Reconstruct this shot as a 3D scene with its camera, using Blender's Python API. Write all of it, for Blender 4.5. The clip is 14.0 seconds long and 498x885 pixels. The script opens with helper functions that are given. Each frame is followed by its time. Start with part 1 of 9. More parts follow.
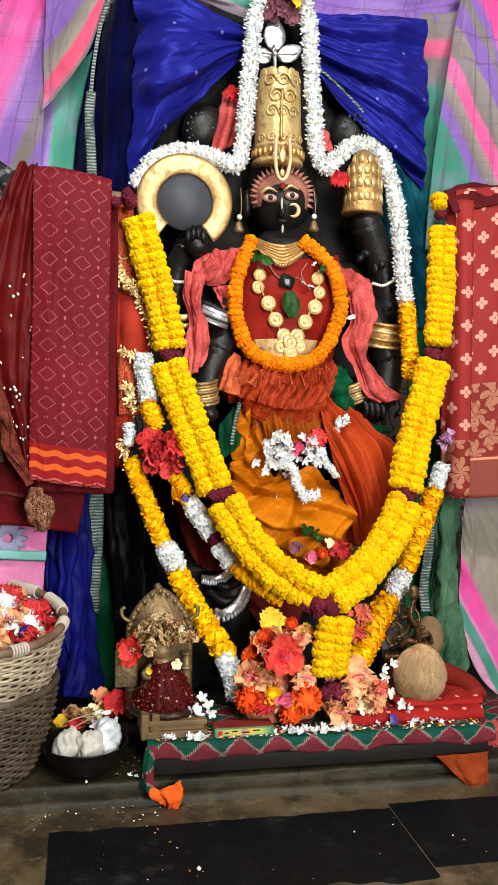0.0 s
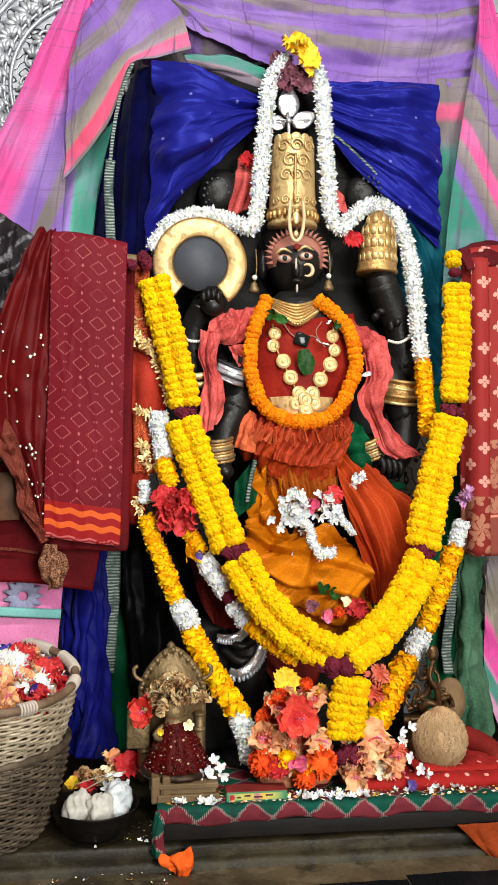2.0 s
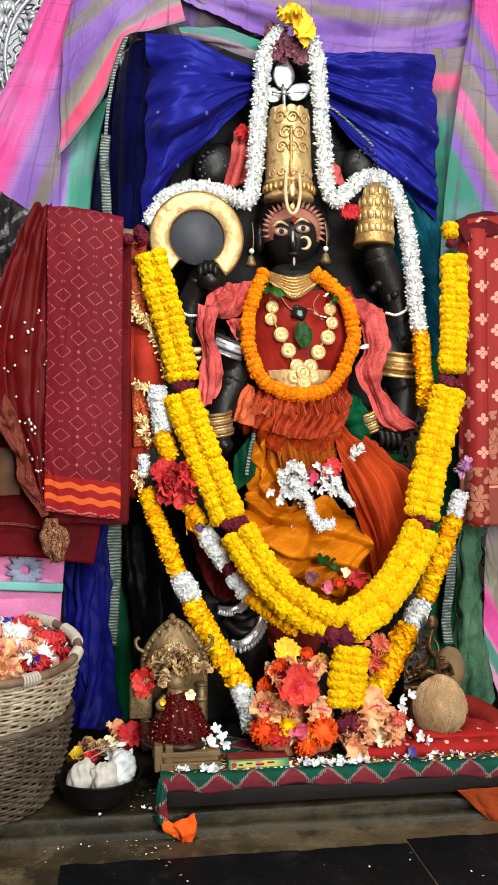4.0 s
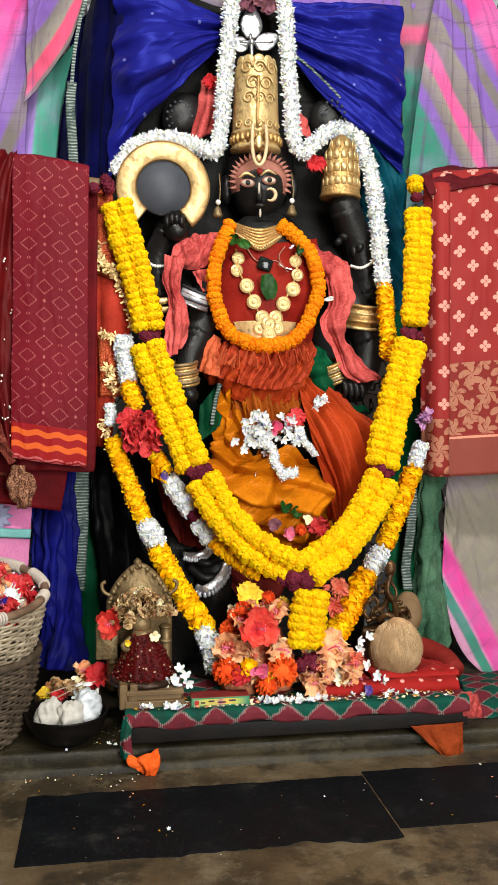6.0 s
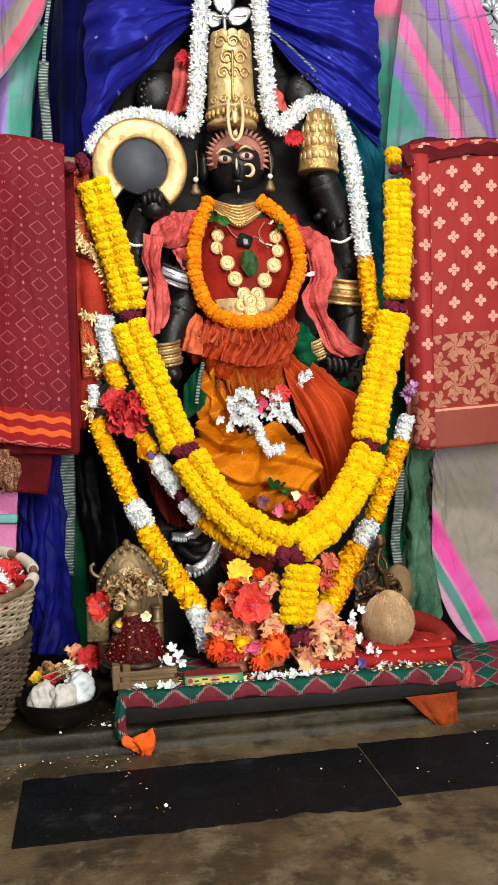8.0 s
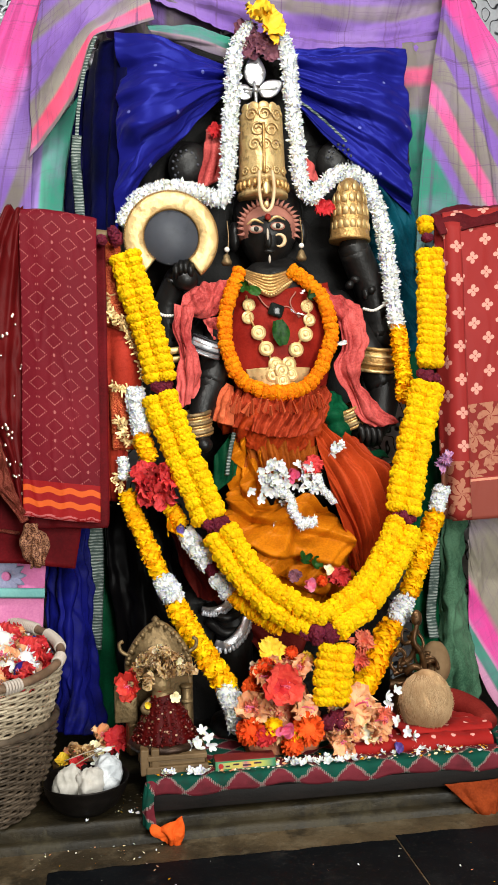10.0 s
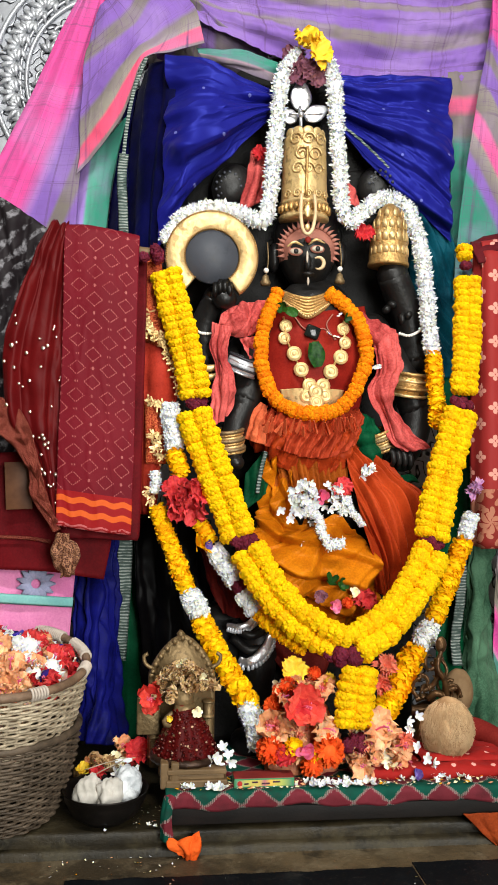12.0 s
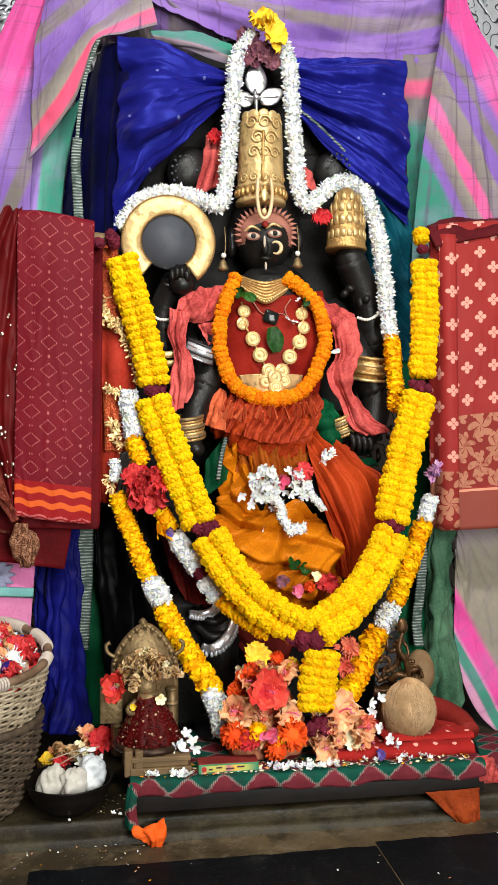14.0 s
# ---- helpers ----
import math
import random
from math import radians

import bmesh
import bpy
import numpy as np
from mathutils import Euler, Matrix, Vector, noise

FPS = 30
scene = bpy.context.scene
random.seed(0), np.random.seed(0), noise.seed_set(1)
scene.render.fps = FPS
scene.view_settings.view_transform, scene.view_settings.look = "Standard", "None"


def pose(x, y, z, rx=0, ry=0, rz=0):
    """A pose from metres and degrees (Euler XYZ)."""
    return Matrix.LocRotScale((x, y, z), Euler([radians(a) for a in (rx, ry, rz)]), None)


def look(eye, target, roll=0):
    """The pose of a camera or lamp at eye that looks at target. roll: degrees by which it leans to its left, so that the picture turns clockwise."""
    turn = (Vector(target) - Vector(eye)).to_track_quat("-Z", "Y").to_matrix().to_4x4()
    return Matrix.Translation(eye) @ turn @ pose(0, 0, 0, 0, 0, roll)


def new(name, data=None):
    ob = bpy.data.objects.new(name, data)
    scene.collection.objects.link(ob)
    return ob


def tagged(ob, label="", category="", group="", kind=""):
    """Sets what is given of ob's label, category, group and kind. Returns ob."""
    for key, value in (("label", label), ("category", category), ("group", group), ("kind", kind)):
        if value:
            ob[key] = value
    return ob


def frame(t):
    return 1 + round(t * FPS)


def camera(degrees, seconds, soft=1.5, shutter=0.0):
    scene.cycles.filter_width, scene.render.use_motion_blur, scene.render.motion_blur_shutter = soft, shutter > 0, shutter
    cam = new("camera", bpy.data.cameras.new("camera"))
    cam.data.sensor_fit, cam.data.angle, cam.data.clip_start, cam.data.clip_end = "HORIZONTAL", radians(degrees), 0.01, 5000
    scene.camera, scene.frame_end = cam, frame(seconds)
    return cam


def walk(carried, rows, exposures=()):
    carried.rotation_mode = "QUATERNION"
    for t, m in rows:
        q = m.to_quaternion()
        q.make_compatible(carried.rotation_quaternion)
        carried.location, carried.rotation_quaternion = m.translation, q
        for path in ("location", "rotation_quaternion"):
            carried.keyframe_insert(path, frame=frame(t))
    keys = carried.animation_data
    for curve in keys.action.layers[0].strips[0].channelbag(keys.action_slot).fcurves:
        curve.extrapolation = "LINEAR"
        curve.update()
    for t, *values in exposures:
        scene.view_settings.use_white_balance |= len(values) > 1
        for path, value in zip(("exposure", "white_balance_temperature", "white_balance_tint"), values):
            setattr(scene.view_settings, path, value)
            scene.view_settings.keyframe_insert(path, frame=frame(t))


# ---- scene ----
cam = camera(31.7, 14.0, soft=1.6)
PATH = [
    (0, (-0.033, 0.032, 0.772), (0.342, 1.994, 0.678), 0.9),
    (0.5, (-0.008, 0.015, 0.767), (0.298, 1.992, 0.775), 0.8),
    (1, (-0.001, 0.022, 0.767), (0.298, 1.998, 0.828), 0.5),
    (1.5, (0.013, 0.024, 0.765), (0.293, 2.003, 0.83), 0.6),
    (2, (0.024, 0.021, 0.764), (0.305, 2.001, 0.808), 0.6),
    (2.2, (0.026, 0.02, 0.763), (0.301, 2.0, 0.8085), 0.6),
    (4.3, (0.034, 0.007, 0.744), (0.313, 1.984, 0.722), -0.2),
    (4.5, (0.034, 0.003, 0.744), (0.334, 1.979, 0.682), -0.3),
    (5, (0.036, -0.009, 0.744), (0.366, 1.962, 0.665), 0.1),
    (5.5, (0.043, -0.017, 0.741), (0.406, 1.949, 0.703), 0.2),
    (6, (0.055, -0.028, 0.723), (0.38, 1.943, 0.634), 0.3),
    (6.5, (0.054, -0.026, 0.705), (0.37, 1.948, 0.633), -0.4),
    (7, (0.055, -0.026, 0.694), (0.384, 1.945, 0.616), -0.9),
    (7.2, (0.055, -0.026, 0.691), (0.396, 1.942, 0.581), -1.0),
    (9.3, (0.059, -0.003, 0.702), (0.418, 1.964, 0.635), -1.8),
    (9.5, (0.055, 0.0, 0.714), (0.385, 1.972, 0.683), -1.7),
    (10, (0.05, 0.018, 0.746), (0.353, 1.995, 0.745), -1.5),
    (10.5, (0.044, 0.018, 0.759), (0.339, 1.996, 0.761), 0.0),
    (11, (0.037, 0.015, 0.759), (0.294, 1.999, 0.77), 2.0),
    (11.5, (0.039, 0.012, 0.757), (0.268, 1.999, 0.791), 1.7),
    (12, (0.038, 0.002, 0.754), (0.279, 1.987, 0.788), 0.9),
    (12.5, (0.043, -0.006, 0.756), (0.324, 1.974, 0.789), 0.6),
    (13, (0.048, -0.006, 0.758), (0.357, 1.969, 0.8), 0.3),
    (13.5, (0.052, -0.003, 0.759), (0.385, 1.969, 0.784), 0.4),
    (14, (0.05, 0.005, 0.757), (0.37, 1.979, 0.757), 0.0),
]
walk(cam, [(t, look(eye, target, roll)) for t, eye, target, roll in PATH])

# ---- world and lamps ----
world = bpy.data.worlds.new("world")
scene.world = world
world.use_nodes = True
world.node_tree.nodes["Background"].inputs[0].default_value = (0.75, 0.85, 1.0, 1)
world.node_tree.nodes["Background"].inputs[1].default_value = 0.3
scene.view_settings.exposure = 0.0


def area_lamp(name, m, sx, sy, watts, colour):
    data = bpy.data.lights.new(name, "AREA")
    data.shape, data.size, data.size_y, data.energy, data.color = "RECTANGLE", sx, sy, watts, colour
    ob = new(name, data)
    ob.matrix_basis = m
    return ob


area_lamp("tube_glow", look((0.15, 0.35, 2.62), (0.32, 1.5, 0.5)), 1.25, 0.1, 57, (0.985, 0.985, 0.93))
area_lamp("door_daylight", look((1.35, -2.4, 1.35), (0.3, 2.0, 0.75)), 1.5, 2.0, 203, (0.975, 0.985, 0.935))


# ---- geometry helpers ----
def V(p):
    return Vector(p)


def world_of(ob):
    m = ob.matrix_basis.copy()
    if ob.parent:
        m = world_of(ob.parent) @ ob.matrix_parent_inverse @ m
    return m


def attach(ob, parent):
    ob.parent = parent
    ob.matrix_parent_inverse = world_of(parent).inverted()
    return ob


def mesh_of(name, bm, mats, smooth=True):
    me = bpy.data.meshes.new(name)
    bm.normal_update()
    bm.to_mesh(me)
    bm.free()
    for m in mats if isinstance(mats, (list, tuple)) else [mats]:
        me.materials.append(m)
    if smooth:
        me.polygons.foreach_set("use_smooth", [True] * len(me.polygons))
    return me


def part(name, bm, mats, parent=None, label="", smooth=True):
    ob = new(name, mesh_of(name, bm, mats, smooth))
    if parent:
        attach(ob, parent)
    if label:
        ob["label"] = label
    return ob


def piece(name, me, m, parent, label=""):
    ob = new(name, me)
    ob.matrix_basis = m
    attach(ob, parent)
    if label:
        ob["label"] = label
    return ob


def thing(name, base, label, category, group="", kind=""):
    ob = new(name)
    ob.empty_display_size = 0.02
    ob.location = base
    ob.matrix_basis = Matrix.Translation(base)
    return tagged(ob, label, category, group, kind)


def catmull(pts, n):
    """n points spread evenly along a smooth line through pts."""
    p = [V(q) for q in pts]
    if len(p) == 2:
        return [p[0].lerp(p[1], i / (n - 1)) for i in range(n)]
    p = [2 * p[0] - p[1]] + p + [2 * p[-1] - p[-2]]
    fine = []
    for i in range(1, len(p) - 2):
        for k in range(24):
            t = k / 24
            a, b, c, d = p[i - 1:i + 3]
            fine.append(0.5 * (2 * b + (c - a) * t + (2 * a - 5 * b + 4 * c - d) * t * t + (3 * b - a - 3 * c + d) * t ** 3))
    fine.append(p[-2])
    run = [0.0]
    for a, b in zip(fine, fine[1:]):
        run.append(run[-1] + (b - a).length)
    out, j = [], 0
    for i in range(n):
        s = run[-1] * i / max(1, n - 1)
        while j < len(run) - 2 and run[j + 1] < s:
            j += 1
        h = (s - run[j]) / max(1e-9, run[j + 1] - run[j])
        out.append(fine[j].lerp(fine[j + 1], min(1, max(0, h))))
    return out


def length_of(pts):
    q = catmull(pts, 80)
    return sum((b - a).length for a, b in zip(q, q[1:]))


def tangents(pts, closed=False):
    n = len(pts)
    out = []
    for i in range(n):
        a = pts[(i - 1) % n] if closed or i > 0 else pts[0]
        b = pts[(i + 1) % n] if closed or i < n - 1 else pts[-1]
        d = b - a
        out.append(d.normalized() if d.length > 1e-9 else Vector((0, 0, 1)))
    return out


def tube(bm, pts, radius, seg=8, closed=False, flat=1.0, side=(0, -1, 0), mat=0, cap=True):
    """Sweeps an oval along pts. radius: a number, or a function of the share of the way. flat: thickness along side."""
    pts = [V(p) for p in pts]
    n, tan = len(pts), tangents(pts, closed)
    rings = []
    for i, (p, t) in enumerate(zip(pts, tan)):
        s = V(side) - t * V(side).dot(t)
        if s.length < 1e-4:
            s = Vector((1, 0, 0)) - t * t.x
        s.normalize()
        w = t.cross(s)
        r = radius(i / max(1, n - 1)) if callable(radius) else radius
        rings.append([bm.verts.new(p + w * (math.cos(a) * r) + s * (math.sin(a) * r * flat)) for a in (2 * math.pi * k / seg for k in range(seg))])
    for i in range(n if closed else n - 1):
        a, b = rings[i], rings[(i + 1) % n]
        for k in range(seg):
            bm.faces.new((a[k], a[(k + 1) % seg], b[(k + 1) % seg], b[k])).material_index = mat
    if cap and not closed:
        bm.faces.new(rings[0][::-1]).material_index = mat
        bm.faces.new(rings[-1]).material_index = mat
    return bm


def ball(bm, centre, radii, turn=None, u=20, v=12, mat=0, warp=None):
    r = radii if isinstance(radii, (tuple, list)) else (radii,) * 3
    m = Matrix.Translation(centre) @ (turn or Matrix()) @ Matrix.Diagonal((*r, 1))
    got = bmesh.ops.create_uvsphere(bm, u_segments=u, v_segments=v, radius=1.0)
    fs = set()
    for w in got["verts"]:
        c = w.co.copy()
        if warp:
            c = warp(c)
        w.co = m @ c
        fs.update(w.link_faces)
    for f in fs:
        f.material_index = mat
    return bm


def block(bm, centre, size, bevel=0.0, turn=None, mat=0):
    got = bmesh.ops.create_cube(bm, size=1.0)
    m = Matrix.Translation(centre) @ (turn or Matrix()) @ Matrix.Diagonal((*size, 1))
    fs = set()
    for w in got["verts"]:
        w.co = m @ w.co
        fs.update(w.link_faces)
    for f in fs:
        f.material_index = mat
    if bevel:
        es = {e for w in got["verts"] for e in w.link_edges}
        bmesh.ops.bevel(bm, geom=list(es), offset=bevel, segments=2, affect="EDGES", profile=0.5)
    return bm


def lathe(bm, profile, m, seg=32, mat=0, wave=None, cap=True):
    """Turns (radius, height) pairs round the z axis of m."""
    rings = []
    for i, (r, h) in enumerate(profile):
        ring = []
        for k in range(seg):
            a = 2 * math.pi * k / seg
            q = r * (1 + (wave(a, i) if wave else 0))
            ring.append(bm.verts.new(m @ Vector((q * math.cos(a), q * math.sin(a), h))))
        rings.append(ring)
    for a, b in zip(rings, rings[1:]):
        for k in range(seg):
            bm.faces.new((a[k], a[(k + 1) % seg], b[(k + 1) % seg], b[k])).material_index = mat
    if cap:
        bm.faces.new(rings[0][::-1]).material_index = mat
        bm.faces.new(rings[-1]).material_index = mat
    return bm


def sheet_points(rows, nu, nv):
    cols = [catmull(r, nu) for r in rows]
    down = [catmull([c[i] for c in cols], nv) for i in range(nu)]
    return [[q[j] for q in down] for j in range(nv)]


def cloth(name, rows, mat, parent, label="", nu=60, nv=60, folds=(), rumple=0.004, grain=6.0, seed=0, thick=0.0018, crease=None, across=False):
    """A hanging cloth through rows of points, with folds (height, waves across, slant, phase) and rumples."""
    g = sheet_points(rows, nu, nv)
    wide = sum((g[nv // 2][i + 1] - g[nv // 2][i]).length for i in range(nu - 1))
    tall = sum((g[j + 1][nu // 2] - g[j][nu // 2]).length for j in range(nv - 1))
    bm = bmesh.new()
    uv = bm.loops.layers.uv.new("uv")
    grid = []
    for j in range(nv):
        line = []
        for i in range(nu):
            du = g[j][min(i + 1, nu - 1)] - g[j][max(i - 1, 0)]
            dv = g[min(j + 1, nv - 1)][i] - g[max(j - 1, 0)][i]
            n = du.cross(dv)
            n = n.normalized() if n.length > 1e-12 else Vector((0, -1, 0))
            if n.y > 0:
                n = -n
            u, v = i / (nu - 1), j / (nv - 1)
            h = 0.0
            for amp, freq, slant, phase, *sharp in folds:
                w = freq * u + slant * v + phase + 0.35 * noise.noise(Vector((u * 2.3, v * 1.7, seed + phase)))
                if sharp:
                    f = w - math.floor(w)
                    k = f / 0.78 if f < 0.78 else (1 - f) / 0.22
                    h += amp * (k * k * (3 - 2 * k) * 0.5 + k * 0.5 - 0.5) * (0.75 + 0.7 * noise.noise(Vector((u * 3, v * 2.5, seed + 5 + phase))))
                    continue
                k = 0.5 + 0.5 * math.sin(2 * math.pi * w)
                h += amp * (k ** 0.7 - 0.5) * (0.65 + 0.5 * noise.noise(Vector((u * 3, v * 2, seed + 5 + phase))))
            p = g[j][i]
            h += rumple * (noise.noise(p * grain + Vector((seed, 0, 0))) + 0.5 * noise.noise(p * grain * 2.7 + Vector((0, seed, 3))))
            # sharp creases that run down the cloth, broken up along their length
            s1, s2 = (v * tall, u * wide) if across else (u * wide, v * tall)
            wu = s1 / 0.042 + 0.9 * noise.noise(Vector((u * 4, v * 5, seed + 2)))
            c1 = 1 - 2 * abs(noise.noise(Vector((wu, s2 / 0.17, seed + 11))))
            c2 = 1 - 2 * abs(noise.noise(Vector((wu * 2.3, s2 / 0.07, seed + 23))))
            h += (rumple * 0.55 if crease is None else crease) * (c1 * abs(c1) * 0.8 + 0.16 * c2)
            line.append(bm.verts.new(p + n * h))
        grid.append(line)
    for j in range(nv - 1):
        for i in range(nu - 1):
            f = bm.faces.new((grid[j][i], grid[j][i + 1], grid[j + 1][i + 1], grid[j + 1][i]))
            for lp, (a, b) in zip(f.loops, ((i, j), (i + 1, j), (i + 1, j + 1), (i, j + 1))):
                lp[uv].uv = (a / (nu - 1) * wide, b / (nv - 1) * tall)
    ob = part(name, bm, mat, parent, label)
    if thick:
        mod = ob.modifiers.new("thickness", "SOLIDIFY")
        mod.thickness, mod.offset = thick, 0.0
    return ob


# ---- materials ----
def linear(c):
    return tuple(x / 12.92 if x <= 0.04045 else ((x + 0.055) / 1.055) ** 2.4 for x in c)


class Paint:
    """A node material under construction."""

    def __init__(self, name, rough=0.6, metal=0.0):
        self.m = bpy.data.materials.new(name)
        self.m.use_nodes = True
        self.t = self.m.node_tree
        self.b = self.t.nodes["Principled BSDF"]
        self.b.inputs["Roughness"].default_value = rough
        self.b.inputs["Metallic"].default_value = metal
        self.b.inputs["Specular IOR Level"].default_value = 0.3
        self.co = self.t.nodes.new("ShaderNodeTexCoord")

    def put(self, sock, val):
        if isinstance(val, bpy.types.NodeSocket):
            self.t.links.new(val, sock)
        elif isinstance(val, (tuple, list)) and len(val) == 3 and sock.type == "RGBA":
            sock.default_value = (*val, 1)
        else:
            sock.default_value = val

    def math(self, op, a, b=0.0, c=0.0):
        n = self.t.nodes.new("ShaderNodeMath")
        n.operation = op
        for k, x in enumerate((a, b, c)):
            self.put(n.inputs[k], x)
        return n.outputs[0]

    def mix(self, f, a, b, blend="MIX"):
        n = self.t.nodes.new("ShaderNodeMix")
        n.data_type, n.blend_type = "RGBA", blend
        self.put(n.inputs[0], f)
        self.put(n.inputs[6], a)
        self.put(n.inputs[7], b)
        return n.outputs[2]

    def noise(self, scale, detail=3.0, rough=0.55, vec=None, kind="Fac"):
        n = self.t.nodes.new("ShaderNodeTexNoise")
        self.put(n.inputs["Vector"], vec or self.co.outputs["Object"])
        n.inputs["Scale"].default_value, n.inputs["Detail"].default_value, n.inputs["Roughness"].default_value = scale, detail, rough
        return n.outputs[kind]

    def cells(self, scale, vec=None, feature="F1", out="Distance"):
        n = self.t.nodes.new("ShaderNodeTexVoronoi")
        n.feature = feature
        self.put(n.inputs["Vector"], vec or self.co.outputs["Object"])
        n.inputs["Scale"].default_value = scale
        return n.outputs[out]

    def uv(self):
        n = self.t.nodes.new("ShaderNodeSeparateXYZ")
        self.put(n.inputs[0], self.co.outputs["UV"])
        return n.outputs[0], n.outputs[1]

    def ramp(self, f, stops, hard=False):
        n = self.t.nodes.new("ShaderNodeValToRGB")
        n.color_ramp.interpolation = "CONSTANT" if hard else "LINEAR"
        e = n.color_ramp.elements
        while len(e) < len(stops):
            e.new(0.5)
        for k, (p, c) in enumerate(stops):
            e[k].position, e[k].color = p, (*c, 1)
        self.put(n.inputs[0], f)
        return n.outputs[0]

    def step(self, x, lo, hi):
        n = self.t.nodes.new("ShaderNodeMapRange")
        n.interpolation_type = "SMOOTHSTEP"
        self.put(n.inputs[0], x)
        n.inputs[1].default_value, n.inputs[2].default_value = lo, hi
        return n.outputs[0]

    def random(self):
        return self.t.nodes.new("ShaderNodeObjectInfo").outputs["Random"]

    def island(self):
        return self.t.nodes.new("ShaderNodeNewGeometry").outputs["Random Per Island"]

    def bump(self, h, strength=0.3, depth=0.002):
        n = self.t.nodes.new("ShaderNodeBump")
        n.inputs["Strength"].default_value, n.inputs["Distance"].default_value = strength, depth
        self.put(n.inputs["Height"], h)
        self.t.links.new(n.outputs[0], self.b.inputs["Normal"])

    def colour(self, c):
        self.put(self.b.inputs["Base Color"], c)
        return self

    def sheen(self, w, tint=(1, 1, 1)):
        self.b.inputs["Sheen Weight"].default_value = 0.1 * w
        self.put(self.b.inputs["Sheen Tint"], tint)

    def weave(self, strength=0.25, count=700.0):
        self.b.inputs["Specular IOR Level"].default_value = 0.1
        self.bump(self.math("ADD", self.math("MULTIPLY", self.noise(count, 2), 0.25), self.noise(55, 4)), strength, 0.002)


def simple(name, c1, c2, rough=0.6, metal=0.0, big=14.0, fine=160.0, bump=0.25, depth=0.001, vary=0.0, rough2=None):
    """Two colours mixed at two scales, with fine relief."""
    p = Paint(name, rough, metal)
    n1, n2 = p.noise(big, 4), p.noise(fine, 3)
    f = p.math("ADD", p.math("MULTIPLY", p.step(n1, 0.35, 0.65), 0.6), p.math("MULTIPLY", n2, 0.4))
    if vary:
        f = p.math("ADD", f, p.math("MULTIPLY", p.math("SUBTRACT", p.random(), 0.5), vary))
    p.colour(p.mix(f, linear(c1), linear(c2)))
    if rough2 is not None:
        p.put(p.b.inputs["Roughness"], p.math("ADD", rough, p.math("MULTIPLY", n1, rough2 - rough)))
    if bump:
        p.bump(n2, bump, depth)
    return p.m


def fabric(name, c1, c2, rough=0.75, sheen=0.3, satin=False):
    p = Paint(name, rough)
    f = p.math("ADD", p.math("MULTIPLY", p.noise(9, 4), 0.7), p.math("MULTIPLY", p.noise(220, 2), 0.3))
    p.colour(p.mix(p.step(f, 0.3, 0.7), linear(c1), linear(c2)))
    p.sheen(sheen, linear(c2))
    p.weave(0.2 if satin else 0.35)
    if satin:
        p.b.inputs["Specular IOR Level"].default_value = 0.45
        p.put(p.b.inputs["Specular Tint"], tuple(0.08 + 0.92 * x for x in linear(c2)))
    return p.m


STONE = simple("black_stone", (0.060, 0.056, 0.056), (0.115, 0.108, 0.104), 0.24, 0, 12, 120, 0.5, 0.002, rough2=0.6)
STONE_ROUGH = simple("rough_black_stone", (0.055, 0.052, 0.052), (0.10, 0.095, 0.09), 0.8, 0, 10, 90, 0.8, 0.004)


def worn_slate():
    """Dark grey stone with scratches and a few pale chips."""
    p = Paint("grey_stone", 0.55)
    c = p.mix(p.noise(20, 4), linear((0.21, 0.22, 0.25)), linear((0.30, 0.31, 0.34)))
    c = p.mix(p.math("MULTIPLY", p.step(p.noise(30, 5, 0.7), 0.64, 0.69), 0.6), c, linear((0.62, 0.62, 0.62)))
    p.colour(p.mix(p.math("MULTIPLY", p.step(p.noise(15, 6, 0.7), 0.52, 0.7), 0.5), c, linear((0.13, 0.13, 0.14))))
    p.bump(p.noise(120, 3), 0.2, 0.001)
    return p.m


SLATE = worn_slate()
PASTE = simple("brown_paste", (0.58, 0.36, 0.31), (0.66, 0.44, 0.38), 0.65, 0, 30, 240)
VERMILION = simple("vermilion", (0.50, 0.10, 0.08), (0.62, 0.16, 0.12), 0.6)
EYE_WHITE = simple("eye_enamel", (0.66, 0.60, 0.54), (0.80, 0.75, 0.68), 0.3)


def hammered(name, c1, c2, rough, scale=70.0, strength=0.5, metal=0.65):
    p = Paint(name, rough, metal)
    c = p.mix(p.noise(25, 4), linear(c1), linear(c2))
    p.colour(p.mix(p.math("MULTIPLY", p.step(p.noise(scale * 0.7, 5, 0.7), 0.54, 0.66), 0.55), c, linear(tuple(0.55 * x for x in c1))))
    p.bump(p.math("ADD", p.cells(scale), p.math("MULTIPLY", p.noise(scale * 2.3, 2), 0.6)), strength, 0.002)
    p.put(p.b.inputs["Roughness"], p.math("ADD", rough - 0.1, p.math("MULTIPLY", p.noise(40, 3), 0.25)))
    return p.m


GOLD = hammered("gold_sheet", (0.80, 0.66, 0.42), (0.93, 0.82, 0.60), 0.42)
GOLD_DEEP = hammered("old_gold", (0.62, 0.46, 0.25), (0.84, 0.68, 0.44), 0.42, 160)
SILVER = hammered("silver", (0.72, 0.72, 0.74), (0.94, 0.94, 0.95), 0.30, 60, 0.6, 0.92)
SILVER_PALE = hammered("polished_silver_relief", (0.66, 0.67, 0.70), (0.86, 0.87, 0.89), 0.42, 60, 0.5, 0.5)
GOLD_EMBOSS = hammered("embossed_gold", (0.72, 0.57, 0.36), (0.90, 0.79, 0.57), 0.44, 60, 0.7, 0.55)
SILVER_DARK = hammered("tarnished_silver", (0.16, 0.16, 0.18), (0.34, 0.34, 0.36), 0.5, 90, 0.3)
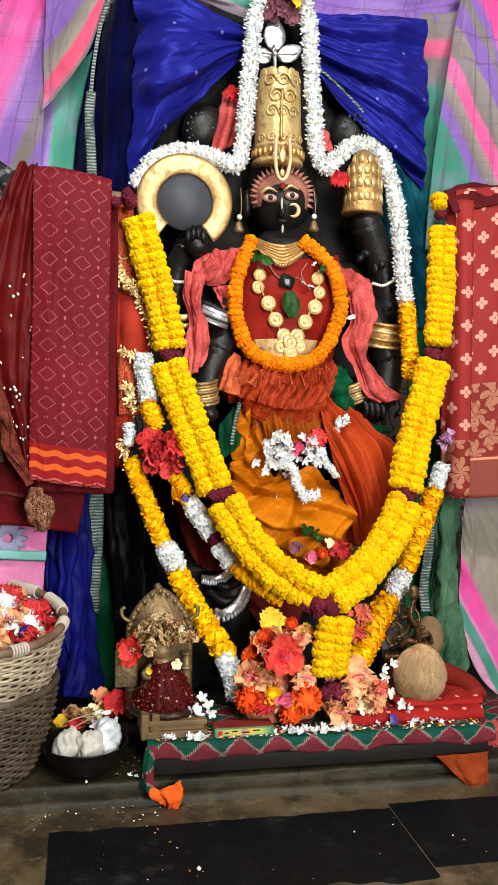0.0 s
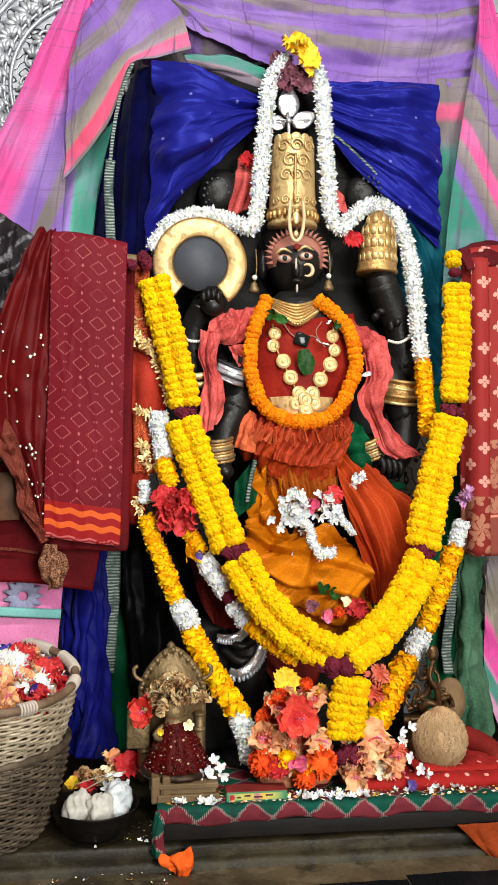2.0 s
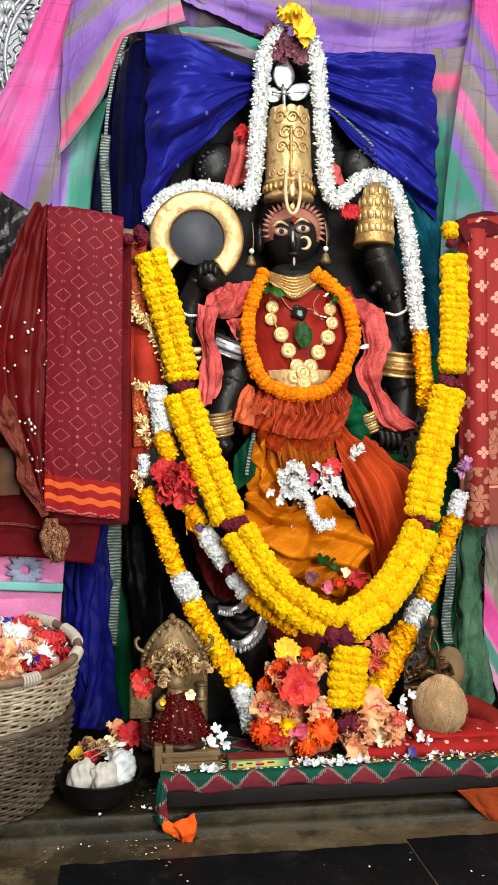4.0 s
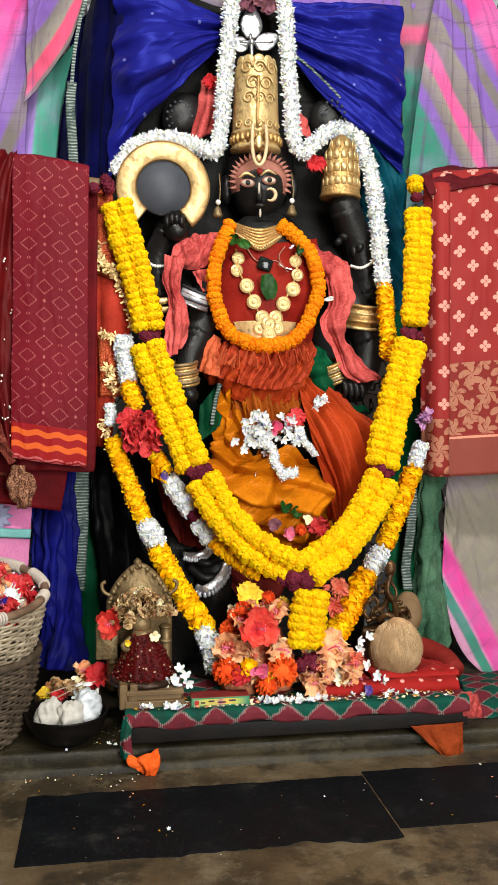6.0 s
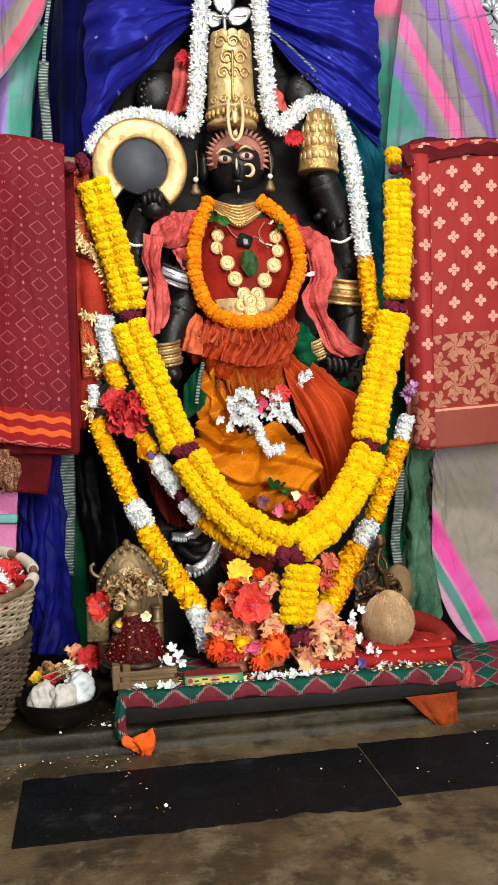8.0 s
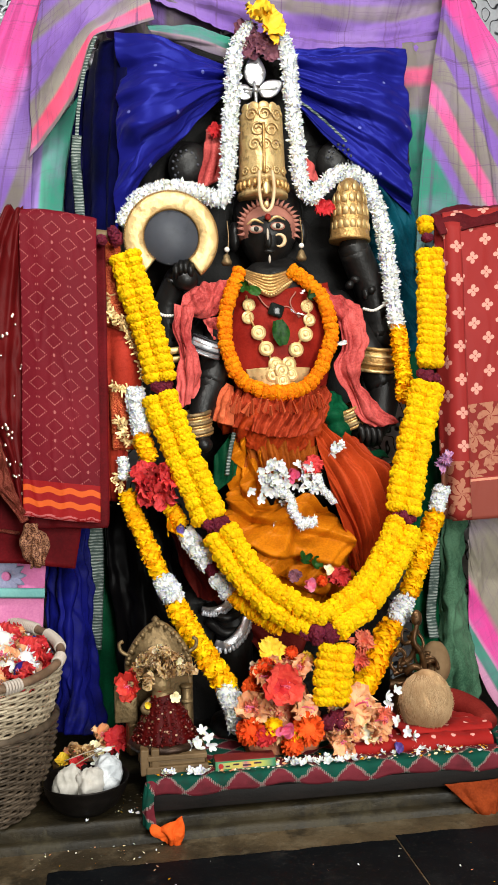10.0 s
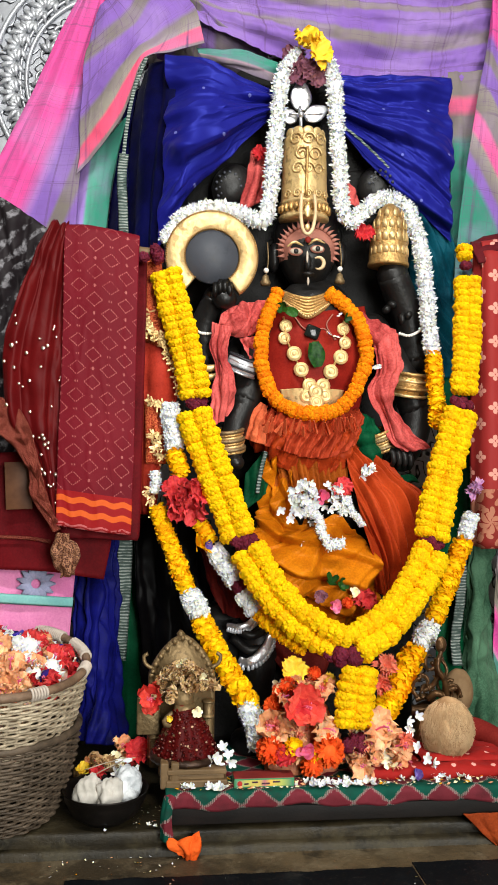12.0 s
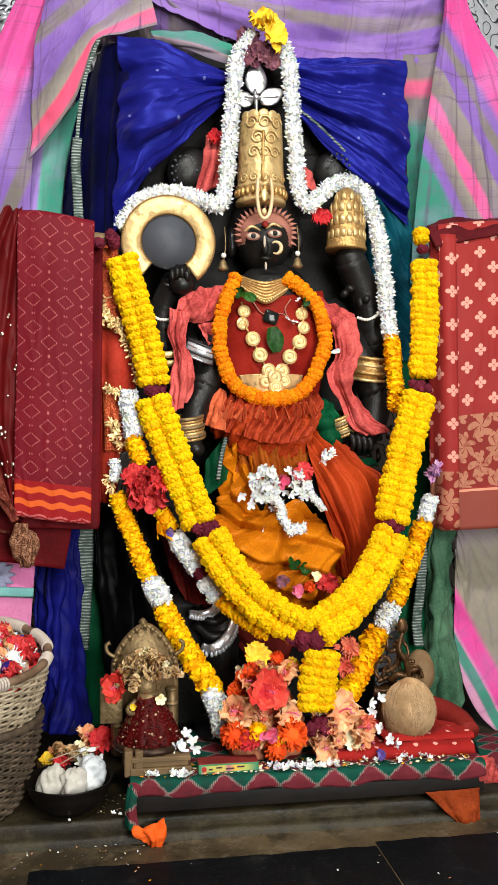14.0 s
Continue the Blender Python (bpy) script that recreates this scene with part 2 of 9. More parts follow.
BRASS = hammered("dull_brass", (0.42, 0.34, 0.23), (0.60, 0.51, 0.37), 0.5, 120, 0.4)
IVORY = simple("aged_ivory", (0.74, 0.62, 0.46), (0.88, 0.78, 0.62), 0.35)
PEARL = simple("pearl", (0.85, 0.83, 0.78), (0.95, 0.93, 0.9), 0.25)


def petal_paint(name, c1, c2, vary=0.5, rough=0.7, glow=0.3):
    p = Paint(name, rough)
    f = p.math("ADD", p.math("MULTIPLY", p.noise(90, 3), 0.7), p.math("MULTIPLY", p.random(), vary * 0.5))
    f = p.math("ADD", f, p.math("MULTIPLY", p.math("SUBTRACT", p.island(), 0.5), vary * 0.5))
    p.colour(p.mix(p.step(f, 0.2, 0.9), linear(c1), linear(c2)))
    p.b.inputs["Subsurface Weight"].default_value = glow
    p.b.inputs["Subsurface Radius"].default_value = (0.004, 0.003, 0.001)
    p.b.inputs["Subsurface Scale"].default_value = 1.0
    p.b.inputs["Specular IOR Level"].default_value = 0.15
    p.bump(p.noise(300, 2), 0.3, 0.001)
    return p.m


def marigold_paint(name, c1, c2):
    """Tight marigold petals: rounded tips in relief, a little deeper in colour towards the seams."""
    p = Paint(name, 0.75)
    tip = p.cells(6.5)
    f = p.math("ADD", p.math("MULTIPLY", p.random(), 0.25), p.math("ADD", p.math("MULTIPLY", p.noise(3.0, 3), 0.4), p.math("MULTIPLY", p.island(), 0.35)))
    p.colour(p.mix(p.step(f, 0.25, 0.75), linear(c1), linear(c2)))
    p.b.inputs["Subsurface Weight"].default_value = 0.45
    p.b.inputs["Subsurface Radius"].default_value = (0.010, 0.007, 0.001)
    p.b.inputs["Subsurface Scale"].default_value = 1.0
    p.b.inputs["Specular IOR Level"].default_value = 0.12
    p.bump(p.math("SUBTRACT", p.math("MULTIPLY", p.noise(16, 3), 0.4), tip), 0.12, 0.003)
    return p.m


MARIGOLD = marigold_paint("marigold_yellow", (0.985, 0.675, 0.0), (1.0, 0.775, 0.0))
MARIGOLD_DEEP = petal_paint("marigold_amber", (0.97, 0.66, 0.0), (1.0, 0.82, 0.02), 0.8, 0.7, 0.2)
MARIGOLD_ORANGE = marigold_paint("marigold_orange", (0.94, 0.43, 0.0), (1.0, 0.55, 0.02))
JASMINE = petal_paint("jasmine_white", (0.84, 0.85, 0.85), (0.93, 0.93, 0.92), 0.5, 0.7, 0.35)
HIBISCUS = petal_paint("hibiscus_red", (0.80, 0.21, 0.18), (0.94, 0.43, 0.36))
CRIMSON = petal_paint("crimson_petal", (0.70, 0.13, 0.16), (0.90, 0.32, 0.32))
PEACH = petal_paint("peach_petal", (0.84, 0.55, 0.38), (0.96, 0.76, 0.58), 0.9)
BEIGE = petal_paint("wilted_beige_petal", (0.62, 0.46, 0.30), (0.86, 0.74, 0.56), 0.9)
ORANGE_RED = petal_paint("orange_red_petal", (0.86, 0.25, 0.08), (0.95, 0.42, 0.15))
PINK = petal_paint("pink_petal", (0.85, 0.35, 0.50), (0.95, 0.60, 0.70))
MAGENTA = petal_paint("plum_petal", (0.32, 0.07, 0.14), (0.48, 0.14, 0.22))
VIOLET = petal_paint("violet_petal", (0.30, 0.20, 0.50), (0.55, 0.50, 0.75))
BLUE_PETAL = petal_paint("blue_petal", (0.20, 0.16, 0.55), (0.36, 0.30, 0.72))
LEAF = petal_paint("leaf_green", (0.06, 0.20, 0.06), (0.22, 0.42, 0.14), 0.6, 0.45)
CREAM = petal_paint("cream_petal", (0.93, 0.88, 0.70), (0.98, 0.95, 0.84))


def sari_bands(name, stops, width, plaid=1.0, down=False, slant=0.0, along=None):
    """Handloom cotton in bands across its width, with a faint check of darker threads."""
    p = Paint(name, 0.8)
    x, y = p.uv()
    if along:
        g = p.t.nodes.new("ShaderNodeSeparateXYZ")
        p.put(g.inputs[0], p.co.outputs["Object"])
        run = p.math("ADD", p.math("ADD", p.math("MULTIPLY", g.outputs[0], along[0]), p.math("MULTIPLY", g.outputs[2], along[1])), along[2])
        u = p.math("DIVIDE", run, width)
    else:
        u = p.math("DIVIDE", y if down else (p.math("SUBTRACT", x, p.math("MULTIPLY", y, slant)) if slant else x), width)
    u = p.math("ADD", u, p.math("MULTIPLY", p.math("SUBTRACT", p.noise(3, 2), 0.5), 0.04))
    c = p.ramp(u, [(a, linear(b)) for a, b in stops])
    def threads(at, count, lo):
        """Darker threads at uneven distances."""
        n = p.t.nodes.new("ShaderNodeCombineXYZ")
        p.put(n.inputs[0], p.math("MULTIPLY", at, count))
        return p.step(p.noise(1.0, 1.5, 0.5, n.outputs[0]), lo, lo + 0.05)
    line = p.math("MAXIMUM", threads(x, 70.0, 0.60), threads(y, 62.0, 0.60))
    thin = p.math("MAXIMUM", threads(x, 330.0, 0.58), threads(y, 300.0, 0.56))
    soft = p.math("ADD", p.math("MULTIPLY", line, p.math("MULTIPLY", p.step(p.noise(7, 2), 0.3, 0.6), 0.32 * plaid)), p.math("MULTIPLY", thin, p.math("MULTIPLY", p.step(p.noise(11, 3), 0.35, 0.6), 0.22 * plaid)))
    slub = p.math("MULTIPLY", p.step(p.noise(40, 5), 0.3, 0.8), 0.22)
    c = p.mix(p.math("MULTIPLY", p.step(p.noise(5, 4), 0.45, 0.7), 0.3), c, linear((0.70, 0.60, 0.80)))
    c = p.mix(p.math("ADD", soft, slub), c, linear((0.38, 0.28, 0.42)))
    p.colour(c)
    p.sheen(0.25)
    p.b.inputs["Transmission Weight"].default_value = 0.0
    p.weave(0.3)
    return p.m


PINKC, VIOLETC, GREYC, TEALC = (0.82, 0.30, 0.57), (0.49, 0.36, 0.66), (0.46, 0.43, 0.41), (0.20, 0.50, 0.42)
SARI_LEFT = sari_bands("pink_violet_sari", [(0.0, PINKC), (0.42, PINKC), (0.54, (0.62, 0.42, 0.68)), (0.60, VIOLETC), (0.78, VIOLETC), (0.82, GREYC), (0.95, GREYC), (1.0, VIOLETC)], 0.215, 1.3, along=(0.927, -0.374, 0.8386))
SARI_CORNER = sari_bands("violet_rose_sari", [(0.0, VIOLETC), (0.18, VIOLETC), (0.22, GREYC), (0.32, GREYC), (0.36, VIOLETC), (0.64, VIOLETC), (0.69, GREYC), (0.82, (0.55, 0.52, 0.48)), (0.85, (0.84, 0.30, 0.42)), (0.95, (0.84, 0.32, 0.44)), (0.97, GREYC), (1.0, GREYC)], 0.30, 1.8, True)
SARI_STRIP = sari_bands("violet_teal_sari", [(0.0, GREYC), (0.10, VIOLETC), (0.38, (0.56, 0.46, 0.72)), (0.46, (0.30, 0.62, 0.52)), (0.80, TEALC), (1.0, TEALC)], 0.085, 0.5)
SARI_TRIM = sari_bands("teal_edge_sari", [(0.0, TEALC), (0.6, TEALC), (0.68, (0.62, 0.50, 0.52)), (0.75, GREYC), (1.0, (0.40, 0.38, 0.38))], 0.05, 0.5, True)
SARI_RIGHT = sari_bands("teal_pink_sari", [(0.0, TEALC), (0.20, TEALC), (0.235, VIOLETC), (0.275, VIOLETC), (0.30, GREYC), (0.365, (0.55, 0.52, 0.48)), (0.39, (0.86, 0.33, 0.56)), (0.455, (0.86, 0.36, 0.57)), (0.48, GREYC), (0.59, (0.54, 0.51, 0.48)), (0.61, VIOLETC), (0.69, VIOLETC), (0.71, GREYC), (0.75, GREYC), (0.77, VIOLETC), (0.80, VIOLETC), (0.84, PINKC), (1.0, PINKC)], 0.4, 1.6, along=(0.851, 0.525, -1.40))
SARI_INNER = sari_bands("grey_teal_sari", [(0.0, GREYC), (0.10, GREYC), (0.13, (0.80, 0.34, 0.48)), (0.17, (0.80, 0.36, 0.50)), (0.20, GREYC), (0.28, (0.44, 0.42, 0.40)), (0.32, TEALC), (1.0, TEALC)], 0.59, 0.8, True)
SARI_TOP = sari_bands("violet_check_sari", [(0.0, PINKC), (0.20, (0.80, 0.48, 0.78)), (0.30, VIOLETC), (0.50, VIOLETC), (0.52, (0.49, 0.45, 0.44)), (0.58, (0.49, 0.45, 0.44)), (0.61, VIOLETC), (0.78, VIOLETC), (0.82, (0.48, 0.44, 0.44)), (0.90, (0.47, 0.43, 0.43)), (0.94, VIOLETC), (1.0, VIOLETC)], 0.27, 1.6, True)
SARI_GATHER = sari_bands("grey_violet_sari", [(0.0, VIOLETC), (0.2, VIOLETC), (0.26, GREYC), (0.55, GREYC), (0.62, VIOLETC), (0.74, (0.52, 0.40, 0.66)), (0.80, GREYC), (1.0, (0.40, 0.36, 0.42))], 0.24, 1.6)
SARI_LOW = sari_bands("grey_pink_sari", [(0.0, (0.80, 0.56, 0.68)), (0.13, (0.80, 0.56, 0.68)), (0.16, (0.24, 0.52, 0.44)), (0.26, (0.24, 0.52, 0.44)), (0.28, (0.80, 0.50, 0.66)), (0.32, (0.84, 0.28, 0.58)), (0.50, (0.84, 0.28, 0.58)), (0.58, (0.55, 0.52, 0.46)), (1.0, (0.56, 0.53, 0.47))], 0.2, 0.5, along=(0.888, 0.46, -0.885))


def blue_satin():
    """Royal blue shot satin with small pale dots in staggered rows."""
    p = Paint("blue_satin", 0.42)
    cell = lambda s, k, off: p.math("SUBTRACT", p.math("FRACT", p.math("ADD", p.math("MULTIPLY", s, k), off)), 0.5)
    g = p.t.nodes.new("ShaderNodeSeparateXYZ")
    p.put(g.inputs[0], p.co.outputs["Object"])
    row = p.math("MULTIPLY", p.math("FLOOR", p.math("MULTIPLY", g.outputs[2], 9.0)), 0.43)
    dx, dy = cell(g.outputs[0], 9.0, row), cell(g.outputs[2], 9.0, 0.0)
    d = p.math("ADD", p.math("MULTIPLY", dx, dx), p.math("MULTIPLY", dy, dy))
    dot = p.math("MULTIPLY", p.math("LESS_THAN", d, 0.0011), 0.45)
    base = p.mix(p.noise(8, 3), linear((0.058, 0.06, 0.33)), linear((0.115, 0.12, 0.49)))
    p.colour(p.mix(dot, base, linear((0.55, 0.58, 0.85))))
    p.sheen(0.25, (0.25, 0.3, 1.0))
    p.b.inputs["Specular IOR Level"].default_value = 0.6
    p.put(p.b.inputs["Specular Tint"], (0.10, 0.13, 0.85))
    p.bump(p.noise(22, 3), 0.15, 0.004)
    return p.m


BLUE = blue_satin()
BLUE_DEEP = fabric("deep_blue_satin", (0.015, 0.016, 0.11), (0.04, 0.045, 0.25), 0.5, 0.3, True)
TEAL_SILK = fabric("dark_teal_silk", (0.02, 0.16, 0.22), (0.05, 0.30, 0.36), 0.5, 0.3, True)
GREEN_SILK = fabric("green_silk", (0.015, 0.17, 0.10), (0.04, 0.31, 0.19), 0.5, 0.3, True)
GREEN_DARK = fabric("dark_green_cloth", (0.13, 0.25, 0.18), (0.32, 0.46, 0.36), 0.75, 0.2)


def woven_border():
    """Ribbed grey-white edging on dark green."""
    p = Paint("woven_white_border", 0.6)
    g = p.t.nodes.new("ShaderNodeSeparateXYZ")
    p.put(g.inputs[0], p.co.outputs["Object"])
    rib = p.math("SINE", p.math("ADD", p.math("MULTIPLY", g.outputs[2], 880.0), p.math("MULTIPLY", p.noise(30, 2), 7.0)))
    f = p.math("MULTIPLY", p.step(rib, -0.3, 0.6), p.step(p.noise(60, 3), 0.3, 0.6))
    p.colour(p.mix(f, linear((0.24, 0.30, 0.28)), linear((0.58, 0.61, 0.59))))
    p.bump(rib, 0.5, 0.002)
    return p.m


WHITE_BORDER = woven_border()
MAROON_CLOTH = fabric("maroon_cloth", (0.27, 0.025, 0.045), (0.40, 0.05, 0.08), 0.7, 0.3)
RED_SATIN = fabric("red_satin", (0.46, 0.10, 0.07), (0.66, 0.21, 0.15), 0.55, 0.3, True)
ROSE_SILK = fabric("rose_silk", (0.50, 0.12, 0.13), (0.86, 0.40, 0.38), 0.42, 0.4, True)
BLOUSE = fabric("dark_red_blouse", (0.42, 0.08, 0.06), (0.56, 0.15, 0.11), 0.42, 0.3, True)
SAFFRON = fabric("saffron_silk", (0.62, 0.32, 0.03), (0.84, 0.50, 0.07), 0.33, 0.4, True)
RUST = fabric("rust_silk", (0.52, 0.15, 0.06), (0.70, 0.26, 0.11), 0.4, 0.4, True)
# lighter copy of the rust silk: highlights on pleats and flap are in the colour
RUST_LIGHT = fabric("rust_silk_ruffle", (0.66, 0.26, 0.15), (0.88, 0.46, 0.30), 0.45, 0.4, True)
RUST_MID = fabric("rust_silk_gathers", (0.50, 0.15, 0.08), (0.70, 0.27, 0.16), 0.5, 0.4, True)
ORANGE_CLOTH = fabric("orange_cloth", (0.82, 0.30, 0.08), (0.95, 0.42, 0.16), 0.75, 0.3)
RUST_CLOTH = fabric("worn_orange_cloth", (0.40, 0.14, 0.05), (0.60, 0.25, 0.10), 0.8, 0.2)


def diamond_sari():
    p = Paint("maroon_diamond_sari", 0.6)
    x, y = p.uv()
    base = p.mix(p.noise(7, 3), linear((0.33, 0.045, 0.085)), linear((0.46, 0.085, 0.135)))
    ax = p.math("ABSOLUTE", p.math("SUBTRACT", p.math("FRACT", p.math("MULTIPLY", x, 15.4)), 0.5))
    ay = p.math("ABSOLUTE", p.math("SUBTRACT", p.math("FRACT", p.math("MULTIPLY", y, 17.2)), 0.5))
    d = p.math("ADD", ax, ay)
    d = p.math("MINIMUM", d, p.math("SUBTRACT", 1.0, d))
    ring = p.math("LESS_THAN", p.math("ABSOLUTE", p.math("SUBTRACT", d, 0.255)), 0.024)
    dash = p.math("GREATER_THAN", p.math("FRACT", p.math("MULTIPLY", ax, 18.0)), 0.42)
    off = p.math("ABSOLUTE", p.math("SUBTRACT", ax, ay))
    cross = p.math("MULTIPLY", p.math("GREATER_THAN", off, 0.43), p.math("MULTIPLY", p.math("GREATER_THAN", d, 0.44), dash))
    mark = p.math("MULTIPLY", p.math("MAXIMUM", p.math("MULTIPLY", ring, dash), cross), p.step(p.noise(30, 2), 0.22, 0.55))
    c = p.mix(p.math("MULTIPLY", mark, 0.45), base, linear((0.82, 0.50, 0.48)))
    # two wavy orange stripes and a chain line near the hem
    wob = p.math("MULTIPLY", p.math("SINE", p.math("MULTIPLY", x, 150.0)), 0.0026)
    yy = p.math("ADD", y, wob)
    def band(at, half):
        return p.math("LESS_THAN", p.math("ABSOLUTE", p.math("SUBTRACT", yy, at)), half)
    plain = p.math("GREATER_THAN", y, HEM - 0.018)
    c = p.mix(plain, c, linear((0.55, 0.09, 0.10)))
    c = p.mix(p.math("MAXIMUM", band(HEM, 0.0062), band(HEM + 0.028, 0.0062)), c, linear((0.80, 0.34, 0.14)))
    chain = p.math("MULTIPLY", p.math("MAXIMUM", band(HEM + 0.053, 0.0022), band(HEM + 0.060, 0.0022)), p.math("GREATER_THAN", p.noise(160, 2), 0.42))
    c = p.mix(p.math("MULTIPLY", chain, 0.5), c, linear((0.85, 0.5, 0.5)))
    p.colour(c)
    p.sheen(0.3, linear((0.9, 0.4, 0.4)))
    p.weave(0.4)
    return p.m


HEM = 0.655


def motif_sari():
    p = Paint("red_motif_sari", 0.55)
    x, y = p.uv()
    base = p.mix(p.noise(6, 3), linear((0.50, 0.13, 0.13)), linear((0.61, 0.19, 0.18)))
    sx, sy = p.math("MULTIPLY", x, 14.8), p.math("MULTIPLY", y, 25.5)
    row = p.math("MULTIPLY", p.math("FLOOR", sy), 0.5)
    fx = p.math("MULTIPLY", p.math("SUBTRACT", p.math("FRACT", p.math("ADD", sx, row)), 0.5), 0.0676)
    fy = p.math("MULTIPLY", p.math("SUBTRACT", p.math("FRACT", sy), 0.5), 0.0392)
    r = p.math("SQRT", p.math("ADD", p.math("MULTIPLY", fx, fx), p.math("MULTIPLY", fy, fy)))
    ang = p.math("ARCTAN2", fy, fx)
    lobe = p.math("MULTIPLY", p.math("POWER", p.math("ABSOLUTE", p.math("COSINE", p.math("MULTIPLY", ang, 2.0))), 0.40), 0.0145)
    flower = p.math("LESS_THAN", r, lobe)
    inner = p.math("GREATER_THAN", r, 0.0018)
    field = p.math("LESS_THAN", y, 0.548)
    mark = p.math("MULTIPLY", p.math("MULTIPLY", flower, inner), field)
    pale = linear((0.86, 0.62, 0.56))
    c = p.mix(p.math("MULTIPLY", mark, 0.85), base, pale)
    # leafy woven border
    def rosette(kx, ky, ox, oy, petals, size, twist):
        gx = p.math("DIVIDE", p.math("SUBTRACT", p.math("FRACT", p.math("ADD", p.math("MULTIPLY", x, kx), ox)), 0.5), kx)
        gy = p.math("DIVIDE", p.math("SUBTRACT", p.math("FRACT", p.math("ADD", p.math("MULTIPLY", y, ky), oy)), 0.5), ky)
        rr = p.math("SQRT", p.math("ADD", p.math("MULTIPLY", gx, gx), p.math("MULTIPLY", gy, gy)))
        th = p.math("ADD", p.math("ARCTAN2", gy, gx), p.math("MULTIPLY", rr, twist))
        wv = p.math("ABSOLUTE", p.math("COSINE", p.math("MULTIPLY", th, petals)))
        outer = p.math("LESS_THAN", rr, p.math("MULTIPLY", p.math("ADD", 0.35, p.math("MULTIPLY", wv, 0.65)), size))
        return p.math("MULTIPLY", outer, p.math("GREATER_THAN", wv, 0.28))
    leaf = rosette(12.0, 10.5, 0.3, 0.25, 2.5, 0.034, 22.0)
    leaf2 = p.math("MAXIMUM", rosette(12.0, 10.5, 0.8, 0.75, 3.0, 0.030, -26.0), rosette(24.0, 21.0, 0.2, 0.5, 1.5, 0.016, 60.0))
    border = p.math("MULTIPLY", p.math("GREATER_THAN", y, 0.565), p.math("LESS_THAN", y, 0.742))
    c = p.mix(p.math("MULTIPLY", border, 0.55), c, p.mix(p.noise(40, 3), linear((0.38, 0.10, 0.08)), linear((0.46, 0.17, 0.13))))
    c = p.mix(p.math("MULTIPLY", p.math("MULTIPLY", p.math("MAXIMUM", leaf, leaf2), border), p.step(p.noise(70, 3), 0.2, 0.5)), c, linear((0.66, 0.43, 0.34)))
    hem = p.math("GREATER_THAN", y, 0.752)
    c = p.mix(p.math("MULTIPLY", hem, 0.75), c, linear((0.50, 0.27, 0.22)))
    edge = p.math("LESS_THAN", p.math("ABSOLUTE", p.math("SUBTRACT", y, 0.748)), 0.003)
    c = p.mix(edge, c, linear((0.8, 0.55, 0.45)))
    p.colour(c)
    p.sheen(0.35, linear((1, 0.7, 0.6)))
    p.weave(0.35)
    return p.m


def sequin_net():
    p = Paint("red_sequin_net", 0.5)
    base = p.mix(p.noise(12, 4), linear((0.24, 0.025, 0.035)), linear((0.40, 0.055, 0.06)))
    p.colour(base)
    p.sheen(0.4, linear((1, 0.3, 0.3)))
    p.weave(0.4)
    return p.m


def zari(name, c1, c2, scale=190.0):
    p = Paint(name, 0.45, 0.5)
    f = p.step(p.cells(scale), 0.3, 0.6)
    p.colour(p.mix(f, linear(c1), linear(c2)))
    p.bump(p.cells(scale), 0.6, 0.002)
    return p.m


def patola(width):
    """Green and maroon lozenges with a stepped pale outline."""
    p = Paint("patola_cloth", 0.75)
    x, y = p.uv()
    k = 1.0 / 0.072
    sx = p.math("MULTIPLY", x, k)
    tri = p.math("ABSOLUTE", p.math("SUBTRACT", p.math("FRACT", sx), 0.5))
    jag = p.math("DIVIDE", p.math("FLOOR", p.math("MULTIPLY", p.math("MULTIPLY", tri, 2.0), 12.0)), 12.0)
    wave = p.math("FRACT", p.math("DIVIDE", y, 0.060))
    v = p.math("MULTIPLY", p.math("ABSOLUTE", p.math("SUBTRACT", wave, 0.5)), 2.0)
    d = p.math("SUBTRACT", jag, v)
    green = p.mix(p.noise(20, 3), linear((0.03, 0.20, 0.165)), linear((0.07, 0.33, 0.27)))
    maroon = p.mix(p.noise(20, 3), linear((0.32, 0.10, 0.13)), linear((0.48, 0.18, 0.22)))
    d = p.math("ADD", d, p.math("MULTIPLY", p.math("SUBTRACT", p.noise(75, 3), 0.42), 0.4))
    c = p.mix(p.math("GREATER_THAN", d, 0.0), maroon, green)
    line = p.math("MULTIPLY", p.math("LESS_THAN", p.math("ABSOLUTE", d), 0.10), p.math("GREATER_THAN", p.math("FRACT", p.math("MULTIPLY", x, 270.0)), 0.35))
    c = p.mix(p.math("MULTIPLY", line, 0.75), c, linear((0.58, 0.50, 0.48)))
    c = p.mix(p.math("MULTIPLY", p.step(p.noise(26, 5), 0.5, 0.72), 0.45), c, linear((0.16, 0.12, 0.12)))
    p.colour(c)
    p.weave(0.4)
    return p.m


def dotted_red():
    p = Paint("red_spotted_cloth", 0.7)
    x, y = p.uv()
    base = p.mix(p.noise(10, 3), linear((0.50, 0.07, 0.07)), linear((0.68, 0.16, 0.14)))
    sy = p.math("MULTIPLY", y, 30.0)
    dx = p.math("SUBTRACT", p.math("FRACT", p.math("ADD", p.math("MULTIPLY", x, 24.0), p.math("MULTIPLY", p.math("FLOOR", sy), 0.5))), 0.5)
    dy = p.math("SUBTRACT", p.math("FRACT", sy), 0.5)
    dot = p.math("LESS_THAN", p.math("ADD", p.math("MULTIPLY", dx, dx), p.math("MULTIPLY", dy, dy)), 0.014)
    p.colour(p.mix(dot, base, linear((0.88, 0.62, 0.58))))
    p.sheen(0.2)
    p.weave(0.35)
    return p.m


